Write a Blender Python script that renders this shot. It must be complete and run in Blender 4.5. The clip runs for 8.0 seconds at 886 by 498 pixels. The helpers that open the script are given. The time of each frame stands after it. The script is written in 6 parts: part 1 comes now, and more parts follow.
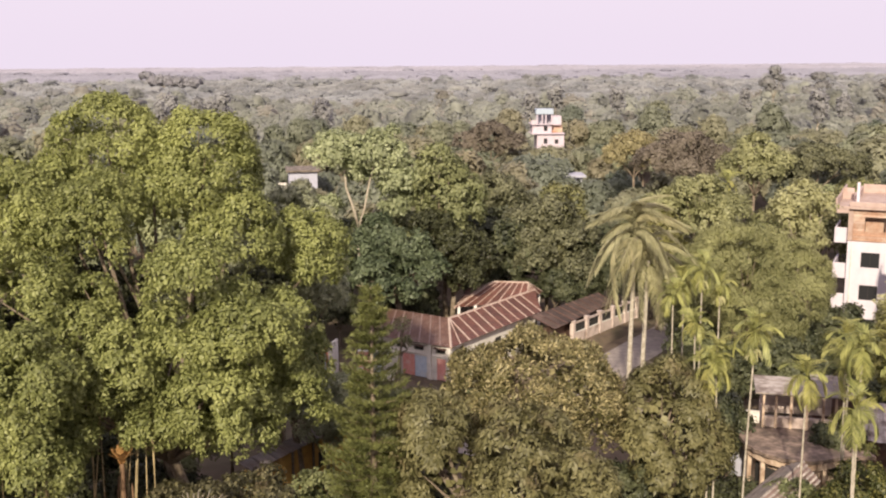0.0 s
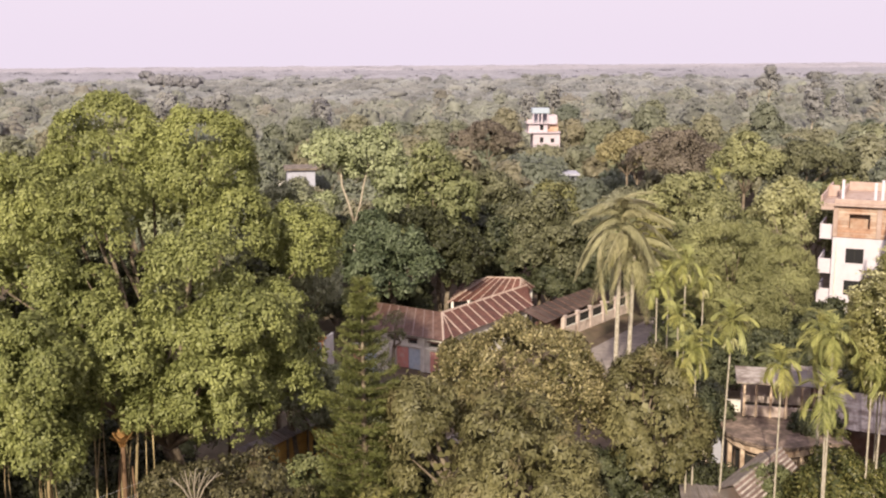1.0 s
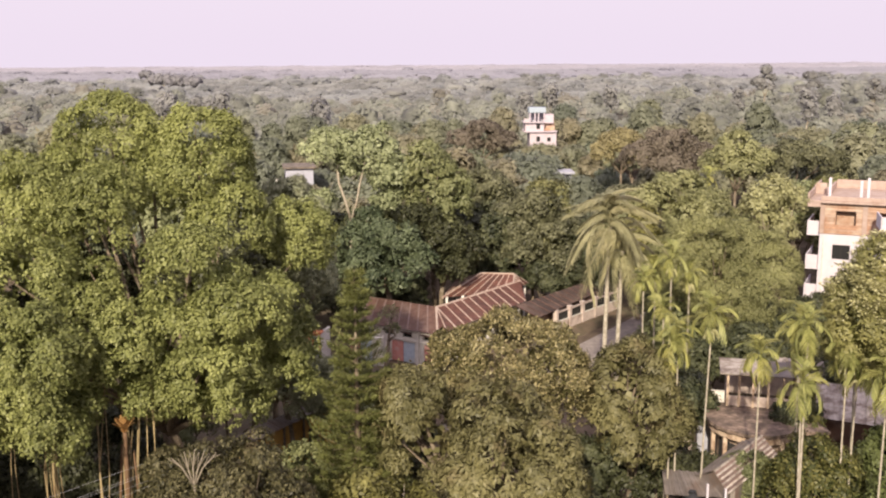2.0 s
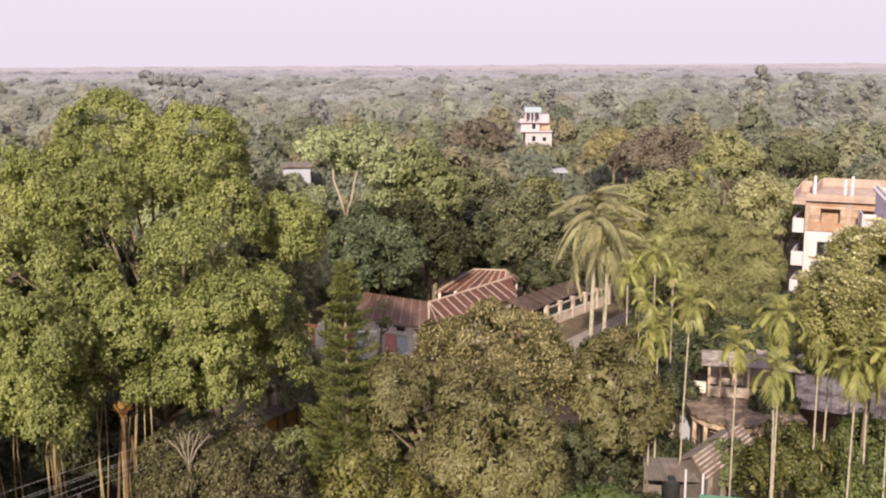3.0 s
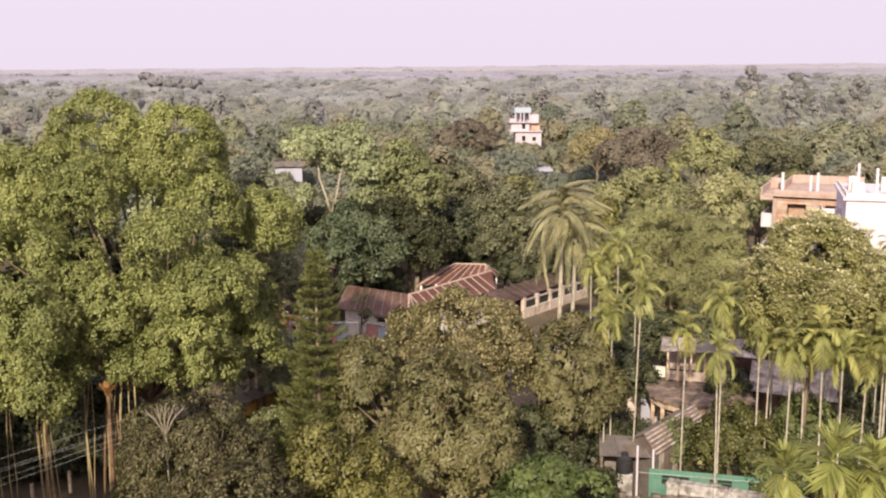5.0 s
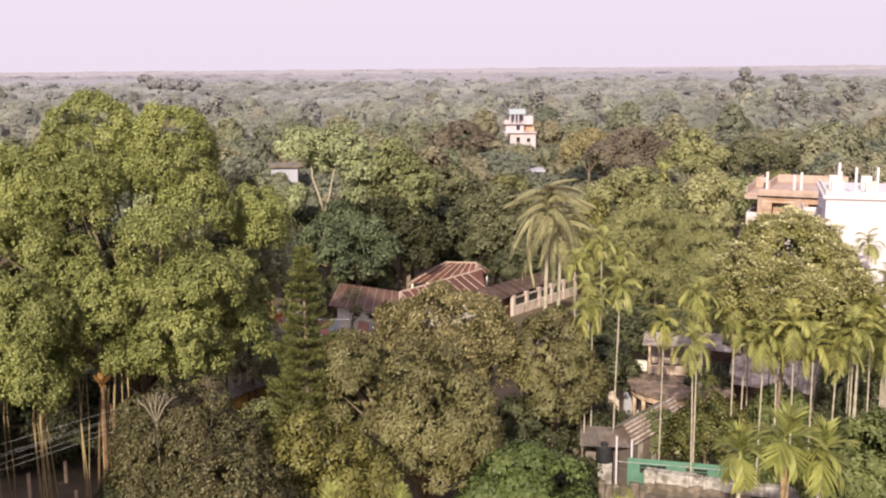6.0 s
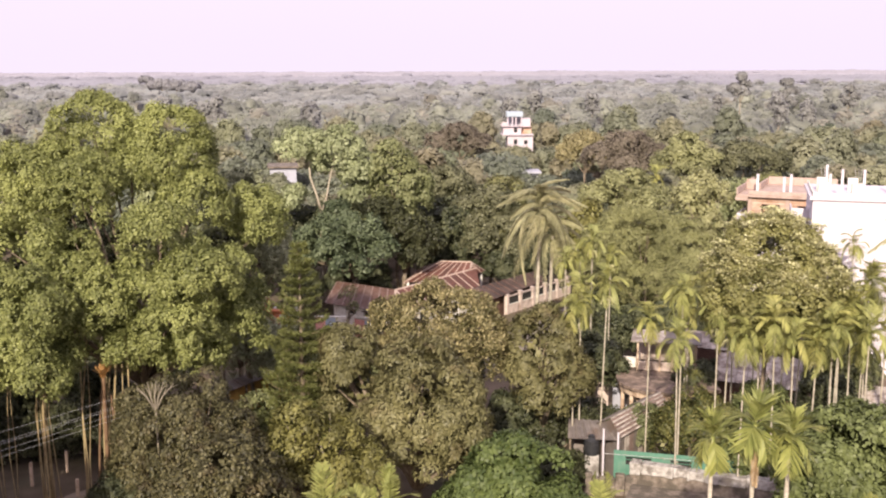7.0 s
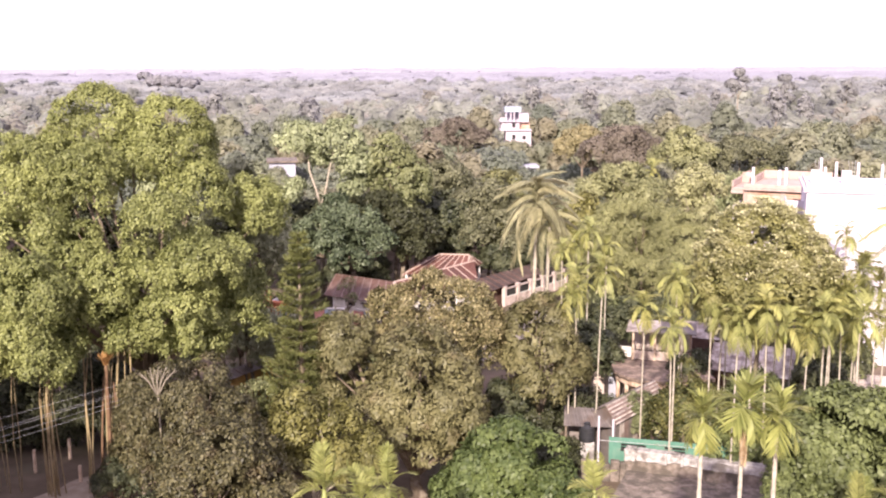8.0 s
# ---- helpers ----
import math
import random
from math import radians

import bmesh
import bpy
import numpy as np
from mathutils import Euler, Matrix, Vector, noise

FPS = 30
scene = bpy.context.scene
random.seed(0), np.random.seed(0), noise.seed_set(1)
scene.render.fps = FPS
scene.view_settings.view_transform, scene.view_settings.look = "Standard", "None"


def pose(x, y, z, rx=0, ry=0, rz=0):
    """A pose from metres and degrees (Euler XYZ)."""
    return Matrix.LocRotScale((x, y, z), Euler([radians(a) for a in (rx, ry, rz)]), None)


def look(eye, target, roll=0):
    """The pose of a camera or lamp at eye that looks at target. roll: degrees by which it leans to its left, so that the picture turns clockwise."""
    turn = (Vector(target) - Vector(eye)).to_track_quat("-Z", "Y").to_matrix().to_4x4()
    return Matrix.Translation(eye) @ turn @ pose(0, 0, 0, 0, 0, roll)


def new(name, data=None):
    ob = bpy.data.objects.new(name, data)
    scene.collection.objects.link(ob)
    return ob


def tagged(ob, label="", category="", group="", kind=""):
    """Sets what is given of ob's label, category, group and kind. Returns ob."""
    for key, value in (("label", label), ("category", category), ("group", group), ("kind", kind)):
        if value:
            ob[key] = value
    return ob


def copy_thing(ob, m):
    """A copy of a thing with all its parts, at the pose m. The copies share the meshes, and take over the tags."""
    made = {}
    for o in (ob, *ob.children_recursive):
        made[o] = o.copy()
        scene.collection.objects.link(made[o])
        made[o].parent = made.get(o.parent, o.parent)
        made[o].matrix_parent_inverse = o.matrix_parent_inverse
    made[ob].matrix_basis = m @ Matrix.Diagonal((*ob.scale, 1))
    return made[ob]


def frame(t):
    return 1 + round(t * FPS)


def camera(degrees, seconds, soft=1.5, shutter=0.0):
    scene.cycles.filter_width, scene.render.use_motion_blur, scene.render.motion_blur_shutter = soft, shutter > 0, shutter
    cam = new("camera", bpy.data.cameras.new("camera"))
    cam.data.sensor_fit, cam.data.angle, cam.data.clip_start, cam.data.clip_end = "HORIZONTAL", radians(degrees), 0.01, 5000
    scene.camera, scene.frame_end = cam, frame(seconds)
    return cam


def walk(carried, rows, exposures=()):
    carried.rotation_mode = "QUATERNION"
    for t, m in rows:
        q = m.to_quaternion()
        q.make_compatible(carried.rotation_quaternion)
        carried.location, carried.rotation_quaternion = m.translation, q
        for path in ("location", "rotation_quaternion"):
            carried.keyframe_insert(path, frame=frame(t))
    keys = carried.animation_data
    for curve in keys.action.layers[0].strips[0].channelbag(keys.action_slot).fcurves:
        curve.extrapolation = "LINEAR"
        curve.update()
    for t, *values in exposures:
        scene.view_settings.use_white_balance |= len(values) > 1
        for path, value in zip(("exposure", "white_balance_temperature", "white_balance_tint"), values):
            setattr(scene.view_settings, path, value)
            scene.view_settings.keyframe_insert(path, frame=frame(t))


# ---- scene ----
cam = camera(47.0, 8.0, 2.1)
PATH = [
    (0, (-0.221, 1.638, 24.294), (-0.218, 3.605, 23.935), -0.4),
    (0.5, (0.112, 0.648, 24.339), (0.114, 2.616, 23.979), -0.4),
    (1, (0.347, -0.319, 24.327), (0.35, 1.648, 23.967), -0.4),
    (1.5, (0.602, -1.283, 24.36), (0.605, 0.684, 23.999), -0.4),
    (3, (1.463, -4.134, 24.318), (1.467, -2.167, 23.958), -0.3),
    (3.5, (2.01, -5.249, 24.319), (2.013, -3.281, 23.96), -0.4),
    (4, (2.464, -6.105, 24.336), (2.467, -4.137, 23.978), -0.4),
    (4.5, (2.969, -6.957, 24.35), (2.97, -4.99, 23.992), -0.4),
    (6, (4.369, -9.626, 24.31), (4.37, -7.657, 23.956), -0.5),
    (6.5, (4.668, -10.579, 24.29), (4.669, -8.609, 23.943), -0.3),
    (7, (4.793, -11.311, 24.264), (4.795, -9.342, 23.915), -0.2),
    (7.5, (4.846, -11.944, 24.102), (4.849, -9.975, 23.749), -0.2),
    (8, (4.877, -12.235, 23.994), (4.881, -10.267, 23.639), -0.2),
]
EXPOSURES = [(0.0, 0.36, 6500, 10), (6.0, 0.36, 6480, 10), (6.5, 0.40, 6440, 11), (7.0, 0.54, 6320, 12), (7.5, 0.86, 6130, 18), (8.0, 1.00, 6020, 20)]
walk(cam, [(t, look(eye, target, roll)) for t, eye, target, roll in PATH], EXPOSURES)

# ---- sky, sun ----
SUN_FROM = Vector((-0.22, -1.0, 0.56)).normalized()
world = bpy.data.worlds.new("evening_sky")
scene.world = world
world.use_nodes = True
wn, wl = world.node_tree.nodes, world.node_tree.links
wn.clear()
sky = wn.new("ShaderNodeTexSky")
sky.sky_type, sky.sun_disc = "NISHITA", False
sky.sun_elevation = math.asin(SUN_FROM.z)
sky.sun_rotation = math.atan2(SUN_FROM.x, SUN_FROM.y)
sky.air_density, sky.dust_density = 1.6, 6.0
sky_light = wn.new("ShaderNodeBackground")
sky_light.inputs["Strength"].default_value = 0.08
wl.new(sky.outputs["Color"], sky_light.inputs["Color"])
veil = wn.new("ShaderNodeBackground")
veil.inputs["Color"].default_value = (0.90, 0.78, 0.92, 1)
veil.inputs["Strength"].default_value = 0.88
blend = wn.new("ShaderNodeMixShader")
blend.inputs["Fac"].default_value = 0.85
wout = wn.new("ShaderNodeOutputWorld")
wl.new(sky_light.outputs[0], blend.inputs[1])
wl.new(veil.outputs[0], blend.inputs[2])
wl.new(blend.outputs[0], wout.inputs["Surface"])

sun_data = bpy.data.lights.new("sun", "SUN")
sun_data.energy, sun_data.angle, sun_data.color = 4.9, radians(1.5), (1.0, 0.87, 0.68)
sun = new("sun", sun_data)
sun.matrix_world = look(SUN_FROM * 60, (0, 0, 0))

# ---- materials ----


def material(name):
    m = bpy.data.materials.new(name)
    m.use_nodes = True
    nodes, links = m.node_tree.nodes, m.node_tree.links
    return m, nodes, links, nodes["Principled BSDF"]


def ramp(nodes, stops):
    r = nodes.new("ShaderNodeValToRGB")
    while len(r.color_ramp.elements) < len(stops):
        r.color_ramp.elements.new(0.5)
    for e, (p, c) in zip(r.color_ramp.elements, stops):
        e.position, e.color = p, (*c, 1)
    return r


def noise_of(nodes, links, scale, detail=4.0, space="Object", rough=0.55):
    co = nodes.new("ShaderNodeTexCoord")
    n = nodes.new("ShaderNodeTexNoise")
    n.inputs["Scale"].default_value, n.inputs["Detail"].default_value = scale, detail
    n.inputs["Roughness"].default_value = rough
    links.new(co.outputs[space], n.inputs["Vector"])
    return n


def mixed(nodes, links, kind, fac, a, b):
    m = nodes.new("ShaderNodeMix")
    m.data_type, m.blend_type = "RGBA", kind
    if isinstance(fac, float):
        m.inputs["Factor"].default_value = fac
    else:
        links.new(fac, m.inputs["Factor"])
    for socket, v in ((m.inputs["A"], a), (m.inputs["B"], b)):
        if isinstance(v, tuple):
            socket.default_value = (*v, 1)
        else:
            links.new(v, socket)
    return m.outputs["Result"]


def foliage(name, dark, mid, light, through_light=0.3, rough=0.5, patch=0.35, by_object=0.0, dry=None, patch_share=0.42):
    """Leaves: each leaf has its own shade, patches of the crown lean to the lighter or the drier tone."""
    m, nodes, links, p = material(name)
    geo = nodes.new("ShaderNodeNewGeometry")
    r = ramp(nodes, [(0.0, dark), (0.45, mid), (1.0, light)])
    links.new(geo.outputs["Random Per Island"], r.inputs["Fac"])
    n = noise_of(nodes, links, patch, 3.0)
    pr = ramp(nodes, [(0.40, tuple(v * 0.70 for v in mid)), (0.62, tuple(min(1, v * 1.2) for v in light))])
    links.new(n.outputs["Fac"], pr.inputs["Fac"])
    colour = mixed(nodes, links, "MIX", patch_share, r.outputs["Color"], pr.outputs["Color"])
    if dry:
        d = noise_of(nodes, links, patch * 1.7, 2.0)
        dr = ramp(nodes, [(0.56, (0, 0, 0)), (0.72, (0.7, 0.7, 0.7))])
        links.new(d.outputs["Fac"], dr.inputs["Fac"])
        colour = mixed(nodes, links, "MIX", dr.outputs["Color"], colour, dry)
    if by_object:
        info = nodes.new("ShaderNodeObjectInfo")
        orr = ramp(nodes, [(0.0, (0.55, 0.66, 0.66)), (0.3, (0.80, 0.88, 0.80)), (0.6, (1.1, 1.1, 0.85)), (0.85, (1.28, 1.18, 0.92)), (1.0, (1.2, 1.04, 0.86))])
        links.new(info.outputs["Random"], orr.inputs["Fac"])
        colour = mixed(nodes, links, "MULTIPLY", by_object, colour, orr.outputs["Color"])
    links.new(colour, p.inputs["Base Color"])
    p.inputs["Roughness"].default_value = rough
    p.inputs["Specular IOR Level"].default_value = 0.35
    tr = nodes.new("ShaderNodeBsdfTranslucent")
    links.new(colour, tr.inputs["Color"])
    mx = nodes.new("ShaderNodeMixShader")
    mx.inputs["Fac"].default_value = through_light
    out = nodes["Material Output"]
    links.new(p.outputs[0], mx.inputs[1])
    links.new(tr.outputs[0], mx.inputs[2])
    links.new(mx.outputs[0], out.inputs["Surface"])
    return m


def surface(name, a, b, scale=3.0, stain=None, stain_scale=0.6, rough=0.85, bump=0.15, metal=0.0, by_object=0.0, stain_at=(0.5, 0.7)):
    """Plaster, concrete, tin, earth: grain between two tones, larger stains over it, fine relief."""
    m, nodes, links, p = material(name)
    n = noise_of(nodes, links, scale, 6.0)
    r = ramp(nodes, [(0.3, a), (0.7, b)])
    links.new(n.outputs["Fac"], r.inputs["Fac"])
    colour = r.outputs["Color"]
    if stain:
        s = noise_of(nodes, links, stain_scale, 5.0, rough=0.65)
        sr = ramp(nodes, [(stain_at[0], (0, 0, 0)), (stain_at[1], (0.85, 0.85, 0.85))])
        links.new(s.outputs["Fac"], sr.inputs["Fac"])
        colour = mixed(nodes, links, "MIX", sr.outputs["Color"], colour, stain)
    if by_object:
        info = nodes.new("ShaderNodeObjectInfo")
        orr = ramp(nodes, [(0.0, (0.65, 0.62, 0.62)), (1.0, (1.25, 1.2, 1.15))])
        links.new(info.outputs["Random"], orr.inputs["Fac"])
        colour = mixed(nodes, links, "MULTIPLY", by_object, colour, orr.outputs["Color"])
    links.new(colour, p.inputs["Base Color"])
    p.inputs["Roughness"].default_value, p.inputs["Metallic"].default_value = rough, metal
    if bump:
        bn = noise_of(nodes, links, scale * 5, 5.0)
        bb = nodes.new("ShaderNodeBump")
        bb.inputs["Strength"].default_value, bb.inputs["Distance"].default_value = bump, 0.03
        links.new(bn.outputs["Fac"], bb.inputs["Height"])
        links.new(bb.outputs["Normal"], p.inputs["Normal"])
    return m


FIG = foliage("fig_leaves", (0.128, 0.148, 0.050), (0.235, 0.258, 0.086), (0.430, 0.448, 0.166), 0.38, patch=0.22)
MANGO = foliage("mango_leaves", (0.090, 0.087, 0.036), (0.158, 0.150, 0.064), (0.275, 0.252, 0.118), 0.3, patch=0.3, dry=(0.200, 0.152, 0.080))
PALE_TIP = foliage("pale_tipped_leaves", (0.061, 0.060, 0.021), (0.113, 0.104, 0.036), (0.493, 0.420, 0.223), 0.25, patch=0.5, patch_share=0.2)
TEALLEAF = foliage("dusty_blue_green_leaves", (0.039, 0.057, 0.029), (0.085, 0.111, 0.058), (0.197, 0.233, 0.130), 0.32, patch=0.35)
# Near-black leaf tone paints the shade under and behind the trees.
SHADELEAF = foliage("shade_painted_leaves", (0.030, 0.034, 0.016), (0.055, 0.060, 0.028), (0.10, 0.105, 0.05), 0.25, patch=0.4)
DARKLEAF = foliage("dark_green_leaves", (0.026, 0.033, 0.018), (0.063, 0.074, 0.039), (0.169, 0.176, 0.092), 0.3, patch=0.3)
FRESH = foliage("fresh_green_leaves", (0.038, 0.061, 0.018), (0.086, 0.118, 0.036), (0.172, 0.210, 0.070), 0.32, patch=0.4)
FORKLEAF = foliage("pale_tufted_leaves", (0.200, 0.230, 0.118), (0.329, 0.362, 0.194), (0.500, 0.530, 0.315), 0.4, patch=0.35)
PALEGREEN = foliage("pale_green_leaves", (0.165, 0.188, 0.092), (0.275, 0.300, 0.152), (0.430, 0.450, 0.250), 0.38, patch=0.35)
SPECKLED = foliage("speckled_bush_leaves", (0.039, 0.050, 0.017), (0.072, 0.084, 0.028), (0.230, 0.212, 0.071), 0.3, patch=0.5, patch_share=0.2)
# Leaf tone raised to offset the fig's shadow, so light sits in the colour.
LIFTEDGREEN = foliage("brightened_grey_green_leaves", (0.187, 0.203, 0.122), (0.300, 0.317, 0.192), (0.487, 0.495, 0.308), 0.34, patch=0.4)
OLIVE = foliage("olive_small_leaves", (0.030, 0.029, 0.012), (0.062, 0.058, 0.024), (0.200, 0.180, 0.086), 0.26, patch=0.5, patch_share=0.2, dry=(0.115, 0.082, 0.042))
YELLOWISH = foliage("yellowish_leaves", (0.072, 0.070, 0.021), (0.155, 0.149, 0.046), (0.299, 0.279, 0.094), 0.36, patch=0.5)
FEATHERY = foliage("feathery_leaves", (0.167, 0.177, 0.076), (0.289, 0.294, 0.131), (0.436, 0.432, 0.205), 0.36, patch=0.25)
NEEDLES = foliage("conifer_needles", (0.045, 0.054, 0.016), (0.105, 0.120, 0.036), (0.235, 0.245, 0.080), 0.3, patch=0.6)
PALMLEAF = foliage("palm_leaves", (0.159, 0.172, 0.053), (0.314, 0.322, 0.112), (0.541, 0.528, 0.209), 0.40, patch=0.6, by_object=0.3)
FRESHPALM = foliage("fresh_palm_leaves", (0.136, 0.157, 0.043), (0.264, 0.286, 0.085), (0.458, 0.462, 0.162), 0.42, patch=0.6, by_object=0.2)
COCOLEAF = foliage("coconut_leaves", (0.214, 0.207, 0.112), (0.365, 0.349, 0.199), (0.552, 0.515, 0.319), 0.42, patch=0.5, by_object=0.12)
DRYLEAF = foliage("dry_palm_leaves", (0.238, 0.113, 0.036), (0.389, 0.204, 0.071), (0.518, 0.329, 0.143), 0.2, patch=1.0)
PALEDRY = foliage("tan_dry_leaves", (0.30, 0.19, 0.09), (0.42, 0.29, 0.16), (0.54, 0.41, 0.25), 0.25, patch=1.0)
BLOSSOM = foliage("pale_blossom", (0.40, 0.38, 0.18), (0.54, 0.52, 0.27), (0.68, 0.65, 0.40), 0.3, patch=1.0)
# Leaves past 100 m: washed-out tone, haze put into the colour.
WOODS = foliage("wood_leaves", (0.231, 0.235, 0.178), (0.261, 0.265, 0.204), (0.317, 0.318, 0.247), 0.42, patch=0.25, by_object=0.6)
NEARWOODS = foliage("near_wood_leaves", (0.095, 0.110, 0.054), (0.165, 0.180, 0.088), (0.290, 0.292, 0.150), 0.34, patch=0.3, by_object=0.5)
# Paler copies of the dark, yellowish and pale green leaves, with haze painted in.
MIDDARK = foliage("hazed_dark_leaves", (0.159, 0.178, 0.130), (0.227, 0.248, 0.178), (0.310, 0.326, 0.234), 0.4, patch=0.2, by_object=0.4)
MIDYELLOW = foliage("hazed_yellowish_leaves", (0.224, 0.208, 0.140), (0.286, 0.263, 0.180), (0.358, 0.326, 0.230), 0.42, patch=0.2, by_object=0.15)
MIDGREEN = foliage("hazed_pale_green_leaves", (0.226, 0.239, 0.154), (0.299, 0.309, 0.204), (0.384, 0.388, 0.268), 0.42, patch=0.2, by_object=0.2)
LEAFY = foliage("mid_green_sprays", (0.120, 0.138, 0.060), (0.205, 0.225, 0.100), (0.33, 0.34, 0.165), 0.34, patch=0.35)
ROUNDLEAF = foliage("round_mid_green_leaves", (0.065, 0.081, 0.028), (0.123, 0.146, 0.053), (0.211, 0.241, 0.091), 0.32, patch=0.5)
# Far crowns: haze is put into these leaf colours, paler than real foliage.
FARWOODS = foliage("hazed_far_leaves", (0.267, 0.275, 0.228), (0.290, 0.298, 0.248), (0.326, 0.333, 0.279), 0.45, patch=0.09, patch_share=0.85)
FARGREY = foliage("hazed_grey_green_leaves", (0.246, 0.253, 0.222), (0.268, 0.274, 0.243), (0.301, 0.305, 0.272), 0.45, patch=0.09, patch_share=0.85)
FARTAN = foliage("hazed_tan_leaves", (0.292, 0.276, 0.232), (0.317, 0.299, 0.253), (0.353, 0.334, 0.284), 0.45, patch=0.09, patch_share=0.85)
# Beyond 430 m the painted haze grows stronger, so the leaves go greyer.
PALEWOODS = foliage("hazed_pale_leaves", (0.315, 0.317, 0.306), (0.329, 0.330, 0.319), (0.351, 0.351, 0.339), 0.45, patch=0.04, patch_share=0.85)
PALEGREY = foliage("hazed_pale_grey_leaves", (0.301, 0.309, 0.308), (0.314, 0.322, 0.321), (0.335, 0.342, 0.342), 0.45, patch=0.04, patch_share=0.85)
# Clump and lone trees: blue-grey haze is mixed into the leaf colour.
CLUMPLEAF = foliage("hazed_blue_grey_leaves", (0.375, 0.368, 0.395), (0.405, 0.396, 0.422), (0.435, 0.424, 0.448), 0.45, patch=0.2)
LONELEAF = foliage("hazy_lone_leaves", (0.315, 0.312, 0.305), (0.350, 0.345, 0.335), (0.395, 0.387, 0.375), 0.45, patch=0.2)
# Horizon belts: lilac haze painted straight into the leaf colour.
RIMWOODS = foliage("hazed_rim_leaves", (0.370, 0.362, 0.416), (0.376, 0.368, 0.422), (0.386, 0.376, 0.430), 0.45, patch=0.006, patch_share=0.3)
HORIZONWOODS = foliage("hazed_horizon_leaves", (0.44, 0.42, 0.475), (0.445, 0.425, 0.48), (0.452, 0.43, 0.486), 0.45, patch=0.003, patch_share=0.3)
PALEYELLOW = foliage("pale_yellow_leaves", (0.220, 0.218, 0.106), (0.360, 0.355, 0.176), (0.496, 0.485, 0.265), 0.4, patch=0.4)
# Lilac-grey tone: haze over the far houses put into the wall colour.
GREYWALL = surface("greyish_white_wall", (0.36, 0.36, 0.42), (0.43, 0.43, 0.50), 1.5, (0.30, 0.29, 0.32), 0.5, 0.85, 0.05)
DOMELEAF = foliage("glossy_dome_leaves", (0.107, 0.112, 0.039), (0.198, 0.196, 0.070), (0.330, 0.310, 0.122), 0.28, patch=0.35)
BARK = surface("grey_brown_bark", (0.10, 0.075, 0.05), (0.22, 0.17, 0.12), 6.0, (0.3, 0.26, 0.2), 2.0, 0.9, 0.4)
PALEBARK = surface("pale_bark", (0.32, 0.27, 0.20), (0.50, 0.44, 0.35), 5.0, (0.22, 0.17, 0.12), 1.5, 0.85, 0.3)
GREYTWIG = surface("grey_bare_twigs", (0.20, 0.17, 0.125), (0.33, 0.285, 0.22), 5.0, (0.18, 0.15, 0.11), 1.5, 0.9, 0.2)
CONEBARK = surface("brown_conifer_bark", (0.15, 0.115, 0.07), (0.25, 0.195, 0.12), 5.0, (0.12, 0.09, 0.06), 1.5, 0.9, 0.2)
REDBARK = surface("orange_brown_bark", (0.115, 0.066, 0.036), (0.215, 0.13, 0.072), 4.0, (0.10, 0.06, 0.03), 1.0, 0.9, 0.4)
TANBARK = surface("tan_root_bark", (0.25, 0.19, 0.095), (0.43, 0.34, 0.19), 4.0, (0.18, 0.11, 0.055), 1.0, 0.9, 0.3)
PALMBARK = surface("pale_grey_palm_bark", (0.30, 0.26, 0.20), (0.50, 0.45, 0.37), 7.0, (0.25, 0.22, 0.16), 2.0, 0.85, 0.3)
SHAFT = surface("green_crownshaft", (0.16, 0.19, 0.05), (0.28, 0.29, 0.09), 4.0, (0.34, 0.30, 0.12), 1.5, 0.5, 0.05)
EARTH = surface("earth_and_grass", (0.092, 0.066, 0.042), (0.160, 0.118, 0.078), 0.6, (0.050, 0.056, 0.026), 0.12, 0.95, 0.4)
PALECON = surface("flaking_pale_concrete", (0.26, 0.235, 0.215), (0.50, 0.47, 0.44), 3.4, (0.13, 0.11, 0.095), 1.5, 0.95, 0.6, stain_at=(0.46, 0.6))
DUSTPATH = surface("pale_trodden_dust", (0.30, 0.235, 0.175), (0.44, 0.36, 0.28), 1.4, (0.22, 0.165, 0.115), 0.5, 0.95, 0.2)
ASPHALT = surface("worn_road", (0.20, 0.168, 0.150), (0.29, 0.248, 0.222), 2.0, (0.34, 0.30, 0.25), 0.5, 0.9, 0.2)
RUST = surface("rusted_tin", (0.100, 0.046, 0.036), (0.190, 0.084, 0.062), 2.2, (0.11, 0.058, 0.042), 0.7, 0.6, 0.1, 0.25, by_object=0.7)
SEAM = surface("bleached_tin_seam", (0.38, 0.28, 0.23), (0.53, 0.42, 0.35), 4.0, (0.28, 0.15, 0.10), 1.2, 0.6, 0.1)
SOOTTIN = surface("sooty_brown_tin", (0.055, 0.036, 0.028), (0.10, 0.068, 0.053), 2.0, (0.15, 0.10, 0.08), 0.8, 0.7, 0.1, 0.1, by_object=0.6)
BROWNTIN = surface("brown_tin", (0.095, 0.052, 0.040), (0.165, 0.095, 0.074), 2.0, (0.23, 0.17, 0.145), 0.8, 0.6, 0.1, 0.2, by_object=0.7)
GREYTIN = surface("weathered_grey_tin", (0.38, 0.335, 0.295), (0.62, 0.565, 0.51), 2.6, (0.17, 0.125, 0.10), 1.1, 0.9, 0.1, 0.0, by_object=0.7, stain_at=(0.44, 0.62))
DULLPINK = surface("dull_pinkish_tin", (0.20, 0.145, 0.13), (0.32, 0.24, 0.215), 1.8, (0.20, 0.13, 0.10), 0.8, 0.6, 0.1, 0.2, by_object=0.7)
# Base tone lowered for the shaded yard, so shade is in the tin colour.
DULLTIN = surface("dull_brown_grey_tin", (0.15, 0.13, 0.12), (0.25, 0.22, 0.205), 1.8, (0.18, 0.125, 0.095), 0.8, 0.6, 0.1, 0.2, by_object=0.7)
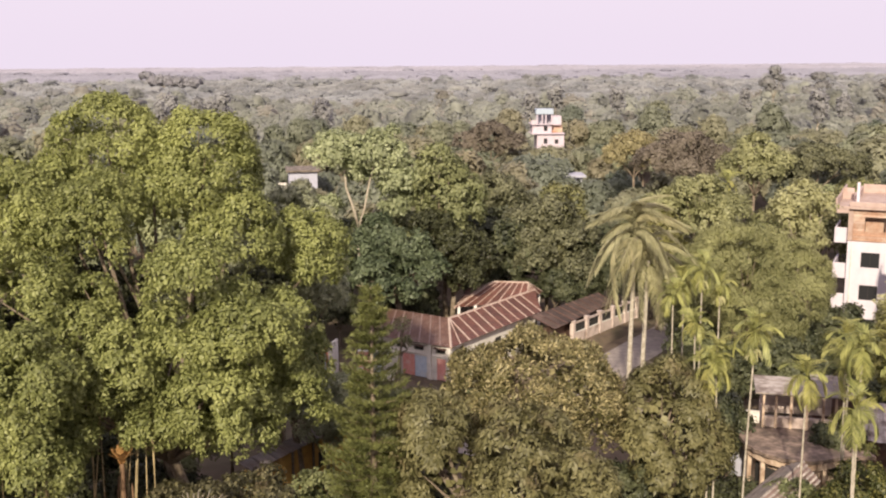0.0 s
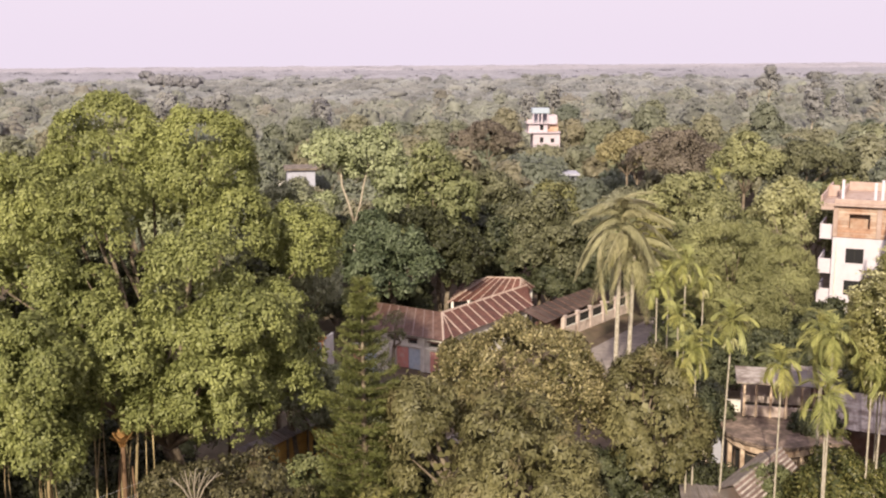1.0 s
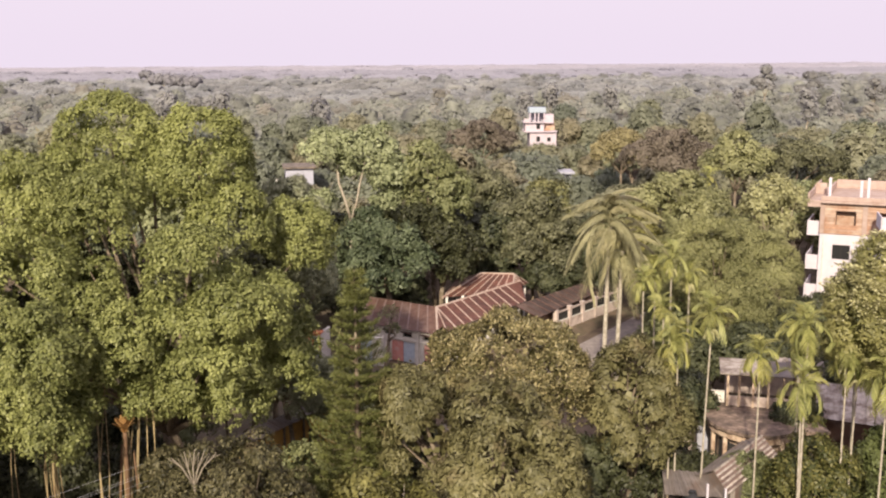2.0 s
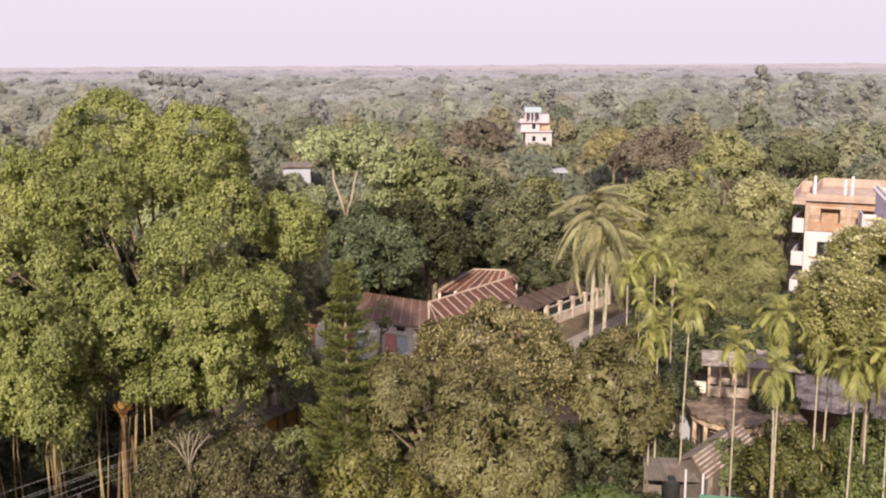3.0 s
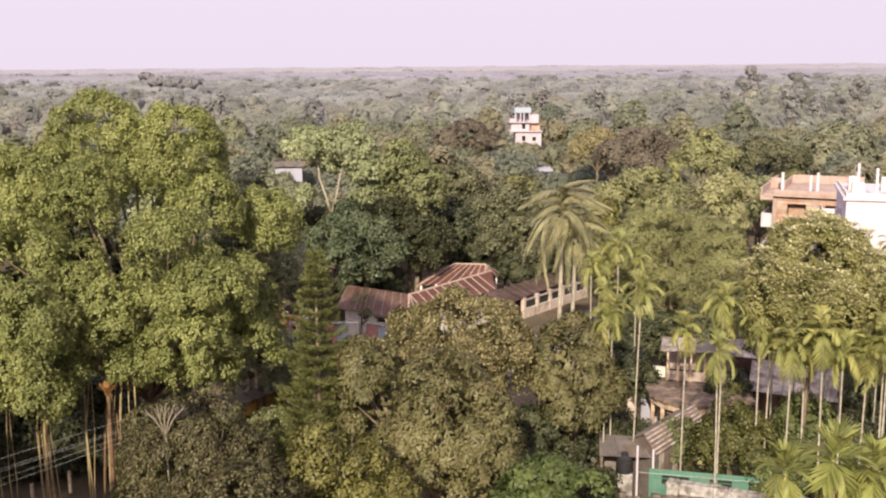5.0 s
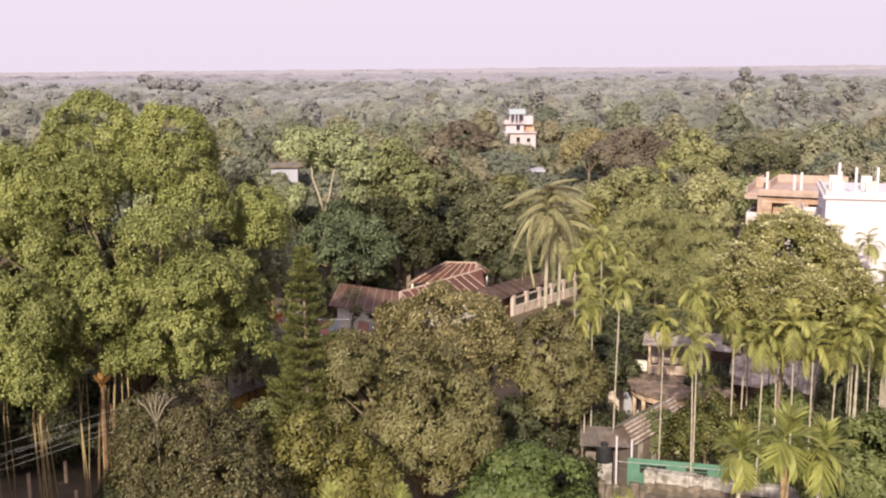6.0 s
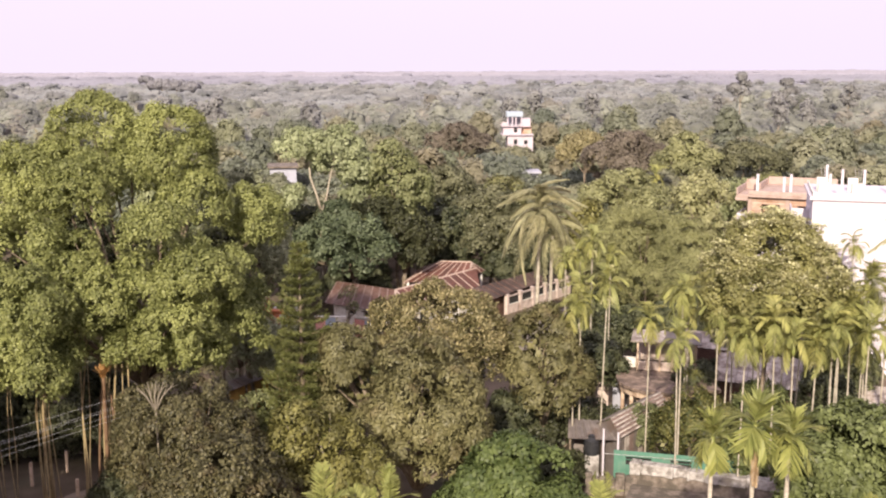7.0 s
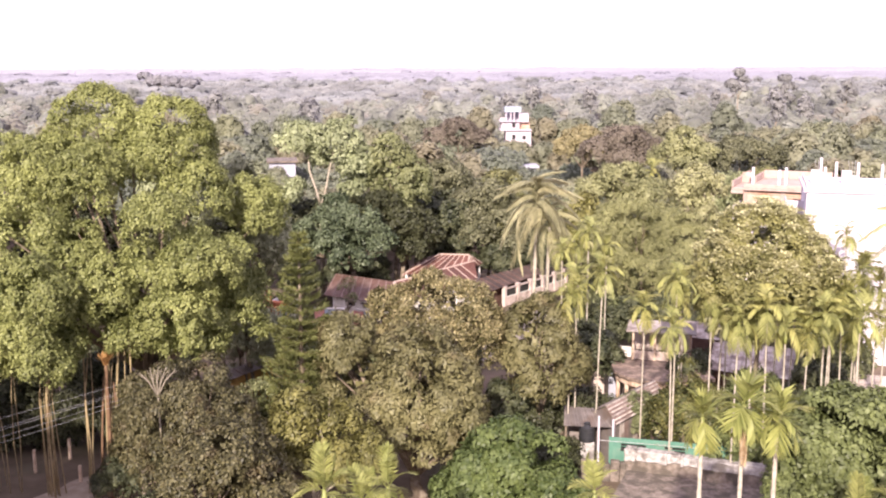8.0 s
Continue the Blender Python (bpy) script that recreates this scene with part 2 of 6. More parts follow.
STAINEDROOF = surface("brown_stained_concrete", (0.13, 0.092, 0.072), (0.34, 0.25, 0.195), 3.2, (0.085, 0.062, 0.050), 1.1, 0.95, 0.5, stain_at=(0.42, 0.58))
WHITEWASH = surface("dirty_whitewash", (0.60, 0.56, 0.50), (0.78, 0.74, 0.68), 2.0, (0.40, 0.34, 0.27), 0.8, 0.9, 0.15, stain_at=(0.55, 0.8))
WHITEWALL = surface("white_painted_wall", (0.56, 0.51, 0.56), (0.63, 0.58, 0.63), 1.5, (0.62, 0.58, 0.55), 0.35, 0.85, 0.05, stain_at=(0.58, 0.9))
DULLPINKWALL = surface("dull_pink_wall", (0.52, 0.42, 0.37), (0.66, 0.55, 0.49), 2.0, (0.26, 0.19, 0.155), 0.8, 0.9, 0.12)
# Greyed pink-white for the far stepped house, its haze painted in.
PINKWALL = surface("pink_white_wall", (0.47, 0.405, 0.45), (0.56, 0.49, 0.54), 1.5, (0.48, 0.40, 0.39), 0.35, 0.85, 0.05)
CREAM = surface("cream_plaster", (0.48, 0.36, 0.26), (0.64, 0.50, 0.38), 2.0, (0.24, 0.145, 0.095), 1.3, 0.9, 0.2, stain_at=(0.46, 0.62))
OCHRE = surface("ochre_wall", (0.42, 0.24, 0.055), (0.56, 0.34, 0.09), 2.0, (0.26, 0.15, 0.05), 0.9, 0.9, 0.1)
BRICK = surface("raw_brick", (0.33, 0.185, 0.120), (0.47, 0.295, 0.205), 3.0, (0.52, 0.42, 0.34), 0.8, 0.9, 0.3, by_object=0.5, stain_at=(0.45, 0.65))
PALEBRICK = surface("pale_brick", (0.42, 0.27, 0.195), (0.55, 0.38, 0.29), 3.0, (0.58, 0.47, 0.39), 0.8, 0.9, 0.3, by_object=0.5, stain_at=(0.45, 0.65))
PINKCON = surface("rough_new_concrete", (0.36, 0.265, 0.225), (0.47, 0.36, 0.315), 1.5, (0.33, 0.22, 0.17), 0.9, 0.9, 0.25)
CONCRETE = surface("mossy_concrete", (0.14, 0.108, 0.086), (0.30, 0.25, 0.208), 3.2, (0.075, 0.063, 0.048), 1.3, 0.95, 0.6, stain_at=(0.42, 0.58))
PINKPAINT = surface("faded_pink_paint", (0.62, 0.25, 0.21), (0.74, 0.36, 0.31), 3.0, (0.7, 0.5, 0.45), 1.2, 0.7, 0.05)
BLUEPAINT = surface("pale_blue_paint", (0.42, 0.50, 0.60), (0.55, 0.62, 0.70), 3.0, (0.6, 0.6, 0.6), 1.2, 0.7, 0.05)
GREENPAINT = surface("green_painted_tin", (0.065, 0.165, 0.118), (0.105, 0.235, 0.168), 2.0, (0.16, 0.20, 0.16), 1.0, 0.6, 0.08)
ORANGEPAINT = surface("orange_paint", (0.60, 0.17, 0.07), (0.74, 0.27, 0.13), 3.0, (0.6, 0.4, 0.3), 1.2, 0.8, 0.1)
# Near-black; as sheets in openings it paints the unlit rooms behind.
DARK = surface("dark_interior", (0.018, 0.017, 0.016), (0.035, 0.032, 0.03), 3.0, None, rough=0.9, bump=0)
BLACKPLASTIC = surface("black_plastic", (0.018, 0.018, 0.02), (0.035, 0.035, 0.038), 4.0, None, rough=0.45, bump=0.03)
BLUETANK = surface("blue_sheet", (0.33, 0.39, 0.46), (0.40, 0.46, 0.53), 3.0, None, rough=0.5, bump=0.05)
STEEL = surface("galvanised_steel", (0.5, 0.5, 0.5), (0.66, 0.65, 0.64), 5.0, (0.35, 0.25, 0.18), 2.0, 0.5, 0.05, 0.5)
WIRE = surface("aluminium_wire", (0.42, 0.41, 0.40), (0.52, 0.51, 0.50), 5.0, None, rough=0.5, bump=0, metal=0.4)
GLASS, gn, gl, gp = material("dark_window_glass")
gp.inputs["Base Color"].default_value, gp.inputs["Roughness"].default_value = (0.03, 0.03, 0.032, 1), 0.12

# ---- building helpers ----
GROUND = -0.6


def mesh_from(name, verts, faces, mat, smooth=False):
    me = bpy.data.meshes.new(name)
    me.from_pydata([tuple(v) for v in verts], [], faces)
    me.materials.append(mat)
    if smooth:
        me.polygons.foreach_set("use_smooth", [True] * len(me.polygons))
    me.update()
    return me


def child(name, me, parent, label="", m=None):
    ob = new(name, me)
    ob.parent = parent
    if m is not None:
        ob.matrix_basis = m
    if label:
        tagged(ob, label)
    return ob


def part(name, bm, mat, parent, label="", m=None):
    """Links a bmesh as one mesh object under a thing or a part."""
    me = bpy.data.meshes.new(name)
    bmesh.ops.recalc_face_normals(bm, faces=bm.faces)
    bm.to_mesh(me)
    bm.free()
    me.materials.append(mat)
    return child(name, me, parent, label, m)


def thing(name, at, label, category, group="", kind="", turn=0.0):
    ob = new(name)
    ob.matrix_basis = pose(*at, 0, 0, turn)
    ob.empty_display_size = 0.3
    return tagged(ob, label, category, group, kind)


def block(*boxes, bevel=0.015):
    """A bmesh of boxes, each (x0, x1, y0, y1, z0, z1), with softened edges."""
    bm = bmesh.new()
    for x0, x1, y0, y1, z0, z1 in boxes:
        m = Matrix.Translation(((x0 + x1) / 2, (y0 + y1) / 2, (z0 + z1) / 2)) @ Matrix.Diagonal((x1 - x0, y1 - y0, z1 - z0, 1))
        bmesh.ops.create_cube(bm, size=1, matrix=m)
    if bevel:
        bmesh.ops.bevel(bm, geom=list(bm.edges), offset=bevel, segments=1, affect="EDGES")
    return bm


def wall_with_openings(length, z0, z1, thick, openings, y=0.0):
    """Boxes of a wall along x, its outer face at y, with openings (x0, x1, z0, z1) that go through it."""
    xs = sorted({0.0, length, *[v for o in openings for v in o[:2]]})
    zs = sorted({z0, z1, *[v for o in openings for v in o[2:]]})
    bm = bmesh.new()
    for xa, xb in zip(xs, xs[1:]):
        run = None
        for za, zb in zip(zs, zs[1:]):
            cx, cz = (xa + xb) / 2, (za + zb) / 2
            if any(o[0] < cx < o[1] and o[2] < cz < o[3] for o in openings):
                continue
            m = Matrix.Translation((cx, y + thick / 2, cz)) @ Matrix.Diagonal((xb - xa, thick, zb - za, 1))
            bmesh.ops.create_cube(bm, size=1, matrix=m)
    bmesh.ops.remove_doubles(bm, verts=bm.verts, dist=0.0005)
    return bm


def tube(points, radii, sides=7, base=0):
    """Vertices and faces of a bent, tapered tube."""
    pts, radii = [Vector([float(c) for c in p]) for p in points], [float(r) for r in radii]
    verts, faces = [], []
    for n, (p, r) in enumerate(zip(pts, radii)):
        ahead = (pts[min(n + 1, len(pts) - 1)] - pts[max(n - 1, 0)]).normalized()
        side = ahead.cross(Vector((0.31, 0.87, 0.2))).normalized()
        up = side.cross(ahead)
        for k in range(sides):
            a = 2 * math.pi * k / sides
            verts.append(p + r * (math.cos(a) * side + math.sin(a) * up))
    for n in range(len(pts) - 1):
        for k in range(sides):
            a, b = base + n * sides + k, base + n * sides + (k + 1) % sides
            faces.append((a, b, b + sides, a + sides))
    faces.append(tuple(base + k for k in range(sides))[::-1])
    faces.append(tuple(base + (len(pts) - 1) * sides + k for k in range(sides)))
    return verts, faces


def tubes(paths, sides=7):
    verts, faces = [], []
    for points, radii in paths:
        v, f = tube(points, radii, sides, len(verts))
        verts += v
        faces += f
    return verts, faces


# ---- plants ----


def unit(a):
    return a / np.maximum(np.linalg.norm(a, axis=-1, keepdims=True), 1e-9)


def leaf_mesh(name, at, along, normal, length, width, mat, fold=0.22, corners=4):
    """One mesh of many separate, slightly folded leaves; with three corners, plain leaf tips for far crowns."""
    n = len(at)
    along = unit(along)
    side = unit(np.cross(along, normal))
    nor = np.cross(side, along)
    length, width = length[:, None], width[:, None]
    mid = at + along * length * 0.45
    if corners == 4:
        v = np.stack([at, mid + side * width * 0.5 + nor * width * fold, at + along * length - nor * length * 0.12, mid - side * width * 0.5 + nor * width * fold], 1).reshape(-1, 3)
    else:
        v = np.stack([at - side * width * 0.5, at + side * width * 0.5, at + along * length], 1).reshape(-1, 3)
    me = bpy.data.meshes.new(name)
    me.vertices.add(corners * n)
    me.vertices.foreach_set("co", v.astype(np.float32).ravel())
    me.loops.add(corners * n)
    me.loops.foreach_set("vertex_index", np.arange(corners * n, dtype=np.int32))
    me.polygons.add(n)
    me.polygons.foreach_set("loop_start", np.arange(0, corners * n, corners, dtype=np.int32))
    me.polygons.foreach_set("loop_total", np.full(n, corners, dtype=np.int32))
    me.materials.append(mat)
    me.update(calc_edges=True)
    return me


def crown_leaves(rng, lobes, clump, leaves, size, bough=1.1, droop=0.25, spread=1.0, low=-0.5, ragged=0.12, slim=0.42, flat=0.8, core=1.1, jitter=0.42, heart=1.0, spray=0.5):
    """Leaf places for a crown made of lobes (x, y, z, rx, ry, rz): rounded boughs over each lobe, clumps over each bough, leaves
    lying over each clump, and large leaves in the shade inside."""
    lobes = np.array(lobes, float)
    inner, inner_out, boughs, radii, outs = [], [], [], [], []
    for i, lobe in enumerate(lobes):
        c, r = lobe[:3], lobe[3:]
        mean = np.prod(r) ** (1 / 3)
        d = unit(rng.normal(size=(int(4 * math.pi * mean**2 / (bough**2 * 1.9) * spread) + 4, 3)))
        d = d[d[:, 2] > low]
        p = c + d * np.maximum(r - bough * 0.75, r * 0.35) * rng.normal(1.0, ragged, (len(d), 1))
        keep = np.ones(len(p), bool)
        for k, other in enumerate(lobes):
            if k != i:
                keep &= (((p - other[:3]) / other[3:]) ** 2).sum(1) > 0.5
        boughs.append(p[keep])
        radii.append(bough * rng.uniform(0.6, 1.2, keep.sum()))
        outs.append(unit(d / r)[keep])
        m = int(4 * math.pi * mean**2 * 1.1 * heart) + 1
        d = unit(rng.normal(size=(m, 3)))
        inner.append(c + d * np.maximum(r - bough * core, r * 0.3) * rng.uniform(0.7, 0.95, (m, 1)))
        inner_out.append(d)
    boughs, radii, outs = np.concatenate(boughs), np.concatenate(radii), np.concatenate(outs)
    per = np.maximum(4, (2.3 * math.pi * radii**2 / clump**2).astype(int))
    b = np.repeat(np.arange(len(boughs)), per)
    u = unit(unit(rng.normal(size=(len(b), 3))) + outs[b] * 0.75 + [0, 0, 0.45])
    centres = boughs[b] + u * (radii[b] * rng.uniform(0.8, 1.05, len(b)))[:, None]
    k = np.repeat(np.arange(len(centres)), leaves)
    w = unit(rng.normal(size=(len(k), 3)) + u[k] * 0.6)
    at = centres[k] + w * (clump * 0.62 * rng.uniform(0.2, 1.0, len(k)))[:, None]
    normal = unit(u[k] * 1.0 + w * 0.45 + [0, 0, 0.25] + rng.normal(size=w.shape) * jitter)
    along = rng.normal(size=w.shape) + w * spray + np.array([0, 0, -2 * droop])
    along = unit(along - normal * (along * normal).sum(1, keepdims=True) * flat)
    length = size * rng.uniform(0.65, 1.3, len(k))
    width = length * slim * rng.uniform(0.8, 1.2, len(k))
    inner, inner_out = np.concatenate(inner), np.concatenate(inner_out)
    m = len(inner)
    big = rng.uniform(1.2, 2.2, m) * max(size, 0.22)
    big = np.minimum(big, 1.1)
    return (
        np.concatenate([at, inner]),
        np.concatenate([along, unit(rng.normal(size=(m, 3)))]),
        np.concatenate([normal, unit(inner_out + rng.normal(size=(m, 3)) * 0.3)]),
        np.concatenate([length, big]),
        np.concatenate([width, big * 0.8]),
        centres,
    )


def limbs(rng, base, lobes, radius, fork=0.4, twigs=2, arms=99):
    """Trunk, limbs to each lobe and a few branches in it."""
    base = Vector(base)
    lowest = min(l[2] - l[5] for l in lobes)
    middle = sum((Vector(l[:3]) for l in lobes), Vector()) / len(lobes)
    top = base.lerp(middle, fork)
    top.z = max(base.z + 0.5, base.z + (lowest - base.z) * 0.9 if lowest > base.z + 1.5 else base.z + (middle.z - base.z) * fork)
    paths = []
    bend = Vector((rng.normal() * 0.15, rng.normal() * 0.15, 0))
    paths.append(([base, base.lerp(top, 0.12), base.lerp(top, 0.5) + bend, top], [radius * 1.5, radius * 1.05, radius * 0.9, radius * 0.75]))
    for l in lobes[:arms]:
        c = Vector(l[:3])
        end = c + Vector((0, 0, l[5] * 0.35))
        mid = top.lerp(end, 0.5) + Vector((rng.normal() * 0.25, rng.normal() * 0.25, -0.25))
        paths.append(([top - Vector((0, 0, 0.2)), top.lerp(mid, 0.5), mid, end], [radius * 0.62, radius * 0.5, radius * 0.38, radius * 0.12]))
        for _ in range(twigs):
            d = Vector(unit(rng.normal(size=3) + np.array([0, 0, 0.4])))
            tip = c + Vector((d.x * l[3], d.y * l[4], d.z * l[5])) * 0.85
            paths.append(([mid, mid.lerp(tip, 0.5) + Vector((0, 0, 0.15)), tip], [radius * 0.3, radius * 0.2, radius * 0.05]))
    return paths


def tree(name, at, lobes, radius, mat, label, clump=0.8, leaves=22, size=0.26, seed=1, bark=None, category="tree", group="", twigs=2, fork=0.4, extra=None, corners=4, arms=99, **more):
    """A broadleaf tree: lobes are given from the foot of its trunk."""
    rng = np.random.default_rng(seed)
    t = thing(name, at, label, category, group)
    v, f = tubes(limbs(rng, (0, 0, 0), lobes, radius, fork, twigs, arms) + (extra or []), 7)
    child("trunk", mesh_from("trunk", v, f, bark or BARK, True), t)
    at_, along, nor, length, width, centres = crown_leaves(rng, lobes, clump, leaves, size, **more)
    child("crown", leaf_mesh("crown", at_, along, nor, length, width, mat, corners=corners), t)
    return t, centres


def local(at, lobes):
    """Lobes given in the world, laid from the foot of the trunk."""
    return [(x - at[0], y - at[1], z - at[2], a, b, c) for x, y, z, a, b, c in lobes]


def blossoms(t, centres, rng, share, size, mat, z_from):
    """Pale flower heads on top of the outer clumps."""
    high = centres[centres[:, 2] > z_from]
    pick = high[rng.random(len(high)) < share]
    idx = np.repeat(np.arange(len(pick)), 60)
    u = unit(rng.normal(size=(len(idx), 3)) * [1, 1, 0.35] + [0, 0, 0.4])
    at = pick[idx] + np.array([0, -0.16, 0.24]) + u * [0.46, 0.46, 0.16] * rng.uniform(0.3, 1.0, (len(idx), 1))
    length = size * rng.uniform(0.6, 1.2, len(idx))
    child("blossom", leaf_mesh("blossom", at, u, np.tile([0, 0, 1.0], (len(idx), 1)) + rng.normal(size=u.shape) * 0.3, length, length * 0.6, mat), t, "pale cream flower heads")


def frond_mesh(name, rng, length, rise, fall, leaflets, leaflet, mat, width=0.05, hang=0.35, back=0.15, sweep=0.45):
    """A feather palm frond along +x from its foot: a bent midrib with leaflets on both sides."""
    s = np.linspace(0, 1, 9)
    x = length * (s - back * s**2)
    z = rise * length * s - fall * length * s**2
    pts = np.stack([x, 0 * x, z], 1)
    v, f = tube(pts, list(np.linspace(0.035, 0.008, 9) * (length / 2.5)), 4)
    verts, faces = [tuple(p) for p in v], list(f)
    for k in range(leaflets):
        q = 0.14 + 0.86 * k / (leaflets - 1)
        p = np.array([np.interp(q, s, x), 0, np.interp(q, s, z)])
        ahead = unit(np.array([np.interp(min(q + 0.03, 1), s, x) - np.interp(q - 0.03, s, x), 0, np.interp(min(q + 0.03, 1), s, z) - np.interp(q - 0.03, s, z)]))
        size = leaflet * math.sin(math.pi * (0.12 + 0.80 * q)) ** 0.7 * rng.uniform(0.85, 1.12)
        for side in (-1, 1):
            d = unit(ahead * (sweep + 0.5 * q) + np.array([0, side * 0.85, 0.12 - 0.1 * q]) + rng.normal(size=3) * 0.06)
            tip_drop = np.array([0, 0, -hang * size * rng.uniform(0.7, 1.3)])
            wide = unit(np.cross(d, np.array([0, 0, 1.0]))) * width
            b = len(verts)
            mid = p + d * size * 0.5 + tip_drop * 0.2
            verts += [tuple(p - wide * 0.4), tuple(p + wide * 0.4), tuple(mid + wide), tuple(p + d * size + tip_drop), tuple(mid - wide)]
            faces += [(b, b + 1, b + 2, b + 4), (b + 4, b + 2, b + 3)]
    return mesh_from(name, verts, faces, mat)


rng_palm = np.random.default_rng(11)
ARECA_FRONDS = [frond_mesh("frond", rng_palm, 1.45, 1.0 - 0.14 * k, 0.78 + 0.14 * k, 17, 0.74, PALMLEAF, 0.034, 0.40, 0.2, 0.7) for k in range(4)]
YOUNG_FRONDS = [frond_mesh("frond", rng_palm, 1.4, 1.3 - 0.22 * k, 0.42 + 0.16 * k, 18, 0.72, FRESHPALM, 0.034, 0.10, 0.06) for k in range(4)]
BROAD_FRONDS = [frond_mesh("frond", rng_palm, 1.15, 0.9 - 0.16 * k, 0.55 + 0.16 * k, 12, 0.98, FRESHPALM, 0.050, 0.14, 0.12, 1.0) for k in range(4)]
COCO_FRONDS = [frond_mesh("frond", rng_palm, 4.4, 0.95 - 0.12 * k, 1.30 + 0.10 * k, 80, 0.86, COCOLEAF, 0.030, 0.8, 0.30) for k in range(4)]
PALE_DRY_FROND = frond_mesh("dry_frond", rng_palm, 1.7, -0.6, 0.5, 16, 0.3, PALEDRY, 0.05, 0.8)
STIFF_DRY_FROND = frond_mesh("dry_frond", rng_palm, 1.15, 0.1, 0.14, 14, 0.26, DRYLEAF, 0.055, 0.1)


def palm_trunk(height, r0, r1, lean, rings):
    pts, rad = [], []
    for n in range(rings + 1):
        q = n / rings
        pts.append((lean[0] * q**1.6, lean[1] * q**1.6, height * q))
        rad.append(r0 + (r1 - r0) * q ** 0.6 + (0.012 if n % 2 else 0.0))
    return tube(pts, rad, 8)


def areca(at, top, lean=(0, 0), fronds=9, size=1.0, seed=0, label="slender areca palm with a pale ringed trunk", group="areca palms", dry=False, yellow=False, thick=0.075, rear=0, leaves=None):
    rng = np.random.default_rng(seed + 500)
    t = thing("areca_palm", at, label, "palm tree", group)
    h = top - at[2] - 1.0 * size
    v, f = palm_trunk(h, thick, thick * 0.7, lean, 26)
    child("trunk", mesh_from("trunk", v, f, PALMBARK, True), t)
    head = Vector((lean[0], lean[1], h))
    v, f = tube([head - Vector((0, 0, 0.05)), head + Vector((0, 0, 0.2)), head + Vector((0, 0, 0.75 * size))], [0.085, 0.12, 0.06], 8)
    child("crownshaft", mesh_from("crownshaft", v, f, SHAFT, True), t, "smooth green crownshaft")
    turn = rng.uniform(0, 360)
    for k in range(fronds):
        q = k / max(1, fronds - 1)
        me = (leaves or ARECA_FRONDS)[min(3, int(q * 3.99))]
        m = pose(head.x, head.y, head.z + (0.78 - 0.15 * q) * size, 0, 0, turn + k * 137.5) @ pose(0, 0, 0, rng.normal() * 10, rear - 48 + (84 + rear) * q + rng.normal() * 8, 0) @ Matrix.Scale(size * rng.uniform(0.85, 1.1), 4)
        child("frond", me, t, "", m)
    if dry:
        child("frond", PALE_DRY_FROND, t, "dry tan hanging frond", pose(head.x, head.y, head.z + 0.2, 0, 25, -100) @ Matrix.Scale(0.65, 4))
        child("frond", PALE_DRY_FROND, t, "dry tan hanging frond", pose(head.x, head.y, head.z + 0.1, 0, 30, -60) @ Matrix.Scale(0.65, 4))
    if yellow:
        v, f = tubes([([head, head + Vector((0.25 * math.cos(a), 0.25 * math.sin(a), -0.15)), head + Vector((0.42 * math.cos(a), 0.42 * math.sin(a), -0.55))], [0.03, 0.05, 0.02]) for a in np.linspace(0, 5.5, 9)], 5)
        child("flower_stalk", mesh_from("flower_stalk", v, f, BLOSSOM), t, "pale yellow flower stalks under the crown")
    return t


def coconut(at, hub, lean, fronds=24, size=1.0, seed=0, label="coconut palm with drooping sunlit fronds"):
    rng = np.random.default_rng(seed + 900)
    t = thing("coconut_palm", at, label, "palm tree", "coconut palms")
    h = hub - at[2]
    v, f = palm_trunk(h, 0.19, 0.13, lean, 30)
    child("trunk", mesh_from("trunk", v, f, PALMBARK, True), t)
    head = Vector((lean[0], lean[1], h))
    for k in range(fronds):
        q = (k + 0.5) / fronds
        me = COCO_FRONDS[min(3, int(q * 4))]
        m = Matrix.Translation(head + Vector((0, 0, 0.15 - 0.3 * q))) @ pose(0, 0, 0, 0, 0, k * 137.5 + rng.normal() * 14) @ pose(0, 0, 0, rng.normal() * 22, -80 + 98 * q + rng.normal() * 8, 0) @ Matrix.Scale(size * rng.uniform(0.72, 1.12), 4)
        child("frond", me, t, "", m)
    bm = bmesh.new()
    for k in range(9):
        a = k * 2.4
        bmesh.ops.create_icosphere(bm, subdivisions=1, radius=0.14, matrix=Matrix.Translation(head + Vector((0.3 * math.cos(a), 0.3 * math.sin(a), -0.35 - 0.1 * (k % 3)))) @ Matrix.Diagonal((0.9, 0.9, 1.15, 1)))
    part("coconut_cluster", bm, YELLOWISH, t, "cluster of yellow-green coconuts")
    return t


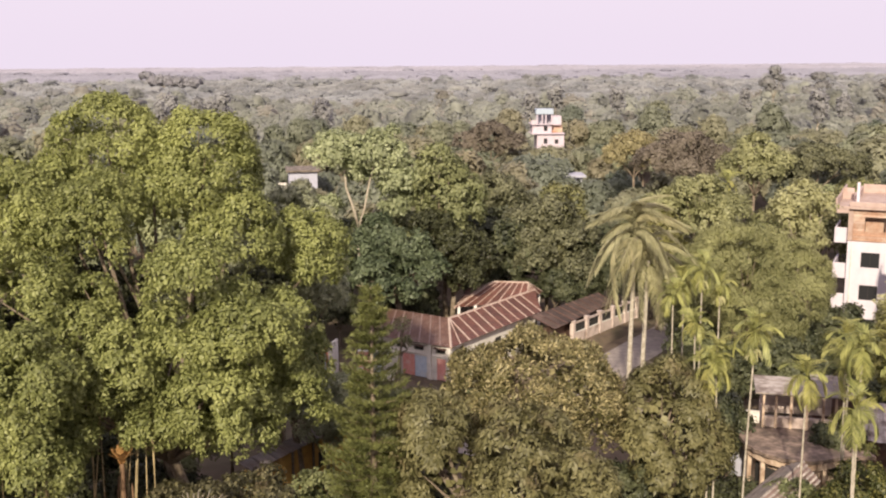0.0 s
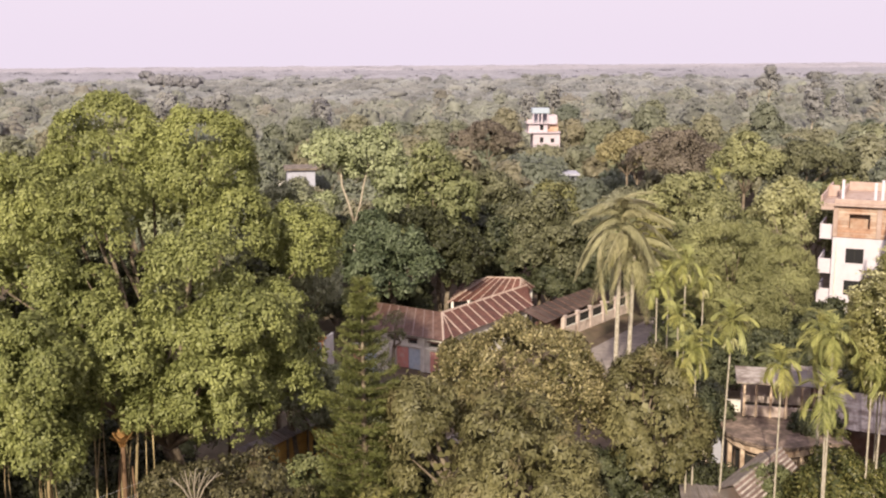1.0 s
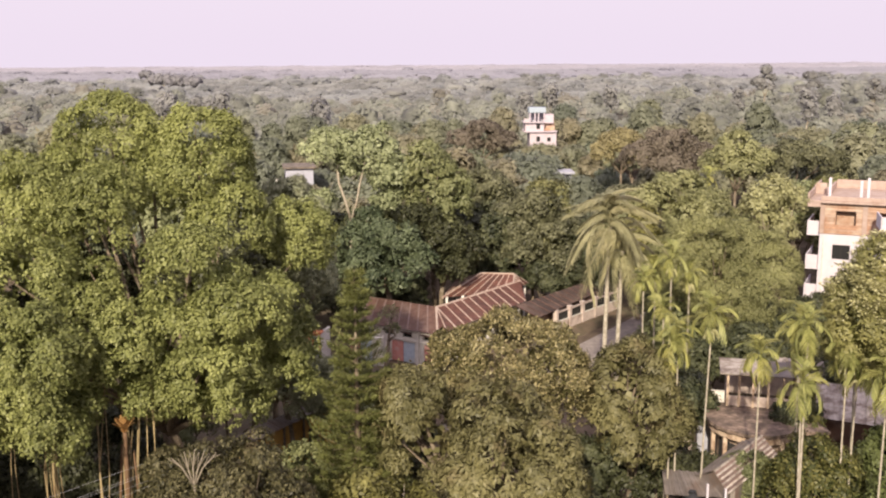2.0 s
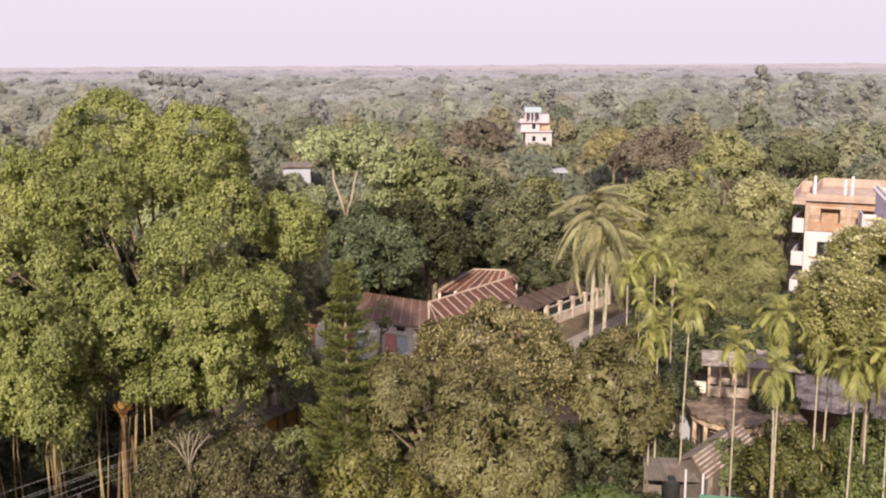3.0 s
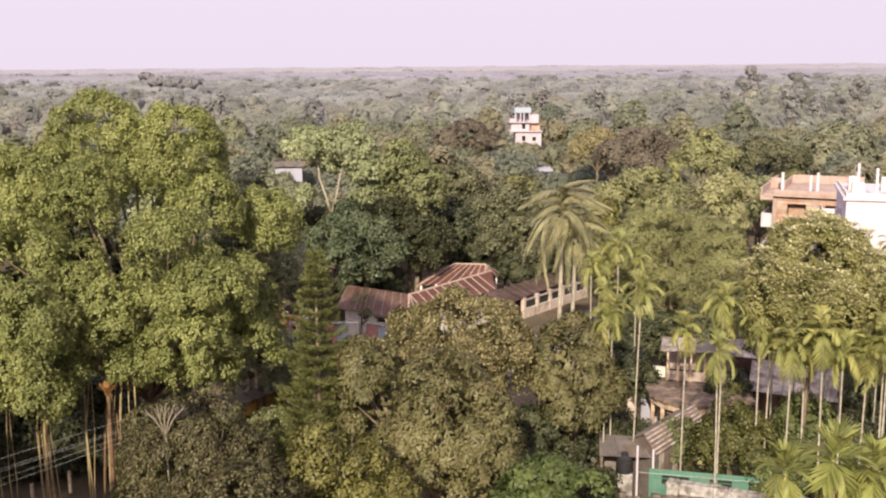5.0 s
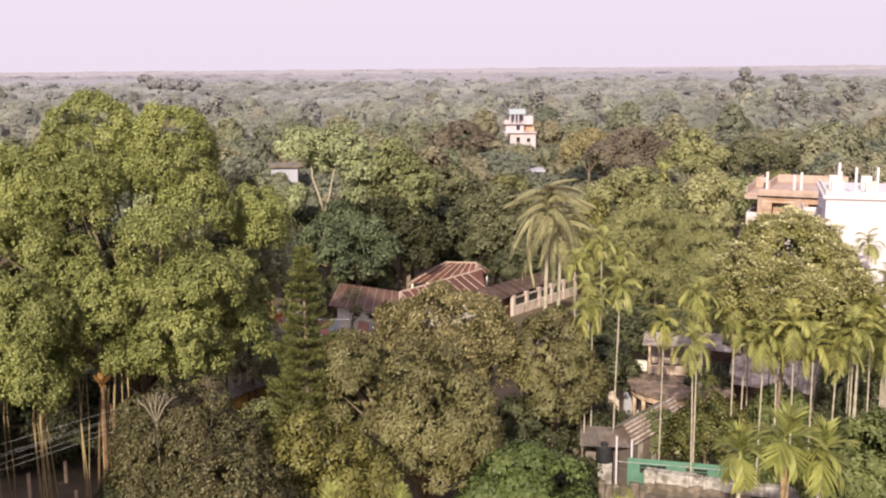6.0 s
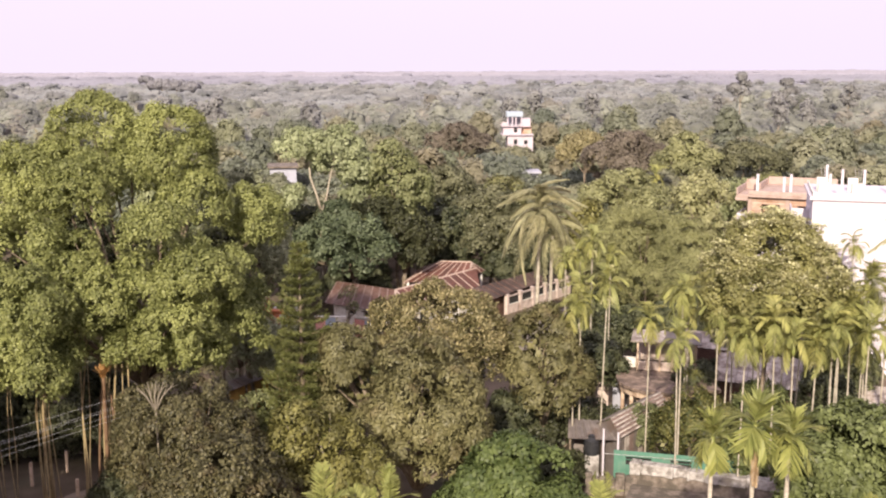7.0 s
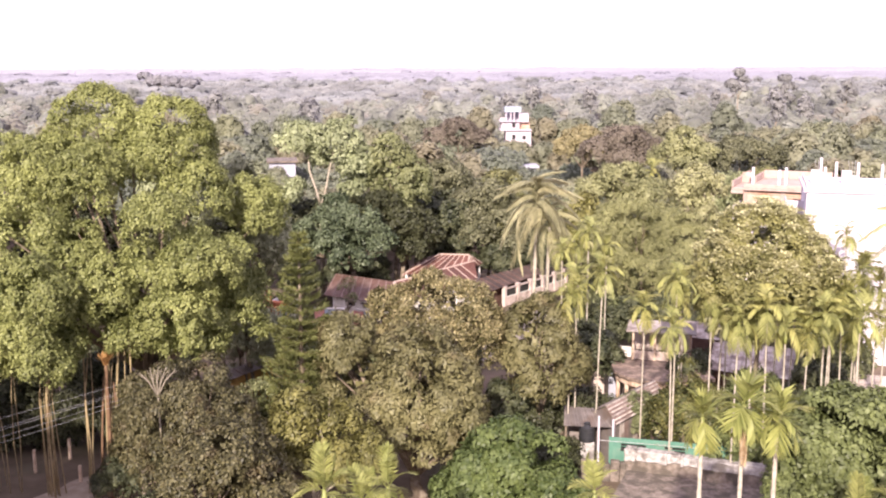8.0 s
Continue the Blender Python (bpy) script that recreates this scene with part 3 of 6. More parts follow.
def conifer(at, height, spread, seed=0):
    """A dense tiered conifer: whorls of spreading branches with lifted tips, each a flat spray of needled twigs."""
    rng = np.random.default_rng(seed)
    t = thing("conifer_tree", at, "tall dense tiered conifer with dark olive needled branches", "tree")
    v, f = tube([(0, 0, 0), (0, 0, height * 0.5), (0, 0, height)], [0.24, 0.14, 0.02], 8)
    child("trunk", mesh_from("trunk", v, f, BARK, True), t)
    at_, along, nor, length = [], [], [], []
    z, tier = height * 0.08, 0
    up = np.array([0, 0, 1.0])
    while z < height - 0.1:
        q = z / height
        reach = spread * (1 - q) ** 0.8 * (0.7 + 0.3 * min(1, q * 4)) + 0.15
        count = 8 if q < 0.7 else 6
        for k in range(count):
            a = 2 * math.pi * (k + 0.41 * tier) / count + rng.normal() * 0.2
            r = reach * rng.uniform(0.62, 1.15)
            z0 = z + rng.normal() * 0.09
            out = np.array([math.cos(a), math.sin(a), 0])
            sidev = np.array([-out[1], out[0], 0])
            dip = 0.30 * (1 - q)
            curve = lambda s: r * (0.42 * s**2.2 - dip * s)
            pts = [np.array([0, 0, z0]) + out * r * s + up * curve(s) for s in (0, 0.33, 0.66, 1.0)]
            v, f = tube(pts, [0.035, 0.026, 0.018, 0.008], 4)
            child("branch", mesh_from("branch", v, f, CONEBARK), t)
            twigs = int(9 + 9 * r)
            s = np.linspace(0.12, 1.0, twigs) + rng.normal(0, 0.02, twigs)
            foot = np.array([0, 0, z0]) + out * (r * s)[:, None] + up * curve(np.maximum(s, 0))[:, None]
            side = np.where(np.arange(twigs) % 2, 1.0, -1.0)
            way = unit(out * 0.8 + sidev * (side * rng.uniform(0.5, 1.1, twigs))[:, None] + up * rng.uniform(0.0, 0.25, (twigs, 1)))
            reach_t = (0.26 + 0.22 * r) * np.sin(math.pi * (0.25 + 0.62 * np.clip(s, 0, 1)))
            n = 15
            j = np.repeat(np.arange(twigs), n)
            w = np.tile(np.linspace(0, 1, n), twigs)
            base = foot[j] + way[j] * (reach_t[j] * w)[:, None] + rng.normal(size=(len(j), 3)) * 0.03
            at_.append(base)
            along.append(unit(way[j] * 0.8 + rng.normal(size=(len(j), 3)) * 0.4 + up * 0.35))
            nor.append(up * 0.8 + out * 0.4 + rng.normal(size=(len(j), 3)) * 0.5)
            length.append(rng.uniform(0.16, 0.30, len(j)))
        z += 0.52 + 0.26 * (1 - q) + rng.uniform(-0.08, 0.08)
        tier += 1
    length = np.concatenate(length)
    child("crown", leaf_mesh("crown", np.concatenate(at_), np.concatenate(along), np.concatenate(nor), length, length * 0.16, NEEDLES), t)
    return t


# ---- ground and road ----
bm = bmesh.new()
xs = [-4800, -600, -120, -60, -30, 0, 30, 60, 120, 600, 4800]
ys = [-600, -60, -20, 10, 40, 70, 100, 150, 300, 900, 4850]
grid = [[bm.verts.new((x, y, GROUND + (0.12 * math.sin(x * 0.2) * math.cos(y * 0.17) if abs(x) < 100 and abs(y) < 120 else 0))) for x in xs] for y in ys]
for a, b in zip(grid, grid[1:]):
    for k in range(len(xs) - 1):
        bm.faces.new((a[k], a[k + 1], b[k + 1], b[k]))
me = bpy.data.meshes.new("ground")
bm.to_mesh(me)
bm.free()
me.materials.append(EARTH)
tagged(new("ground", me), "earth and low grass under the trees", "ground", kind="structure")

road_pts = [(2, 62), (8.5, 73), (13.2, 81), (18, 88), (23.5, 96), (32, 108)]
verts, faces = [], []
for k, (x, y) in enumerate(road_pts):
    verts += [(x - 1.6, y + 1.1, 0.0), (x + 1.6, y - 1.1, 0.0), (x - 1.6, y + 1.1, -0.9), (x + 1.6, y - 1.1, -0.9)]
    if k:
        a, b = 4 * k - 4, 4 * k
        faces += [(a, a + 1, b + 1, b), (a, b, b + 2, a + 2), (a + 1, a + 3, b + 3, b + 1)]
tagged(new("road", mesh_from("road", verts, faces, ASPHALT)), "narrow pale grey village road on a low bank", "road", kind="structure")

verts, faces = [], []
rng_path = np.random.default_rng(31)
for k in range(25):
    q = k / 24
    x, y = -23.0 + 7.4 * q**0.8, 33.0 + 13.0 * q
    w0, w1 = 1.5 + rng_path.uniform(-0.25, 0.25) - 0.7 * q**6, 1.5 + rng_path.uniform(-0.25, 0.25) - 0.7 * q**6
    verts += [(x - w0, y + 0.3, -0.44), (x + w1, y - 0.3, -0.44), (x - w0 - 0.35, y + 0.3, -0.8), (x + w1 + 0.35, y - 0.3, -0.8)]
    if k:
        a, b = 4 * k - 4, 4 * k
        faces += [(a, a + 1, b + 1, b), (a, b, b + 2, a + 2), (a + 1, a + 3, b + 3, b + 1)]
tagged(new("footpath", mesh_from("footpath", verts, faces, DUSTPATH)), "pale trodden dust path beside the fig", "path", kind="structure")

# ---- houses ----


def sheets(parent, eave_a, eave_b, ridge_a, ridge_b, n, mat, seam=SEAM, thick=0.03, waves=3):
    """A tin slope: n corrugated sheets side by side as pieces, with a bleached seam strip over each joint."""
    ea, eb, ra, rb = (Vector(p) for p in (eave_a, eave_b, ridge_a, ridge_b))
    normal = (eb - ea).cross((ra + rb) / 2 - (ea + eb) / 2).normalized()
    if normal.z < 0:
        normal = -normal
    for k in range(n):
        verts, faces = [], []
        for j in range(2 * waves + 1):
            q = (k + 0.985 * j / (2 * waves)) / n
            lift = normal * (0.022 if j % 2 else 0.0)
            e, r = ea.lerp(eb, q) + lift, ra.lerp(rb, q) + lift
            verts += [e, r]
            if j:
                faces.append((2 * j - 2, 2 * j, 2 * j + 1, 2 * j - 1))
        child("sheet", mesh_from("sheet", verts, faces, mat), parent)
    for k in range(n + 1):
        q = min(max(k / n, 0.004), 0.996)
        e, r, side = ea.lerp(eb, q), ra.lerp(rb, q), (eb - ea).normalized() * 0.055
        up = normal * 0.055
        verts = [e - side, e + side, r + side, r - side, e - side + up, e + side + up, r + side + up, r - side + up]
        child("seam", mesh_from("seam", verts, [(4, 5, 6, 7), (0, 1, 5, 4), (1, 2, 6, 5), (3, 0, 4, 7), (2, 3, 7, 6)], seam), parent)


def ridge_cap(parent, points, mat, r=0.11):
    v, f = tube(points, [r] * len(points), 6)
    child("ridge_cap", mesh_from("ridge_cap", v, f, mat), parent, "bleached ridge cap")


def red_house():
    h = thing("tin_roofed_house", (0, 0, 0), "whitewashed house with hipped rusty red corrugated tin roof", "house")
    em, el, er = (0.46, 78.5, 2.4), (-6.3, 82.9, 2.4), (8.6, 89.2, 2.65)
    r0, r1, ra = (0.35, 83.7, 3.45), (8.4, 93.9, 3.55), (-5.6, 87.3, 3.55)
    inner, bb, ab = (0.35, 87.5, 2.4), (6.2, 95.6, 2.4), (-3.0, 89.6, 2.4)
    em2, r2 = (2.0, 80.53, 2.45), (6.9, 92.0, 3.53)
    for eave in ((el, em, ra, r0, 8), (em2, er, r0, r2, 9), (em, em2, r0, r0, 2), (er, er, r2, r1, 2), (inner, ab, r0, ra, 6), (inner, bb, r0, r1, 11)):
        roof = child("roof", None, h, "rusty red corrugated tin slope")
        sheets(roof, *eave, RUST if eave[1] in (er, em2) else BROWNTIN, SEAM if eave[1] in (er, em2) else DULLPINK)
    roof = child("roof_ridge", None, h)
    ridge_cap(roof, [r0, r1], SEAM)
    ridge_cap(roof, [em, r0], SEAM)
    ridge_cap(roof, [ra, r0], BROWNTIN, 0.07)
    # front wall of the near wing
    u = Vector((0.46 + 5.6, 78.5 - 82.5, 0)).normalized()
    m = Matrix.Translation((-5.3, 82.75, 0)) @ Matrix(((u.x, -u.y, 0, 0), (u.y, u.x, 0, 0), (0, 0, 1, 0), (0, 0, 0, 1)))
    vents = [(1.55, 2.45, 1.62, 2.02), (3.4, 4.3, 1.62, 2.02), (5.5, 6.4, 1.62, 2.02)]
    doors = [(2.2, 4.6, -0.6, 1.22), (5.55, 6.4, -0.6, 1.22)]
    part("wall", wall_with_openings(6.9, -0.9, 2.5, 0.25, vents + doors), WHITEWASH, h, "stained whitewashed wall", m)
    for x0, x1, z0, z1 in vents:
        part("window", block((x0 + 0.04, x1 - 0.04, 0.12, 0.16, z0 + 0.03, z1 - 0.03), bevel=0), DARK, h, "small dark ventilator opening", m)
        part("ledge", block((x0 - 0.1, x1 + 0.1, -0.32, 0.02, z1 + 0.03, z1 + 0.09)), BROWNTIN, h, "narrow brown shade ledge", m)
    for x, mat, lab in ((2.2, PINKPAINT, "faded pink shutter panel"), (3.4, BLUEPAINT, "pale blue shutter panel"), (5.4, PINKPAINT, "faded pink shutter panel")):
        part("shutter", block((x + 0.02, x + 1.18, 0.05, 0.1, -0.55, 1.2), (x + 0.05, x + 0.12, 0.03, 0.06, -0.5, 1.15), (x + 1.08, x + 1.15, 0.03, 0.06, -0.5, 1.15), bevel=0.006), mat, h, lab, m)
    for x in (0.0, 1.2, 4.95, 6.75):
        part("pillar", block((x - 0.14, x + 0.14, -0.12, 0.0, -0.9, 2.45)), WHITEWASH, h, "", m)
    part("ledge_band", block((0, 6.9, -0.1, 0.0, 1.36, 1.46)), WHITEWASH, h, "", m)
    # wall along the long wing
    w = Vector((8.4 - 0.46, 89.2 - 78.5, 0)).normalized()
    m2 = Matrix.Translation((0.55, 79.35, 0)) @ Matrix(((w.x, -w.y, 0, 0), (w.y, w.x, 0, 0), (0, 0, 1, 0), (0, 0, 0, 1)))
    wins = [(1.0 + 2.6 * k, 2.1 + 2.6 * k, 0.4, 1.6) for k in range(4)]
    part("wall", wall_with_openings(12.6, -0.9, 2.45, 0.25, wins), WHITEWASH, h, "", m2)
    for x0, x1, z0, z1 in wins:
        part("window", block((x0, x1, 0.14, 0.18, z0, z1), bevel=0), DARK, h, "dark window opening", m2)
    # back pavilion roof
    p0, p1 = (4.7, 95.4, 4.0), (7.9, 94.9, 4.0)
    fl, fr, bl = (0.9, 90.4, 2.75), (7.6, 92.6, 2.75), (2.2, 98.0, 2.75)
    for eave in ((fl, fr, p0, p1, 7), (fl, bl, p0, p0, 5), (fr, (9.4, 96.6, 2.75), p1, p1, 4), (bl, (9.4, 96.6, 2.75), p0, p1, 6)):
        roof = child("roof", None, h, "rusty red back roof")
        sheets(roof, *eave, RUST)
    roof = child("roof_ridge", None, h)
    ridge_cap(roof, [p0, p1], SEAM)
    ridge_cap(roof, [fl, p0], SEAM)
    for x, y in ((1.3, 90.7), (2.8, 91.0), (2.4, 97.4), (7.4, 93.0), (9.0, 96.3)):
        part("pillar", block((x - 0.12, x + 0.12, y - 0.12, y + 0.12, -0.7, 2.8)), WHITEWASH, h, "white verandah post")
    part("wall", block((2.6, 8.0, 93.8, 94.0, -0.7, 2.72)), WHITEWASH, h)
    return h


red_house()


def long_shed():
    h = thing("roadside_shed", (0, 0, 0), "long low shed with brown tin roof beside the road", "shed")
    a, b = Vector((8.2, 86.6, 0)), Vector((15.4, 95.8, 0))
    d = (b - a).normalized()
    out = Vector((d.y, -d.x, 0))
    z = Vector((0, 0, 1))
    roof = child("roof", None, h, "brown weathered tin roof")
    sheets(roof, a + out * 1.5 + z * 1.95, b + out * 0.75 + z * 1.95, a - out * 1.0 + z * 2.7, b - out * 1.0 + z * 2.65, 10, SOOTTIN, BROWNTIN)
    m = Matrix.Translation(a + out * 0.6) @ Matrix(((d.x, -d.y, 0, 0), (d.y, d.x, 0, 0), (0, 0, 1, 0), (0, 0, 0, 1)))
    part("wall", wall_with_openings(11.4, -0.8, 1.9, 0.2, [(0.6, 1.5, -0.6, 1.4)]), BROWNTIN, h, "", m)
    part("door", block((0.6, 1.5, 0.08, 0.12, -0.6, 1.4), bevel=0.01), BARK, h, "brown plank door", m)


long_shed()


def road_fence():
    h = thing("boundary_wall", (0, 0, 0), "dull pink boundary wall with piers and dark grille panels along the road", "wall")
    a, b = Vector((11.3, 88.6, 0)), Vector((18.6, 97.6, 0))
    d = (b - a).normalized()
    m = Matrix.Translation(a) @ Matrix(((d.x, -d.y, 0, 0), (d.y, d.x, 0, 0), (0, 0, 1, 0), (0, 0, 0, 1)))
    n = 5
    step = (b - a).length / n
    part("plinth", block((0, n * step, -0.1, 0.12, -1.2, 0.76)), DULLPINKWALL, h, "pinkish low wall", m)
    part("coping", block((0, n * step, -0.14, 0.16, 0.765, 0.83)), WHITEWASH, h, "pale coping", m)
    part("rail", block((0, n * step, -0.06, 0.08, 1.56, 1.72)), DULLPINKWALL, h, "", m)
    for k in range(n + 1):
        part("pier", block((k * step - 0.19, k * step + 0.19, -0.17, 0.19, -1.2, 1.84), (k * step - 0.24, k * step + 0.24, -0.22, 0.24, 1.84, 1.94)), DULLPINKWALL, h, "dull pink pier", m)
    for k in range(n):
        bars = [(k * step + 0.24 + j * 0.1, k * step + 0.30 + j * 0.1, 0.0, 0.03, 0.82, 1.58) for j in range(int((step - 0.45) / 0.1))]
        part("grille", block(*bars, bevel=0), DARK, h, "dark iron grille", m)
    L = n * step
    verts = [(x, y, z) for x in (-1.5, L) for y, z in ((-0.05, -0.12), (-1.0, -0.2), (-1.7, -0.62), (-0.05, -0.62))]
    verge = tagged(new("grass_verge", mesh_from("grass_verge", verts, [(0, 1, 2, 3), (4, 7, 6, 5), (0, 4, 5, 1), (1, 5, 6, 2), (2, 6, 7, 3), (3, 7, 4, 0)], EARTH)), "low grassy bank at the foot of the boundary wall", "verge", kind="structure")
    verge.matrix_world = m


road_fence()


def window(parent, x0, x1, z0, z1, y, m=None, frame_mat=None, label="dark window in a thin frame"):
    """A window in an opening of a wall whose outer face is at y."""
    w = part("window", block((x0 - 0.03, x0 + 0.05, y + 0.04, y + 0.14, z0 - 0.03, z1 + 0.03), (x1 - 0.05, x1 + 0.03, y + 0.04, y + 0.14, z0 - 0.03, z1 + 0.03), (x0 + 0.05, x1 - 0.05, y + 0.04, y + 0.14, z0 - 0.03, z0 + 0.05), (x0 + 0.05, x1 - 0.05, y + 0.04, y + 0.14, z1 - 0.05, z1 + 0.03), ((x0 + x1) / 2 - 0.03, (x0 + x1) / 2 + 0.03, y + 0.05, y + 0.12, z0 + 0.05, z1 - 0.05), bevel=0), frame_mat or DARK, parent, label, m)
    for xa, xb in ((x0 + 0.05, (x0 + x1) / 2 - 0.03), ((x0 + x1) / 2 + 0.03, x1 - 0.05)):
        part("pane", block((xa, xb, y + 0.08, y + 0.09, z0 + 0.05, z1 - 0.05), bevel=0), GLASS, w)
    return w


def brick_building():
    """Half-finished block: two white storeys, a raw brick storey and a concrete roof slab with stub columns."""
    h = thing("half_built_block", (35.3, 89.3, 0), "half-finished three-storey block, white below and raw brick on top", "building", turn=-26)
    W, D = 7.4, 10.0
    wins = [(1.15, 2.65, 3.6, 4.92), (1.15, 2.65, 6.5, 7.82), (4.8, 6.3, 3.6, 4.92), (4.8, 6.3, 6.5, 7.82), (1.15, 2.65, 0.6, 1.9), (4.8, 6.3, 0.6, 1.9)]
    part("wall", wall_with_openings(W, -0.8, 8.75, 0.25, wins), WHITEWALL, h, "white painted lower storeys with rain stains")
    side = Matrix.Translation((0, D, 0)) @ pose(0, 0, 0, 0, 0, -90)
    part("wall", wall_with_openings(D - 0.26, -0.8, 8.75, 0.25, [(6.0, 7.2, 6.3, 8.2), (6.0, 7.2, 3.2, 5.2)]), WHITEWALL, h, "", side)
    part("wall", block((W - 0.25, W, 0.26, D, -0.8, 11.6), (0.26, W - 0.26, D - 0.25, D, -0.8, 11.6)), WHITEWALL, h)
    for o in wins:
        window(h, *o, 0.0)
    top = [(1.3, 3.0, 9.6, 10.9), (4.7, 6.4, 9.6, 10.9)]
    part("wall", wall_with_openings(W, 8.78, 11.6, 0.25, top), BRICK, h, "raw orange brick storey")
    part("wall", wall_with_openings(D - 0.26, 8.78, 11.6, 0.25, [(6.0, 7.2, 9.2, 11.2)]), BRICK, h, "", side)
    for k in range(13):
        z = 8.86 + 0.21 * k
        for x0, x1 in ((0.4, 1.26), (3.04, 3.5), (3.98, 4.66), (6.44, 7.0)) if 9.5 < z < 10.85 else ((0.4, 3.5), (3.98, 7.0)):
            part("brick_course", block((x0, x1, -0.035, -0.002, z, z + 0.17), bevel=0), (BRICK, PALEBRICK, BRICK)[k % 3], h)
    for x in (0.0, 3.6, 7.1):
        part("column", block((x - 0.05, x + 0.35, -0.06, 0.3, 8.8, 11.6)), PINKCON, h, "bare concrete column")
    part("lintel", block((1.1, 3.2, -0.03, 0.0, 10.92, 11.12)), PINKCON, h)
    for x0, x1, z0, z1 in top:
        part("opening_back", block((x0, x1, 0.9, 0.95, z0 - 0.5, z1 + 0.3), bevel=0), BRICK, h, "brick seen through the opening")
    # roof slab, jutting out on the left, with low parapets
    part("roof_slab", block((-1.15, W + 0.3, -0.45, D + 0.3, 11.62, 11.85)), PINKCON, h, "pinkish raw concrete roof slab")
    part("parapet", block((-1.15, -0.98, -0.45, 4.6, 11.86, 12.5), bevel=0.02), PINKCON, h, "rough parapet beam")
    part("parapet", block((-0.97, 0.0, 4.45, 4.6, 11.86, 12.9)), PINKCON, h, "rough parapet beam")
    part("parapet", block((-1.15, -1.0, 4.61, D, 11.86, 12.6)), PINKCON, h, "rough parapet beam")
    part("parapet", block((0.0, W, -0.3, -0.1, 11.86, 12.25), bevel=0.02), PINKCON, h, "low unfinished parapet")
    part("parapet", block((0.2, 0.42, 4.6, D, 11.86, 12.5)), PINKCON, h, "low unfinished parapet")
    part("parapet", block((0.43, W, D - 0.2, D, 11.86, 12.7)), PINKCON, h, "low unfinished parapet")
    part("cornice", block((-1.2, 0.0, -0.5, 4.6, 11.25, 11.6)), PINKCON, h)
    for x, y, top_z in ((0.5, 2.0, 13.7), (3.3, 0.2, 13.7), (3.85, 0.9, 13.9), (7.0, 0.4, 13.8), (7.0, 6.0, 13.6)):
        part("stub_column", block((x - 0.12, x + 0.12, y - 0.12, y + 0.12, 11.86, top_z)), WHITEWALL, h, "pale stub column on the roof")
    # side balconies
    for z in (2.6, 5.35, 8.5):
        part("balcony", block((-1.15, -0.02, 0.4, 5.0, z, z + 0.18), (-1.15, -1.03, 0.4, 5.0, z + 0.18, z + 1.35), (-1.02, -0.02, 0.4, 0.52, z + 0.18, z + 1.35)), WHITEWALL, h, "white side balcony")
    part("drain_pipe", block((0.32, 0.42, -0.12, -0.02, -0.6, 8.6)), WHITEWASH, h, "thin drain pipe")


brick_building()


def white_building():
    h = thing("white_block", (35.0, 71.0, 0), "plain white block of flats with stub columns on its roof", "building", turn=-17)
    W, D = 14.0, 10.0
    part("wall", block((0, W, 0, 0.25, -0.8, 13.6)), WHITEWALL, h, "blank white painted end wall")
    side = Matrix.Translation((0, D, 0)) @ pose(0, 0, 0, 0, 0, -90)
    wins = [(1.2 + 3.0 * k, 2.4 + 3.0 * k, 1.0 + 3.1 * f, 2.3 + 3.1 * f) for k in range(3) for f in range(4)]
    part("wall", wall_with_openings(D - 0.26, -0.8, 13.6, 0.25, wins), WHITEWALL, h, "white side wall with windows", side)
    for o in wins:
        window(h, *o, 0.0, side)
    part("wall", block((W - 0.25, W, 0.26, D, -0.8, 13.6), (0.26, W - 0.26, D - 0.25, D, -0.8, 13.6)), WHITEWALL, h)
    part("roof_slab", block((-0.25, W + 0.2, -0.2, D + 0.2, 13.62, 13.85)), WHITEWALL, h, "white roof slab edge")
    part("parapet", block((0.0, W, 0.3, 0.42, 13.86, 14.15), (0.0, 0.12, 0.43, D, 13.86, 14.15)), WHITEWASH, h)
    for z in (8.6, 11.4):
        part("balcony", block((-1.5, -0.02, 4.2, 7.4, z - 0.15, z), (-1.5, -1.4, 4.2, 7.4, z, z + 0.95), (-1.39, -0.02, 4.2, 4.3, z, z + 0.95)), WHITEWALL, h, "white balcony with square openings")
    for x, y, a in ((0.85, 0.9, 0.45), (3.4, 0.9, 0.45), (0.9, 5.2, 0.4), (3.4, 5.2, 0.4), (7.4, 0.9, 0.45)):
        part("column_base", block((x - a, x + a, y - a, y + a, 13.86, 14.95)), WHITEWASH, h, "white square column stub")
    for k, (x, y, z) in enumerate(((2.2, 0.7, 16.1), (4.4, 6.2, 15.6), (1.4, 6.8, 15.9), (6.2, 5.0, 15.6), (7.4, 3.6, 15.4))):
        part("stub_column", block((x - 0.1, x + 0.1, y - 0.1, y + 0.1, 13.86, z)), WHITEWALL, h, "thin pale roof post")
    for k in range(10):
        x, y = 0.6 + 0.2 * (k % 3) + 2.6 * (k // 3), 0.8 + 0.2 * (k % 2)
        v, f = tube([(x, y, 14.9), (x + 0.03, y, 15.6), (x + 0.08 * (k % 3 - 1), y, 16.2)], [0.018] * 3, 4)
        child("rebar", mesh_from("rebar", v, f, STEEL), h, "upright steel rod")
    bm = bmesh.new()
    bmesh.ops.create_cone(bm, cap_ends=True, segments=24, radius1=0.95, radius2=0.9, depth=1.9, matrix=Matrix.Translation((7.6, 1.6, 15.0)))
    bmesh.ops.create_cone(bm, cap_ends=True, segments=24, radius1=0.88, radius2=0.3, depth=0.3, matrix=Matrix.Translation((7.6, 1.6, 16.1)))
    part("water_tank", bm, WHITEWALL, h, "pale round water tank")
    part("stair_head", block((9.0, 12.6, 4.6, 8.0, 13.86, 16.0)), WHITEWALL, h, "white stair head on the roof")


white_building()


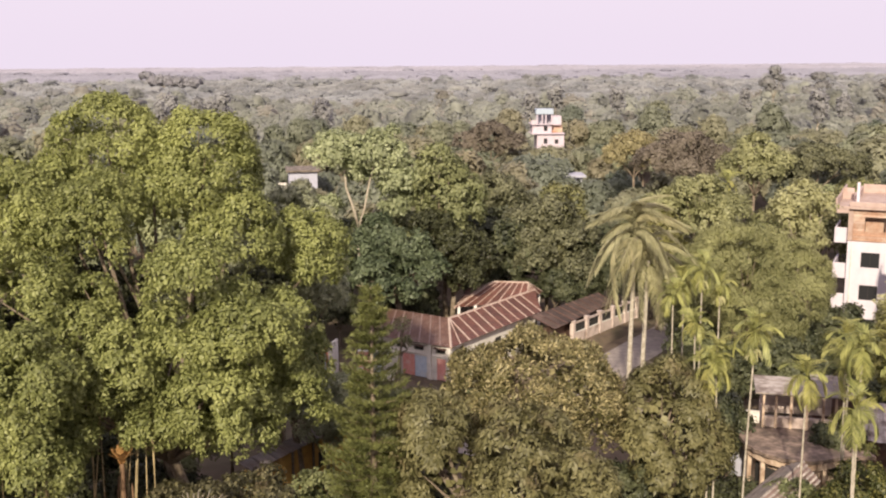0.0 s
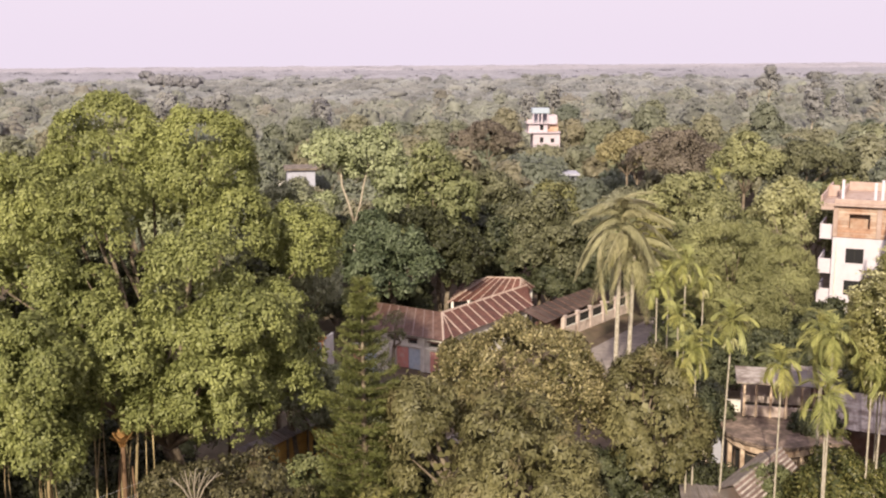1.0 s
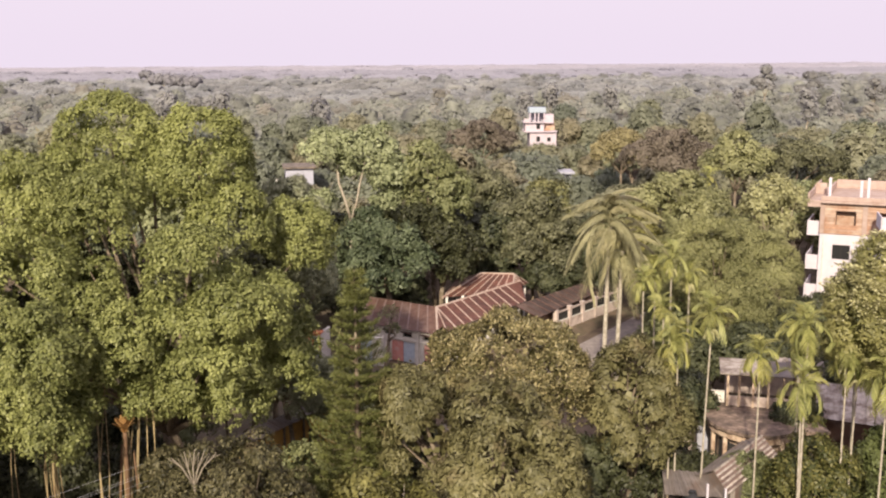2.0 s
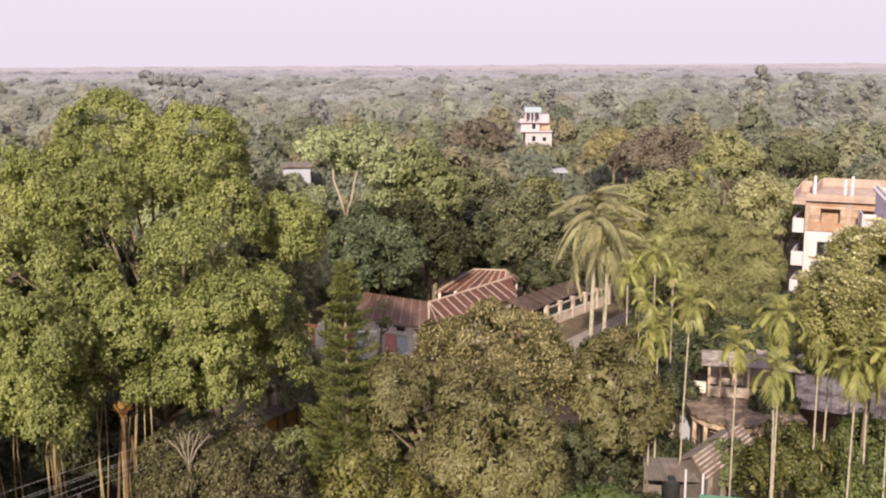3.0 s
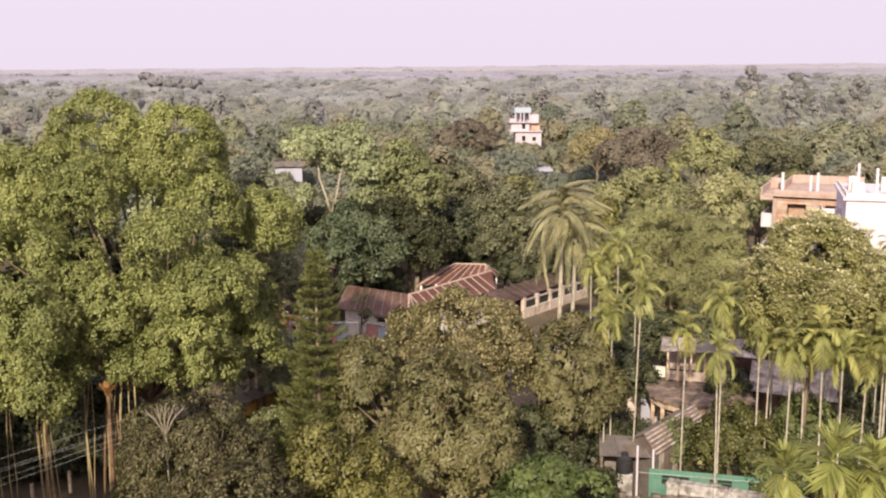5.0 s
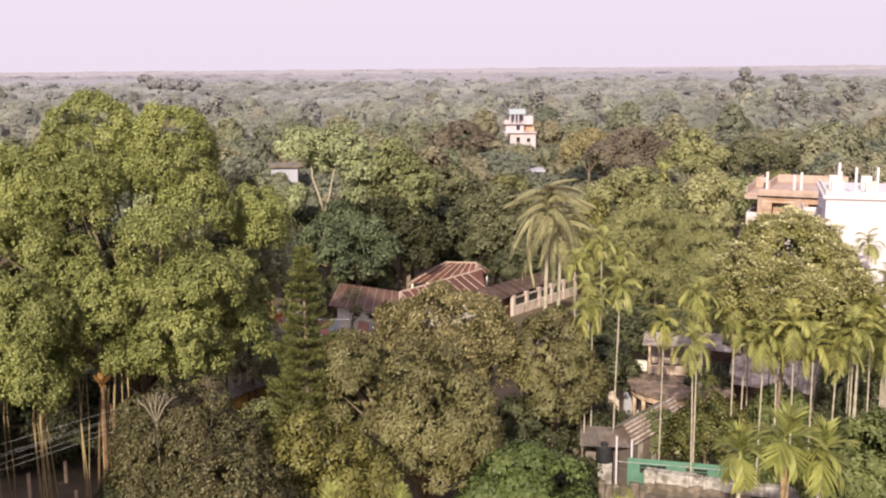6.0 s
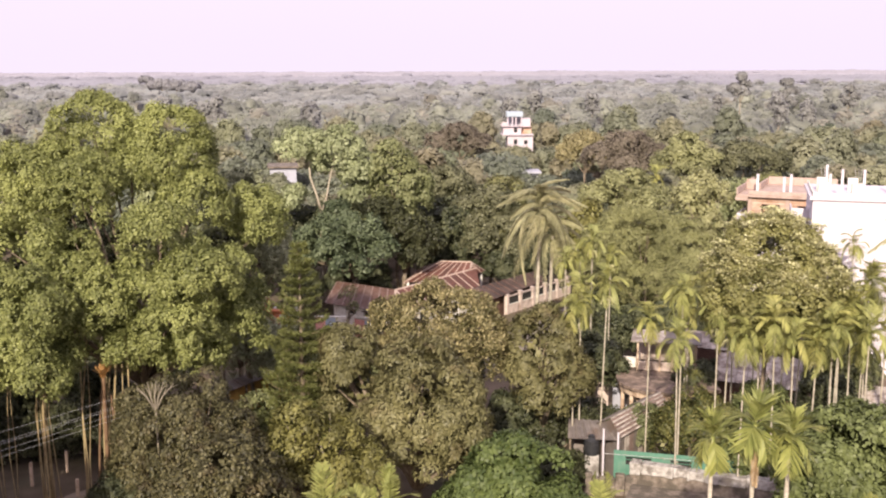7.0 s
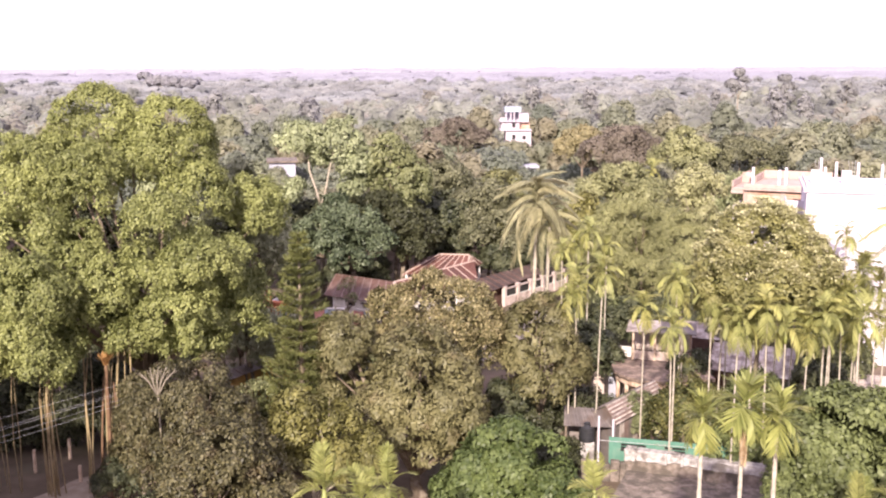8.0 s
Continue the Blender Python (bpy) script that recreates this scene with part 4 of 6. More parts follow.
def far_building():
    """Stepped white house: a wide lower storey, a narrower one above it, an open orange recess and a blue sheet shelter."""
    h = thing("far_white_house", (17.1, 198.0, 0), "distant white stepped house with a blue rooftop shelter", "building")
    low = [(2.5, 3.2, 8.9, 9.9), (4.6, 5.3, 8.9, 9.7)]
    part("wall", block((1.2, 1.5, 0.31, 6.0, -0.8, 10.7), (6.1, 6.4, 0.31, 6.0, -0.8, 10.7), (1.51, 6.09, 5.7, 6.0, -0.8, 10.7)), PINKWALL, h)
    part("wall", wall_with_openings(5.2, -0.8, 10.7, 0.3, [(a - 1.2, b - 1.2, c, d) for a, b, c, d in low]), PINKWALL, h, "", Matrix.Translation((1.2, 0, 0)))
    for o in low:
        window(h, *o, 0.0)
    part("slab", block((0.0, 6.5, -0.5, 6.2, 10.72, 10.9)), PINKWALL, h, "thin floor slab edge")
    part("wall", wall_with_openings(3.7, 10.92, 12.5, 0.3, [(2.2, 2.9, 11.3, 12.3)]), PINKWALL, h, "", Matrix.Translation((0.3, 0.2, 0)))
    window(h, 2.5, 3.2, 11.3, 12.3, 0.2)
    part("wall", block((0.3, 0.6, 0.51, 5.5, 10.92, 12.5), (3.7, 4.0, 0.51, 5.5, 10.92, 12.5), (0.61, 3.69, 5.2, 5.5, 10.92, 12.5)), PINKWALL, h)
    part("recess_wall", block((4.02, 6.2, 1.6, 1.8, 10.92, 12.4)), BRICK, h, "orange-brown recessed wall")
    part("slab", block((0.0, 4.2, -0.4, 5.8, 12.52, 12.68)), PINKWALL, h, "thin floor slab edge")
    part("parapet", block((0.0, 1.0, -0.4, -0.25, 12.69, 13.4)), PINKWALL, h)
    part("annex", block((4.1, 5.9, 0.6, 4.0, 12.42, 14.1)), PINKWALL, h, "small white upper room")
    for x in (1.25, 2.2, 2.9, 4.0):
        part("post", block((x - 0.12, x + 0.12, 0.2, 0.44, 12.69, 14.5)), PINKWALL, h)
    part("shelter_back", block((1.2, 4.1, 2.8, 3.0, 12.69, 14.5)), GREYWALL, h)
    part("shelter_roof", block((1.0, 4.3, 0.0, 3.2, 14.52, 15.5)), BLUETANK, h, "pale blue sheet rooftop shelter")


far_building()


def flat_house(at, w, d, z_wall, z_top, label, mat, n_win=3, turn=0.0, slab=CONCRETE):
    h = thing("flat_roofed_house", at, label, "house", turn=turn)
    wins = [(w * (k + 0.3) / n_win, w * (k + 0.7) / n_win, z_wall, z_wall + 1.2) for k in range(n_win)]
    part("wall", wall_with_openings(w, -0.6 - at[2], z_top, 0.25, wins), mat, h)
    for o in wins:
        window(h, *o, 0.0)
    part("wall", block((0, 0.25, 0.26, d, -0.6 - at[2], z_top), (w - 0.25, w, 0.26, d, -0.6 - at[2], z_top), (0.26, w - 0.26, d - 0.25, d, -0.6 - at[2], z_top)), mat, h)
    part("roof_slab", block((-0.4, w + 0.4, -0.5, d + 0.3, z_top + 0.02, z_top + 0.3)), slab, h, "weathered concrete roof slab")
    return h


fl_house = flat_house((17.0, 142.0, 0), 2.4, 4.0, 7.2, 8.6, "small grey concrete house with a flat slab roof among trees", GREYWALL, 2, 0.0, GREYWALL)
part("lower_wall", block((-0.5, 1.2, -1.6, -0.3, -0.6, 6.6)), GREYWALL, fl_house, "grey lower block with a pale slab")
part("lower_slab", block((-0.7, 1.4, -1.8, -0.2, 6.62, 6.85)), WHITEWASH, fl_house)
fl_left = flat_house((-22.4, 150.0, 0), 4.1, 6.0, 6.4, 8.75, "greyish white house under a weathered flat roof among trees", GREYWALL, 0, 10, CONCRETE)
part("terrace_wall", block((-3.6, -0.4, -0.6, -0.4, -0.6, 7.3), (-3.6, -3.4, -0.39, 3.0, -0.6, 7.3)), WHITEWASH, fl_left, "low white terrace wall")
part("terrace_wall", block((0.2, 3.2, -2.6, -2.4, -0.6, 6.0)), WHITEWASH, fl_left, "lower white wall before the house")


def ochre_shed():
    h = thing("ochre_shed", (0, 0, 0), "long ochre-walled shed with a grey tin roof", "shed")
    a, b = Vector((-10.6, 52.6, 0)), Vector((-5.8, 60.4, 0))
    d = (b - a).normalized()
    out = Vector((d.y, -d.x, 0))
    z = Vector((0, 0, 1))
    roof = child("roof", None, h, "grey weathered tin roof")
    sheets(roof, a + out * 0.4 + z * 3.15, b + out * 0.4 + z * 3.15, a - out * 0.55 + z * 3.45, b - out * 0.55 + z * 3.45, 9, DULLTIN, DULLTIN)
    m = Matrix.Translation(a) @ Matrix(((d.x, -d.y, 0, 0), (d.y, d.x, 0, 0), (0, 0, 1, 0), (0, 0, 0, 1)))
    L = (b - a).length
    part("wall", wall_with_openings(L, -0.8, 3.1, 0.2, [(2.0, 2.9, 1.1, 2.1), (6.0, 6.9, 1.1, 2.1)]), OCHRE, h, "ochre painted wall", m)
    for k in range(6):
        part("post", block((k * L / 5 - 0.08, k * L / 5 + 0.08, -0.1, -0.01, -0.8, 3.12)), BARK, h, "", m)
    for x in (2.0, 6.0):
        part("window", block((x, x + 0.9, 0.1, 0.13, 1.1, 2.1), bevel=0), DARK, h, "", m)


ochre_shed()


def painted_shrine():
    h = thing("painted_gatehouse", (-11.5, 80.4, -1.1), "small orange and pale blue painted building with an arched opening", "building", turn=-15)
    part("wall", wall_with_openings(2.2, -0.6, 3.3, 0.25, [(1.5, 1.95, 0.6, 2.6)]), ORANGEPAINT, h, "orange painted wall")
    part("arch_frame", block((1.36, 1.49, -0.06, 0.0, 0.5, 2.8), (1.96, 2.1, -0.06, 0.0, 0.5, 2.8), (1.36, 2.1, -0.06, 0.0, 2.8, 3.1)), BLUEPAINT, h, "pale blue arch frame")
    part("wall", block((0.0, 0.2, 0.26, 2.5, -0.6, 3.3), (2.0, 2.2, 0.26, 2.5, -0.6, 3.3)), WHITEWASH, h)
    part("door_back", block((1.4, 2.0, 0.5, 0.55, -0.6, 3.0), bevel=0), DARK, h)
    part("roof", block((-0.2, 2.4, -0.2, 0.5, 3.32, 3.5), (0.0, 0.5, -0.1, 0.2, 3.5, 4.1), (0.1, 0.4, 0.0, 0.2, 4.1, 4.5)), ORANGEPAINT, h, "stepped orange roof edge")


painted_shrine()


def yard_house():
    """Cream house with a round-cornered verandah slab, a taller part behind it and a tin shed against it."""
    h = thing("yard_house", (0, 0, 0), "weathered cream house with a broad round-cornered verandah slab and upper terrace", "house")
    cx, cy = 19.9, 57.3
    oval = Matrix.Diagonal((1, 1.14, 1, 1))

    def ring(r, z0, z1, caps=False, worn=0.0):
        bm = bmesh.new()
        bmesh.ops.create_cone(bm, cap_ends=caps, segments=56, radius1=r, radius2=r, depth=z1 - z0, matrix=Matrix.Translation((cx, cy, (z0 + z1) / 2)) @ oval)
        for v in bm.verts:
            q = 1 + worn * noise.noise(Vector((v.co.x * 1.7, v.co.y * 1.7, 0.3)))
            v.co.x, v.co.y = cx + (v.co.x - cx) * q, cy + (v.co.y - cy) * q
        return bm

    part("verandah_roof", ring(2.9, 2.66, 2.86, True, 0.05), STAINEDROOF, h, "stained concrete verandah roof with a crumbling round edge")
    part("verandah_roof", block((20.0, 23.6, 54.6, 60.4, 2.63, 2.84)), STAINEDROOF, h, "stained flat concrete roof")
    part("verandah_beam", ring(2.72, 2.2, 2.65), CREAM, h, "stained cream curved beam")
    part("wall", ring(2.1, -0.7, 2.3), CREAM, h, "curved cream wall")
    for a in (186, 212, 238, 264, 290):
        x, y = cx + 2.55 * math.cos(radians(a)), cy + 2.55 * 1.14 * math.sin(radians(a))
        part("column", block((x - 0.12, x + 0.12, y - 0.12, y + 0.12, -0.7, 2.3)), CREAM, h, "stained cream verandah column")
    # The wall has no opening here: black panels paint the doorways' inner shade.
    for a in (200, 225):
        x, y = cx + 2.11 * math.cos(radians(a)), cy + 2.11 * 1.14 * math.sin(radians(a))
        part("doorway", block((-0.5, 0.5, -0.03, 0.03, -0.5, 1.7), bevel=0), DARK, h, "black panel standing for an unlit doorway", pose(x, y, 0, 0, 0, a - 270))
    part("wall", wall_with_openings(3.4, -0.7, 2.6, 0.25, [(1.6, 2.6, 0.6, 1.9)]), CREAM, h, "", Matrix.Translation((20.1, 55.6, 0)))
    part("window", block((21.7, 22.7, 55.72, 55.75, 0.6, 1.9), bevel=0), DARK, h, "dark window")
    # terrace on the slab, turned a little towards the yard
    m = pose(18.7, 59.1, 0, 0, 0, -14)
    part("terrace_wall", block((0.0, 4.2, 0.35, 0.5, 2.87, 3.5), (0.0, 0.15, 0.51, 3.4, 2.87, 3.5)), DULLPINKWALL, h, "low stained terrace wall", m)
    for x in (0.05, 0.75, 1.6, 2.5, 3.4, 4.1):
        part("column", block((x - 0.07, x + 0.07, 0.15, 0.29, 2.87, 4.98)), CREAM, h, "thin terrace column", m)
    part("terrace_back", block((0.0, 4.2, 3.0, 3.2, 2.87, 4.95)), DULLPINKWALL, h, "stained back wall of the terrace", m)
    part("lower_back_wall", block((0.0, 4.2, 3.0, 3.2, -0.7, 2.62), (0.0, 0.2, 1.6, 2.99, -0.7, 2.62)), DULLPINKWALL, h, "stained lower wall", m)
    part("terrace_roof", block((-0.45, 1.9, -0.1, 3.4, 5.0, 5.1)), GREYTIN, h, "pale sheet roof over the terrace", m)
    part("terrace_roof", block((1.92, 4.5, 0.1, 3.4, 4.94, 5.03)), DULLTIN, h, "brown tin roof over the terrace", m)
    part("parapet", block((-1.7, -0.1, 0.9, 1.1, 2.5, 3.6)), WHITEWASH, h, "white end of the parapet", m)
    part("parapet_wall", block((-1.7, -0.1, 0.92, 1.08, -0.7, 2.48)), GREYWALL, h, "grey wall under the parapet", m)
    part("wall", block((16.2, 17.0, 60.6, 60.8, -0.7, 2.2)), DULLPINKWALL, h, "low garden wall")
    return h


yard_house()


def tin_shed():
    h = thing("tin_shed", (0, 0, 0), "small shed of rusty striped tin sheets", "shed")
    roof = child("roof", None, h, "pinkish rusty striped tin slope")
    sheets(roof, (15.6, 47.5, 2.2), (15.1, 48.4, 3.05), (19.9, 52.9, 2.2), (19.2, 53.5, 3.05), 5, DULLPINK, GREYTIN)
    roof = child("roof", None, h, "back slope of brown tin")
    sheets(roof, (15.05, 48.45, 3.05), (14.4, 49.4, 2.4), (19.15, 53.55, 3.05), (18.4, 54.4, 2.4), 4, DULLTIN, DULLTIN)
    roof = child("roof", None, h, "grey brown flat tin")
    sheets(roof, (12.5, 48.0, 1.95), (15.3, 47.5, 2.0), (12.8, 50.2, 2.45), (14.9, 49.7, 2.45), 5, DULLTIN, DULLTIN)
    n = 11
    a, b = Vector((15.6, 47.75, 0)), Vector((19.7, 52.9, 0))
    for k in range(n):
        p, q = a.lerp(b, k / n), a.lerp(b, (k + 0.96) / n)
        up, y = Vector((0, 0, 1)), Vector((-0.04, 0.03, 0))
        verts = [p - up * 0.7, q - up * 0.7, q + up * 2.25, p + up * 2.25]
        verts += [v + y for v in verts]
        child("sheet", mesh_from("sheet", verts, [(0, 1, 2, 3), (5, 4, 7, 6), (3, 2, 6, 7), (1, 5, 6, 2), (4, 0, 3, 7)], (DULLTIN, GREYTIN, DULLPINK)[k % 3]), h)
    gable = [Vector((15.6, 47.52, 2.16)), Vector((15.1, 48.42, 3.0)), Vector((14.4, 49.42, 2.36)), Vector((14.4, 49.42, -0.7)), Vector((15.6, 47.52, -0.7))]
    inward = Vector((0.05, 0.05, 0))
    verts = gable + [p + inward for p in gable]
    child("gable", mesh_from("gable", verts, [(0, 1, 2, 3, 4), (9, 8, 7, 6, 5), *[(k, k + 5, (k + 1) % 5 + 5, (k + 1) % 5) for k in range(5)]], DULLTIN), h, "brown tin gable end")
    for x, y, top in ((12.6, 48.1, 1.9), (14.0, 47.9, 1.9)):
        part("post", block((x - 0.06, x + 0.06, y - 0.06, y + 0.06, -0.7, top)), BARK, h)
    part("back_wall", block((12.8, 14.9, 49.9, 49.95, -0.7, 2.3)), DULLTIN, h)


tin_shed()


def green_lean_to():
    h = thing("green_stall", (15.0, 46.35, -0.2), "green painted tin stall with dark window slots", "shed", turn=-14)
    wins = [(0.7, 2.2, 1.2, 1.7), (3.3, 4.5, 1.2, 1.7), (5.4, 6.6, 1.2, 1.7)]
    part("wall", wall_with_openings(7.6, -0.7, 2.05, 0.06, wins), GREENPAINT, h, "green painted front")
    for x0, x1, z0, z1 in wins:
        part("window", block((x0, x1, 0.3, 0.33, z0 - 0.3, z1 + 0.2), bevel=0), DARK, h, "dark slot")
        part("bar", block((x0, x1, 0.01, 0.04, 1.5, 1.54), bevel=0), GREENPAINT, h)
    part("rail", block((-0.6, 7.6, -0.10, -0.07, 1.80, 1.83)), STEEL, h, "pale pipe rail")


green_lean_to()


def mossy_wall():
    h = thing("mossy_wall", (15.9, 45.7, 0), "weathered mossy grey concrete building edge with flaking top", "wall", turn=-22)
    rng = np.random.default_rng(5)
    n, w = 9, 8.4
    cuts = np.sort(np.r_[0, rng.uniform(0.3, w - 0.3, n - 1), w])
    for x0, x1 in zip(cuts, cuts[1:]):
        bm = block((x0, x1 - 0.01, -0.40, 0.25, 0.82 + rng.uniform(-0.12, 0.16), 1.45 + rng.uniform(-0.05, 0.04)), bevel=0.04)
        bmesh.ops.subdivide_edges(bm, edges=[e for e in bm.edges if e.calc_length() > 0.25], cuts=2)
        for v in bm.verts:
            v.co += noise.noise_vector(v.co * 2.3) * 0.07
        part("coping_slab", bm, PALECON, h, "flaking mossy coping slab")
    part("wall", block((0, w, -0.28, 0.13, -0.7, 1.2)), CONCRETE, h, "mossy concrete wall face")
    part("lower_roof", block((0.2, w, -5.0, -0.32, 0.0, 0.16)), CONCRETE, h, "mossy low roof")


mossy_wall()


def water_tank():
    h = thing("water_tank", (13.9, 48.0, 0), "black plastic water tank on a pale concrete pedestal", "water tank")
    part("pedestal", block((-0.42, 0.42, -0.42, 0.42, -0.7, 1.0)), PALECON, h, "pale concrete pedestal")
    bm = bmesh.new()
    for r0, r1, z0, z1 in ((0.48, 0.48, 1.0, 1.9), (0.5, 0.5, 1.25, 1.32), (0.5, 0.5, 1.6, 1.67), (0.46, 0.2, 1.9, 2.08), (0.2, 0.2, 2.08, 2.16)):
        bmesh.ops.create_cone(bm, cap_ends=True, segments=24, radius1=r0, radius2=r1, depth=z1 - z0, matrix=Matrix.Translation((0, 0, (z0 + z1) / 2)))
    part("tank", bm, BLACKPLASTIC, h, "black ribbed plastic tank")


water_tank()
for x, y, top in ((14.55, 47.5, 2.75), (15.35, 47.0, 2.7)):
    h = thing("white_post", (x, y, GROUND), "thin white painted steel post", "post", "white posts in the yard")
    v, f = tube([(0, 0, 0), (0, 0, 1.6), (0, 0, top - GROUND)], [0.07, 0.065, 0.065], 8)
    child("pole", mesh_from("pole", v, f, WHITEWALL), h)


def grey_tin_roof(a, b, c, d, n, label, mat=GREYTIN, name="tin_roofed_hut"):
    h = thing(name, (0, 0, 0), label, "hut")
    roof = child("roof", None, h)
    sheets(roof, a, b, c, d, n, mat, mat)
    cx, cy = (a[0] + b[0] + c[0] + d[0]) / 4, (a[1] + b[1] + c[1] + d[1]) / 4
    pts = [Vector(p).lerp(Vector((cx, cy, p[2])), 0.12) for p in (a, b, d, c)]
    for p, q in zip(pts, pts[1:] + pts[:1]):
        n_ = Vector((q.y - p.y, p.x - q.x, 0)).normalized() * 0.08
        verts = [(p.x, p.y, -0.7), (q.x, q.y, -0.7), (q.x, q.y, q.z - 0.05), (p.x, p.y, p.z - 0.05)]
        verts += [(x + n_.x, y + n_.y, z) for x, y, z in verts]
        child("wall", mesh_from("wall", verts, [(0, 1, 2, 3), (5, 4, 7, 6), (3, 2, 6, 7), (0, 4, 5, 1), (1, 5, 6, 2), (4, 0, 3, 7)], BROWNTIN), h, "dull brown tin wall")


grey_tin_roof((24.2, 58.6, 2.3), (30.0, 55.6, 2.3), (25.6, 62.5, 3.4), (31.8, 59.4, 3.4), 9, "hut with a dented grey tin roof")
grey_tin_roof((23.2, 63.3, 3.5), (26.0, 62.0, 3.5), (23.8, 65.5, 4.2), (26.6, 64.2, 4.2), 5, "hut with a bluish grey tin roof")
grey_tin_roof((30.6, 52.0, 2.0), (35.6, 50.4, 2.0), (31.5, 55.5, 3.1), (36.6, 53.6, 3.1), 8, "hut with a pale grey tin roof")

# ---- the great fig and its neighbours ----
AT = (-12.8, 51.6, GROUND)
FIG_LOBES = [
    (-16.7, 52.0, 19.2, 2.9, 3.0, 3.5), (-19.2, 51.5, 17.4, 2.3, 2.4, 2.4), (-14.4, 51.6, 18.2, 2.2, 2.4, 2.5),
    (-11.4, 50.0, 18.8, 2.4, 2.6, 3.1), (-10.0, 49.4, 16.2, 2.1, 2.2, 2.3), 
    (-7.0, 52.6, 14.9, 1.8, 1.9, 2.4), (-7.6, 47.4, 12.2, 1.6, 1.7, 1.7), (-6.8, 47.4, 10.2, 1.5, 1.6, 1.6), (-7.2, 46.6, 8.6, 1.4, 1.5, 1.4), (-10.5, 43.2, 15.2, 2.2, 2.2, 2.1), (-8.5, 43.5, 12.9, 2.1, 2.1, 2.1),
    (-11.3, 43.6, 12.4, 1.6, 1.7, 1.7), (-9.8, 42.6, 10.4, 2.1, 2.0, 1.9), (-9.2, 44.0, 8.6, 1.9, 1.9, 1.8), (-12.5, 43.4, 9.3, 1.4, 1.5, 1.5),
    (-15.8, 47.0, 17.2, 2.0, 2.0, 2.3), (-19.6, 48.8, 17.2, 2.0, 2.2, 2.4), (-22.6, 50.0, 16.8, 2.8, 2.8, 3.4),
    (-18.4, 45.0, 14.6, 2.1, 2.1, 2.2), (-16.0, 45.2, 13.5, 1.5, 1.6, 1.7), (-16.3, 40.2, 11.9, 1.8, 1.8, 2.1), (-19.0, 41.0, 12.0, 1.9, 1.9, 2.0),
    (-13.4, 42.6, 11.8, 1.5, 1.6, 1.9), (-14.9, 44.0, 10.8, 1.5, 1.6, 1.7), (-17.5, 40.8, 9.7, 1.9, 1.9, 1.9), (-20.0, 41.8, 9.6, 2.0, 2.0, 2.1), (-16.2, 43.4, 9.1, 1.4, 1.4, 1.5), (-16.8, 40.4, 8.3, 1.6, 1.5, 1.3), (-19.0, 41.0, 8.2, 1.7, 1.6, 1.4),
    (-24.4, 46.0, 13.2, 3.0, 3.0, 3.6), (-24.4, 44.6, 9.2, 2.5, 2.5, 2.9), 
    (-13.4, 47.4, 7.8, 2.0, 1.8, 1.6), (-18.0, 48.6, 7.6, 2.2, 1.8, 1.6),
]
fig, _ = tree("fig_tree", AT, local(AT, FIG_LOBES), 0.36, FIG, "huge spreading fig tree with bright yellow-green leaves and hanging roots", 0.42, 14, 0.20, 3, BARK, twigs=1, slim=0.50, droop=0.3, bough=0.78, spread=0.82, ragged=0.10, jitter=0.5, heart=0.4, spray=1.0, core=1.4, arms=23)
# Added tree: its dark leaf colour stands for shade in the fig's hollows.
AT = (-14.6, 53.4, GROUND)
tree("broadleaf_tree", AT, local(AT, [(-13.2, 51.6, 12.0, 2.6, 1.8, 3.0), (-17.8, 52.0, 12.0, 2.8, 1.8, 3.0), (-9.6, 51.4, 11.4, 2.0, 1.6, 2.6), (-21.6, 51.4, 11.0, 2.6, 1.8, 3.0)]), 0.3, SHADELEAF, "added tree filling the fig's hollows, shade put into its leaves", 0.5, 10, 0.28, 29, slim=0.5, bough=0.8)
rng_root = np.random.default_rng(21)
ROOT_FEET = [(-4.9, -8.2, 6), (-4.5, -8.3, 5), (-2.94, -8.0, 3), (-1.5, -8.1, 5), (-1.07, -7.9, 5), (-0.4, -7.8, 4), (-7.0, -7.6, 3), (-8.2, -7.0, 3)]
for dx, dy, count in ROOT_FEET:
    for _ in range(count):
        x, y = dx + rng_root.normal() * 0.28, dy + rng_root.normal() * 0.25
        jx = rng_root.normal(size=4) * 0.14
        r = rng_root.uniform(0.018, 0.045)
        v, f = tube([(x + jx[0], y, 0), (x, y + jx[1], 3.0), (x + jx[2], y, 6.0), (x * 0.97 + jx[3], y + 0.4, 10.0)], [r * 1.4, r, r * 0.9, r * 0.7], 6)
        child("aerial_root", mesh_from("aerial_root", v, f, TANBARK, True), fig, "tan hanging root grown into a stem")
dry = thing("dead_palm", (-14.1, 43.2, GROUND), "dead palm with orange-brown dry fronds under the fig", "palm tree")
v, f = palm_trunk(8.0, 0.13, 0.10, (0.05, 0), 14)
child("trunk", mesh_from("trunk", v, f, REDBARK, True), dry)
for k in range(16):
    child("frond", STIFF_DRY_FROND, dry, "", pose(0.05, 0, 7.85 + 0.02 * k, 0, 0, k * 137.5) @ pose(0, 0, 0, 0, -84 + 3.4 * k, 0) @ Matrix.Scale(0.95 - 0.02 * k, 4))
for k, (dx, dy, top) in enumerate(((0.55, 0.3, 6.9), (0.95, -0.2, 6.2), (-0.7, 0.4, 7.2))):
    v, f = palm_trunk(top, 0.08, 0.05, (0.35 * k - 0.3, 0.2), 10)
    child("stem", mesh_from("stem", v, f, REDBARK, True), dry, "broken reddish brown stem", pose(dx, dy, 0))

conifer((-3.4, 46.0, GROUND), 15.1, 3.0, 4)

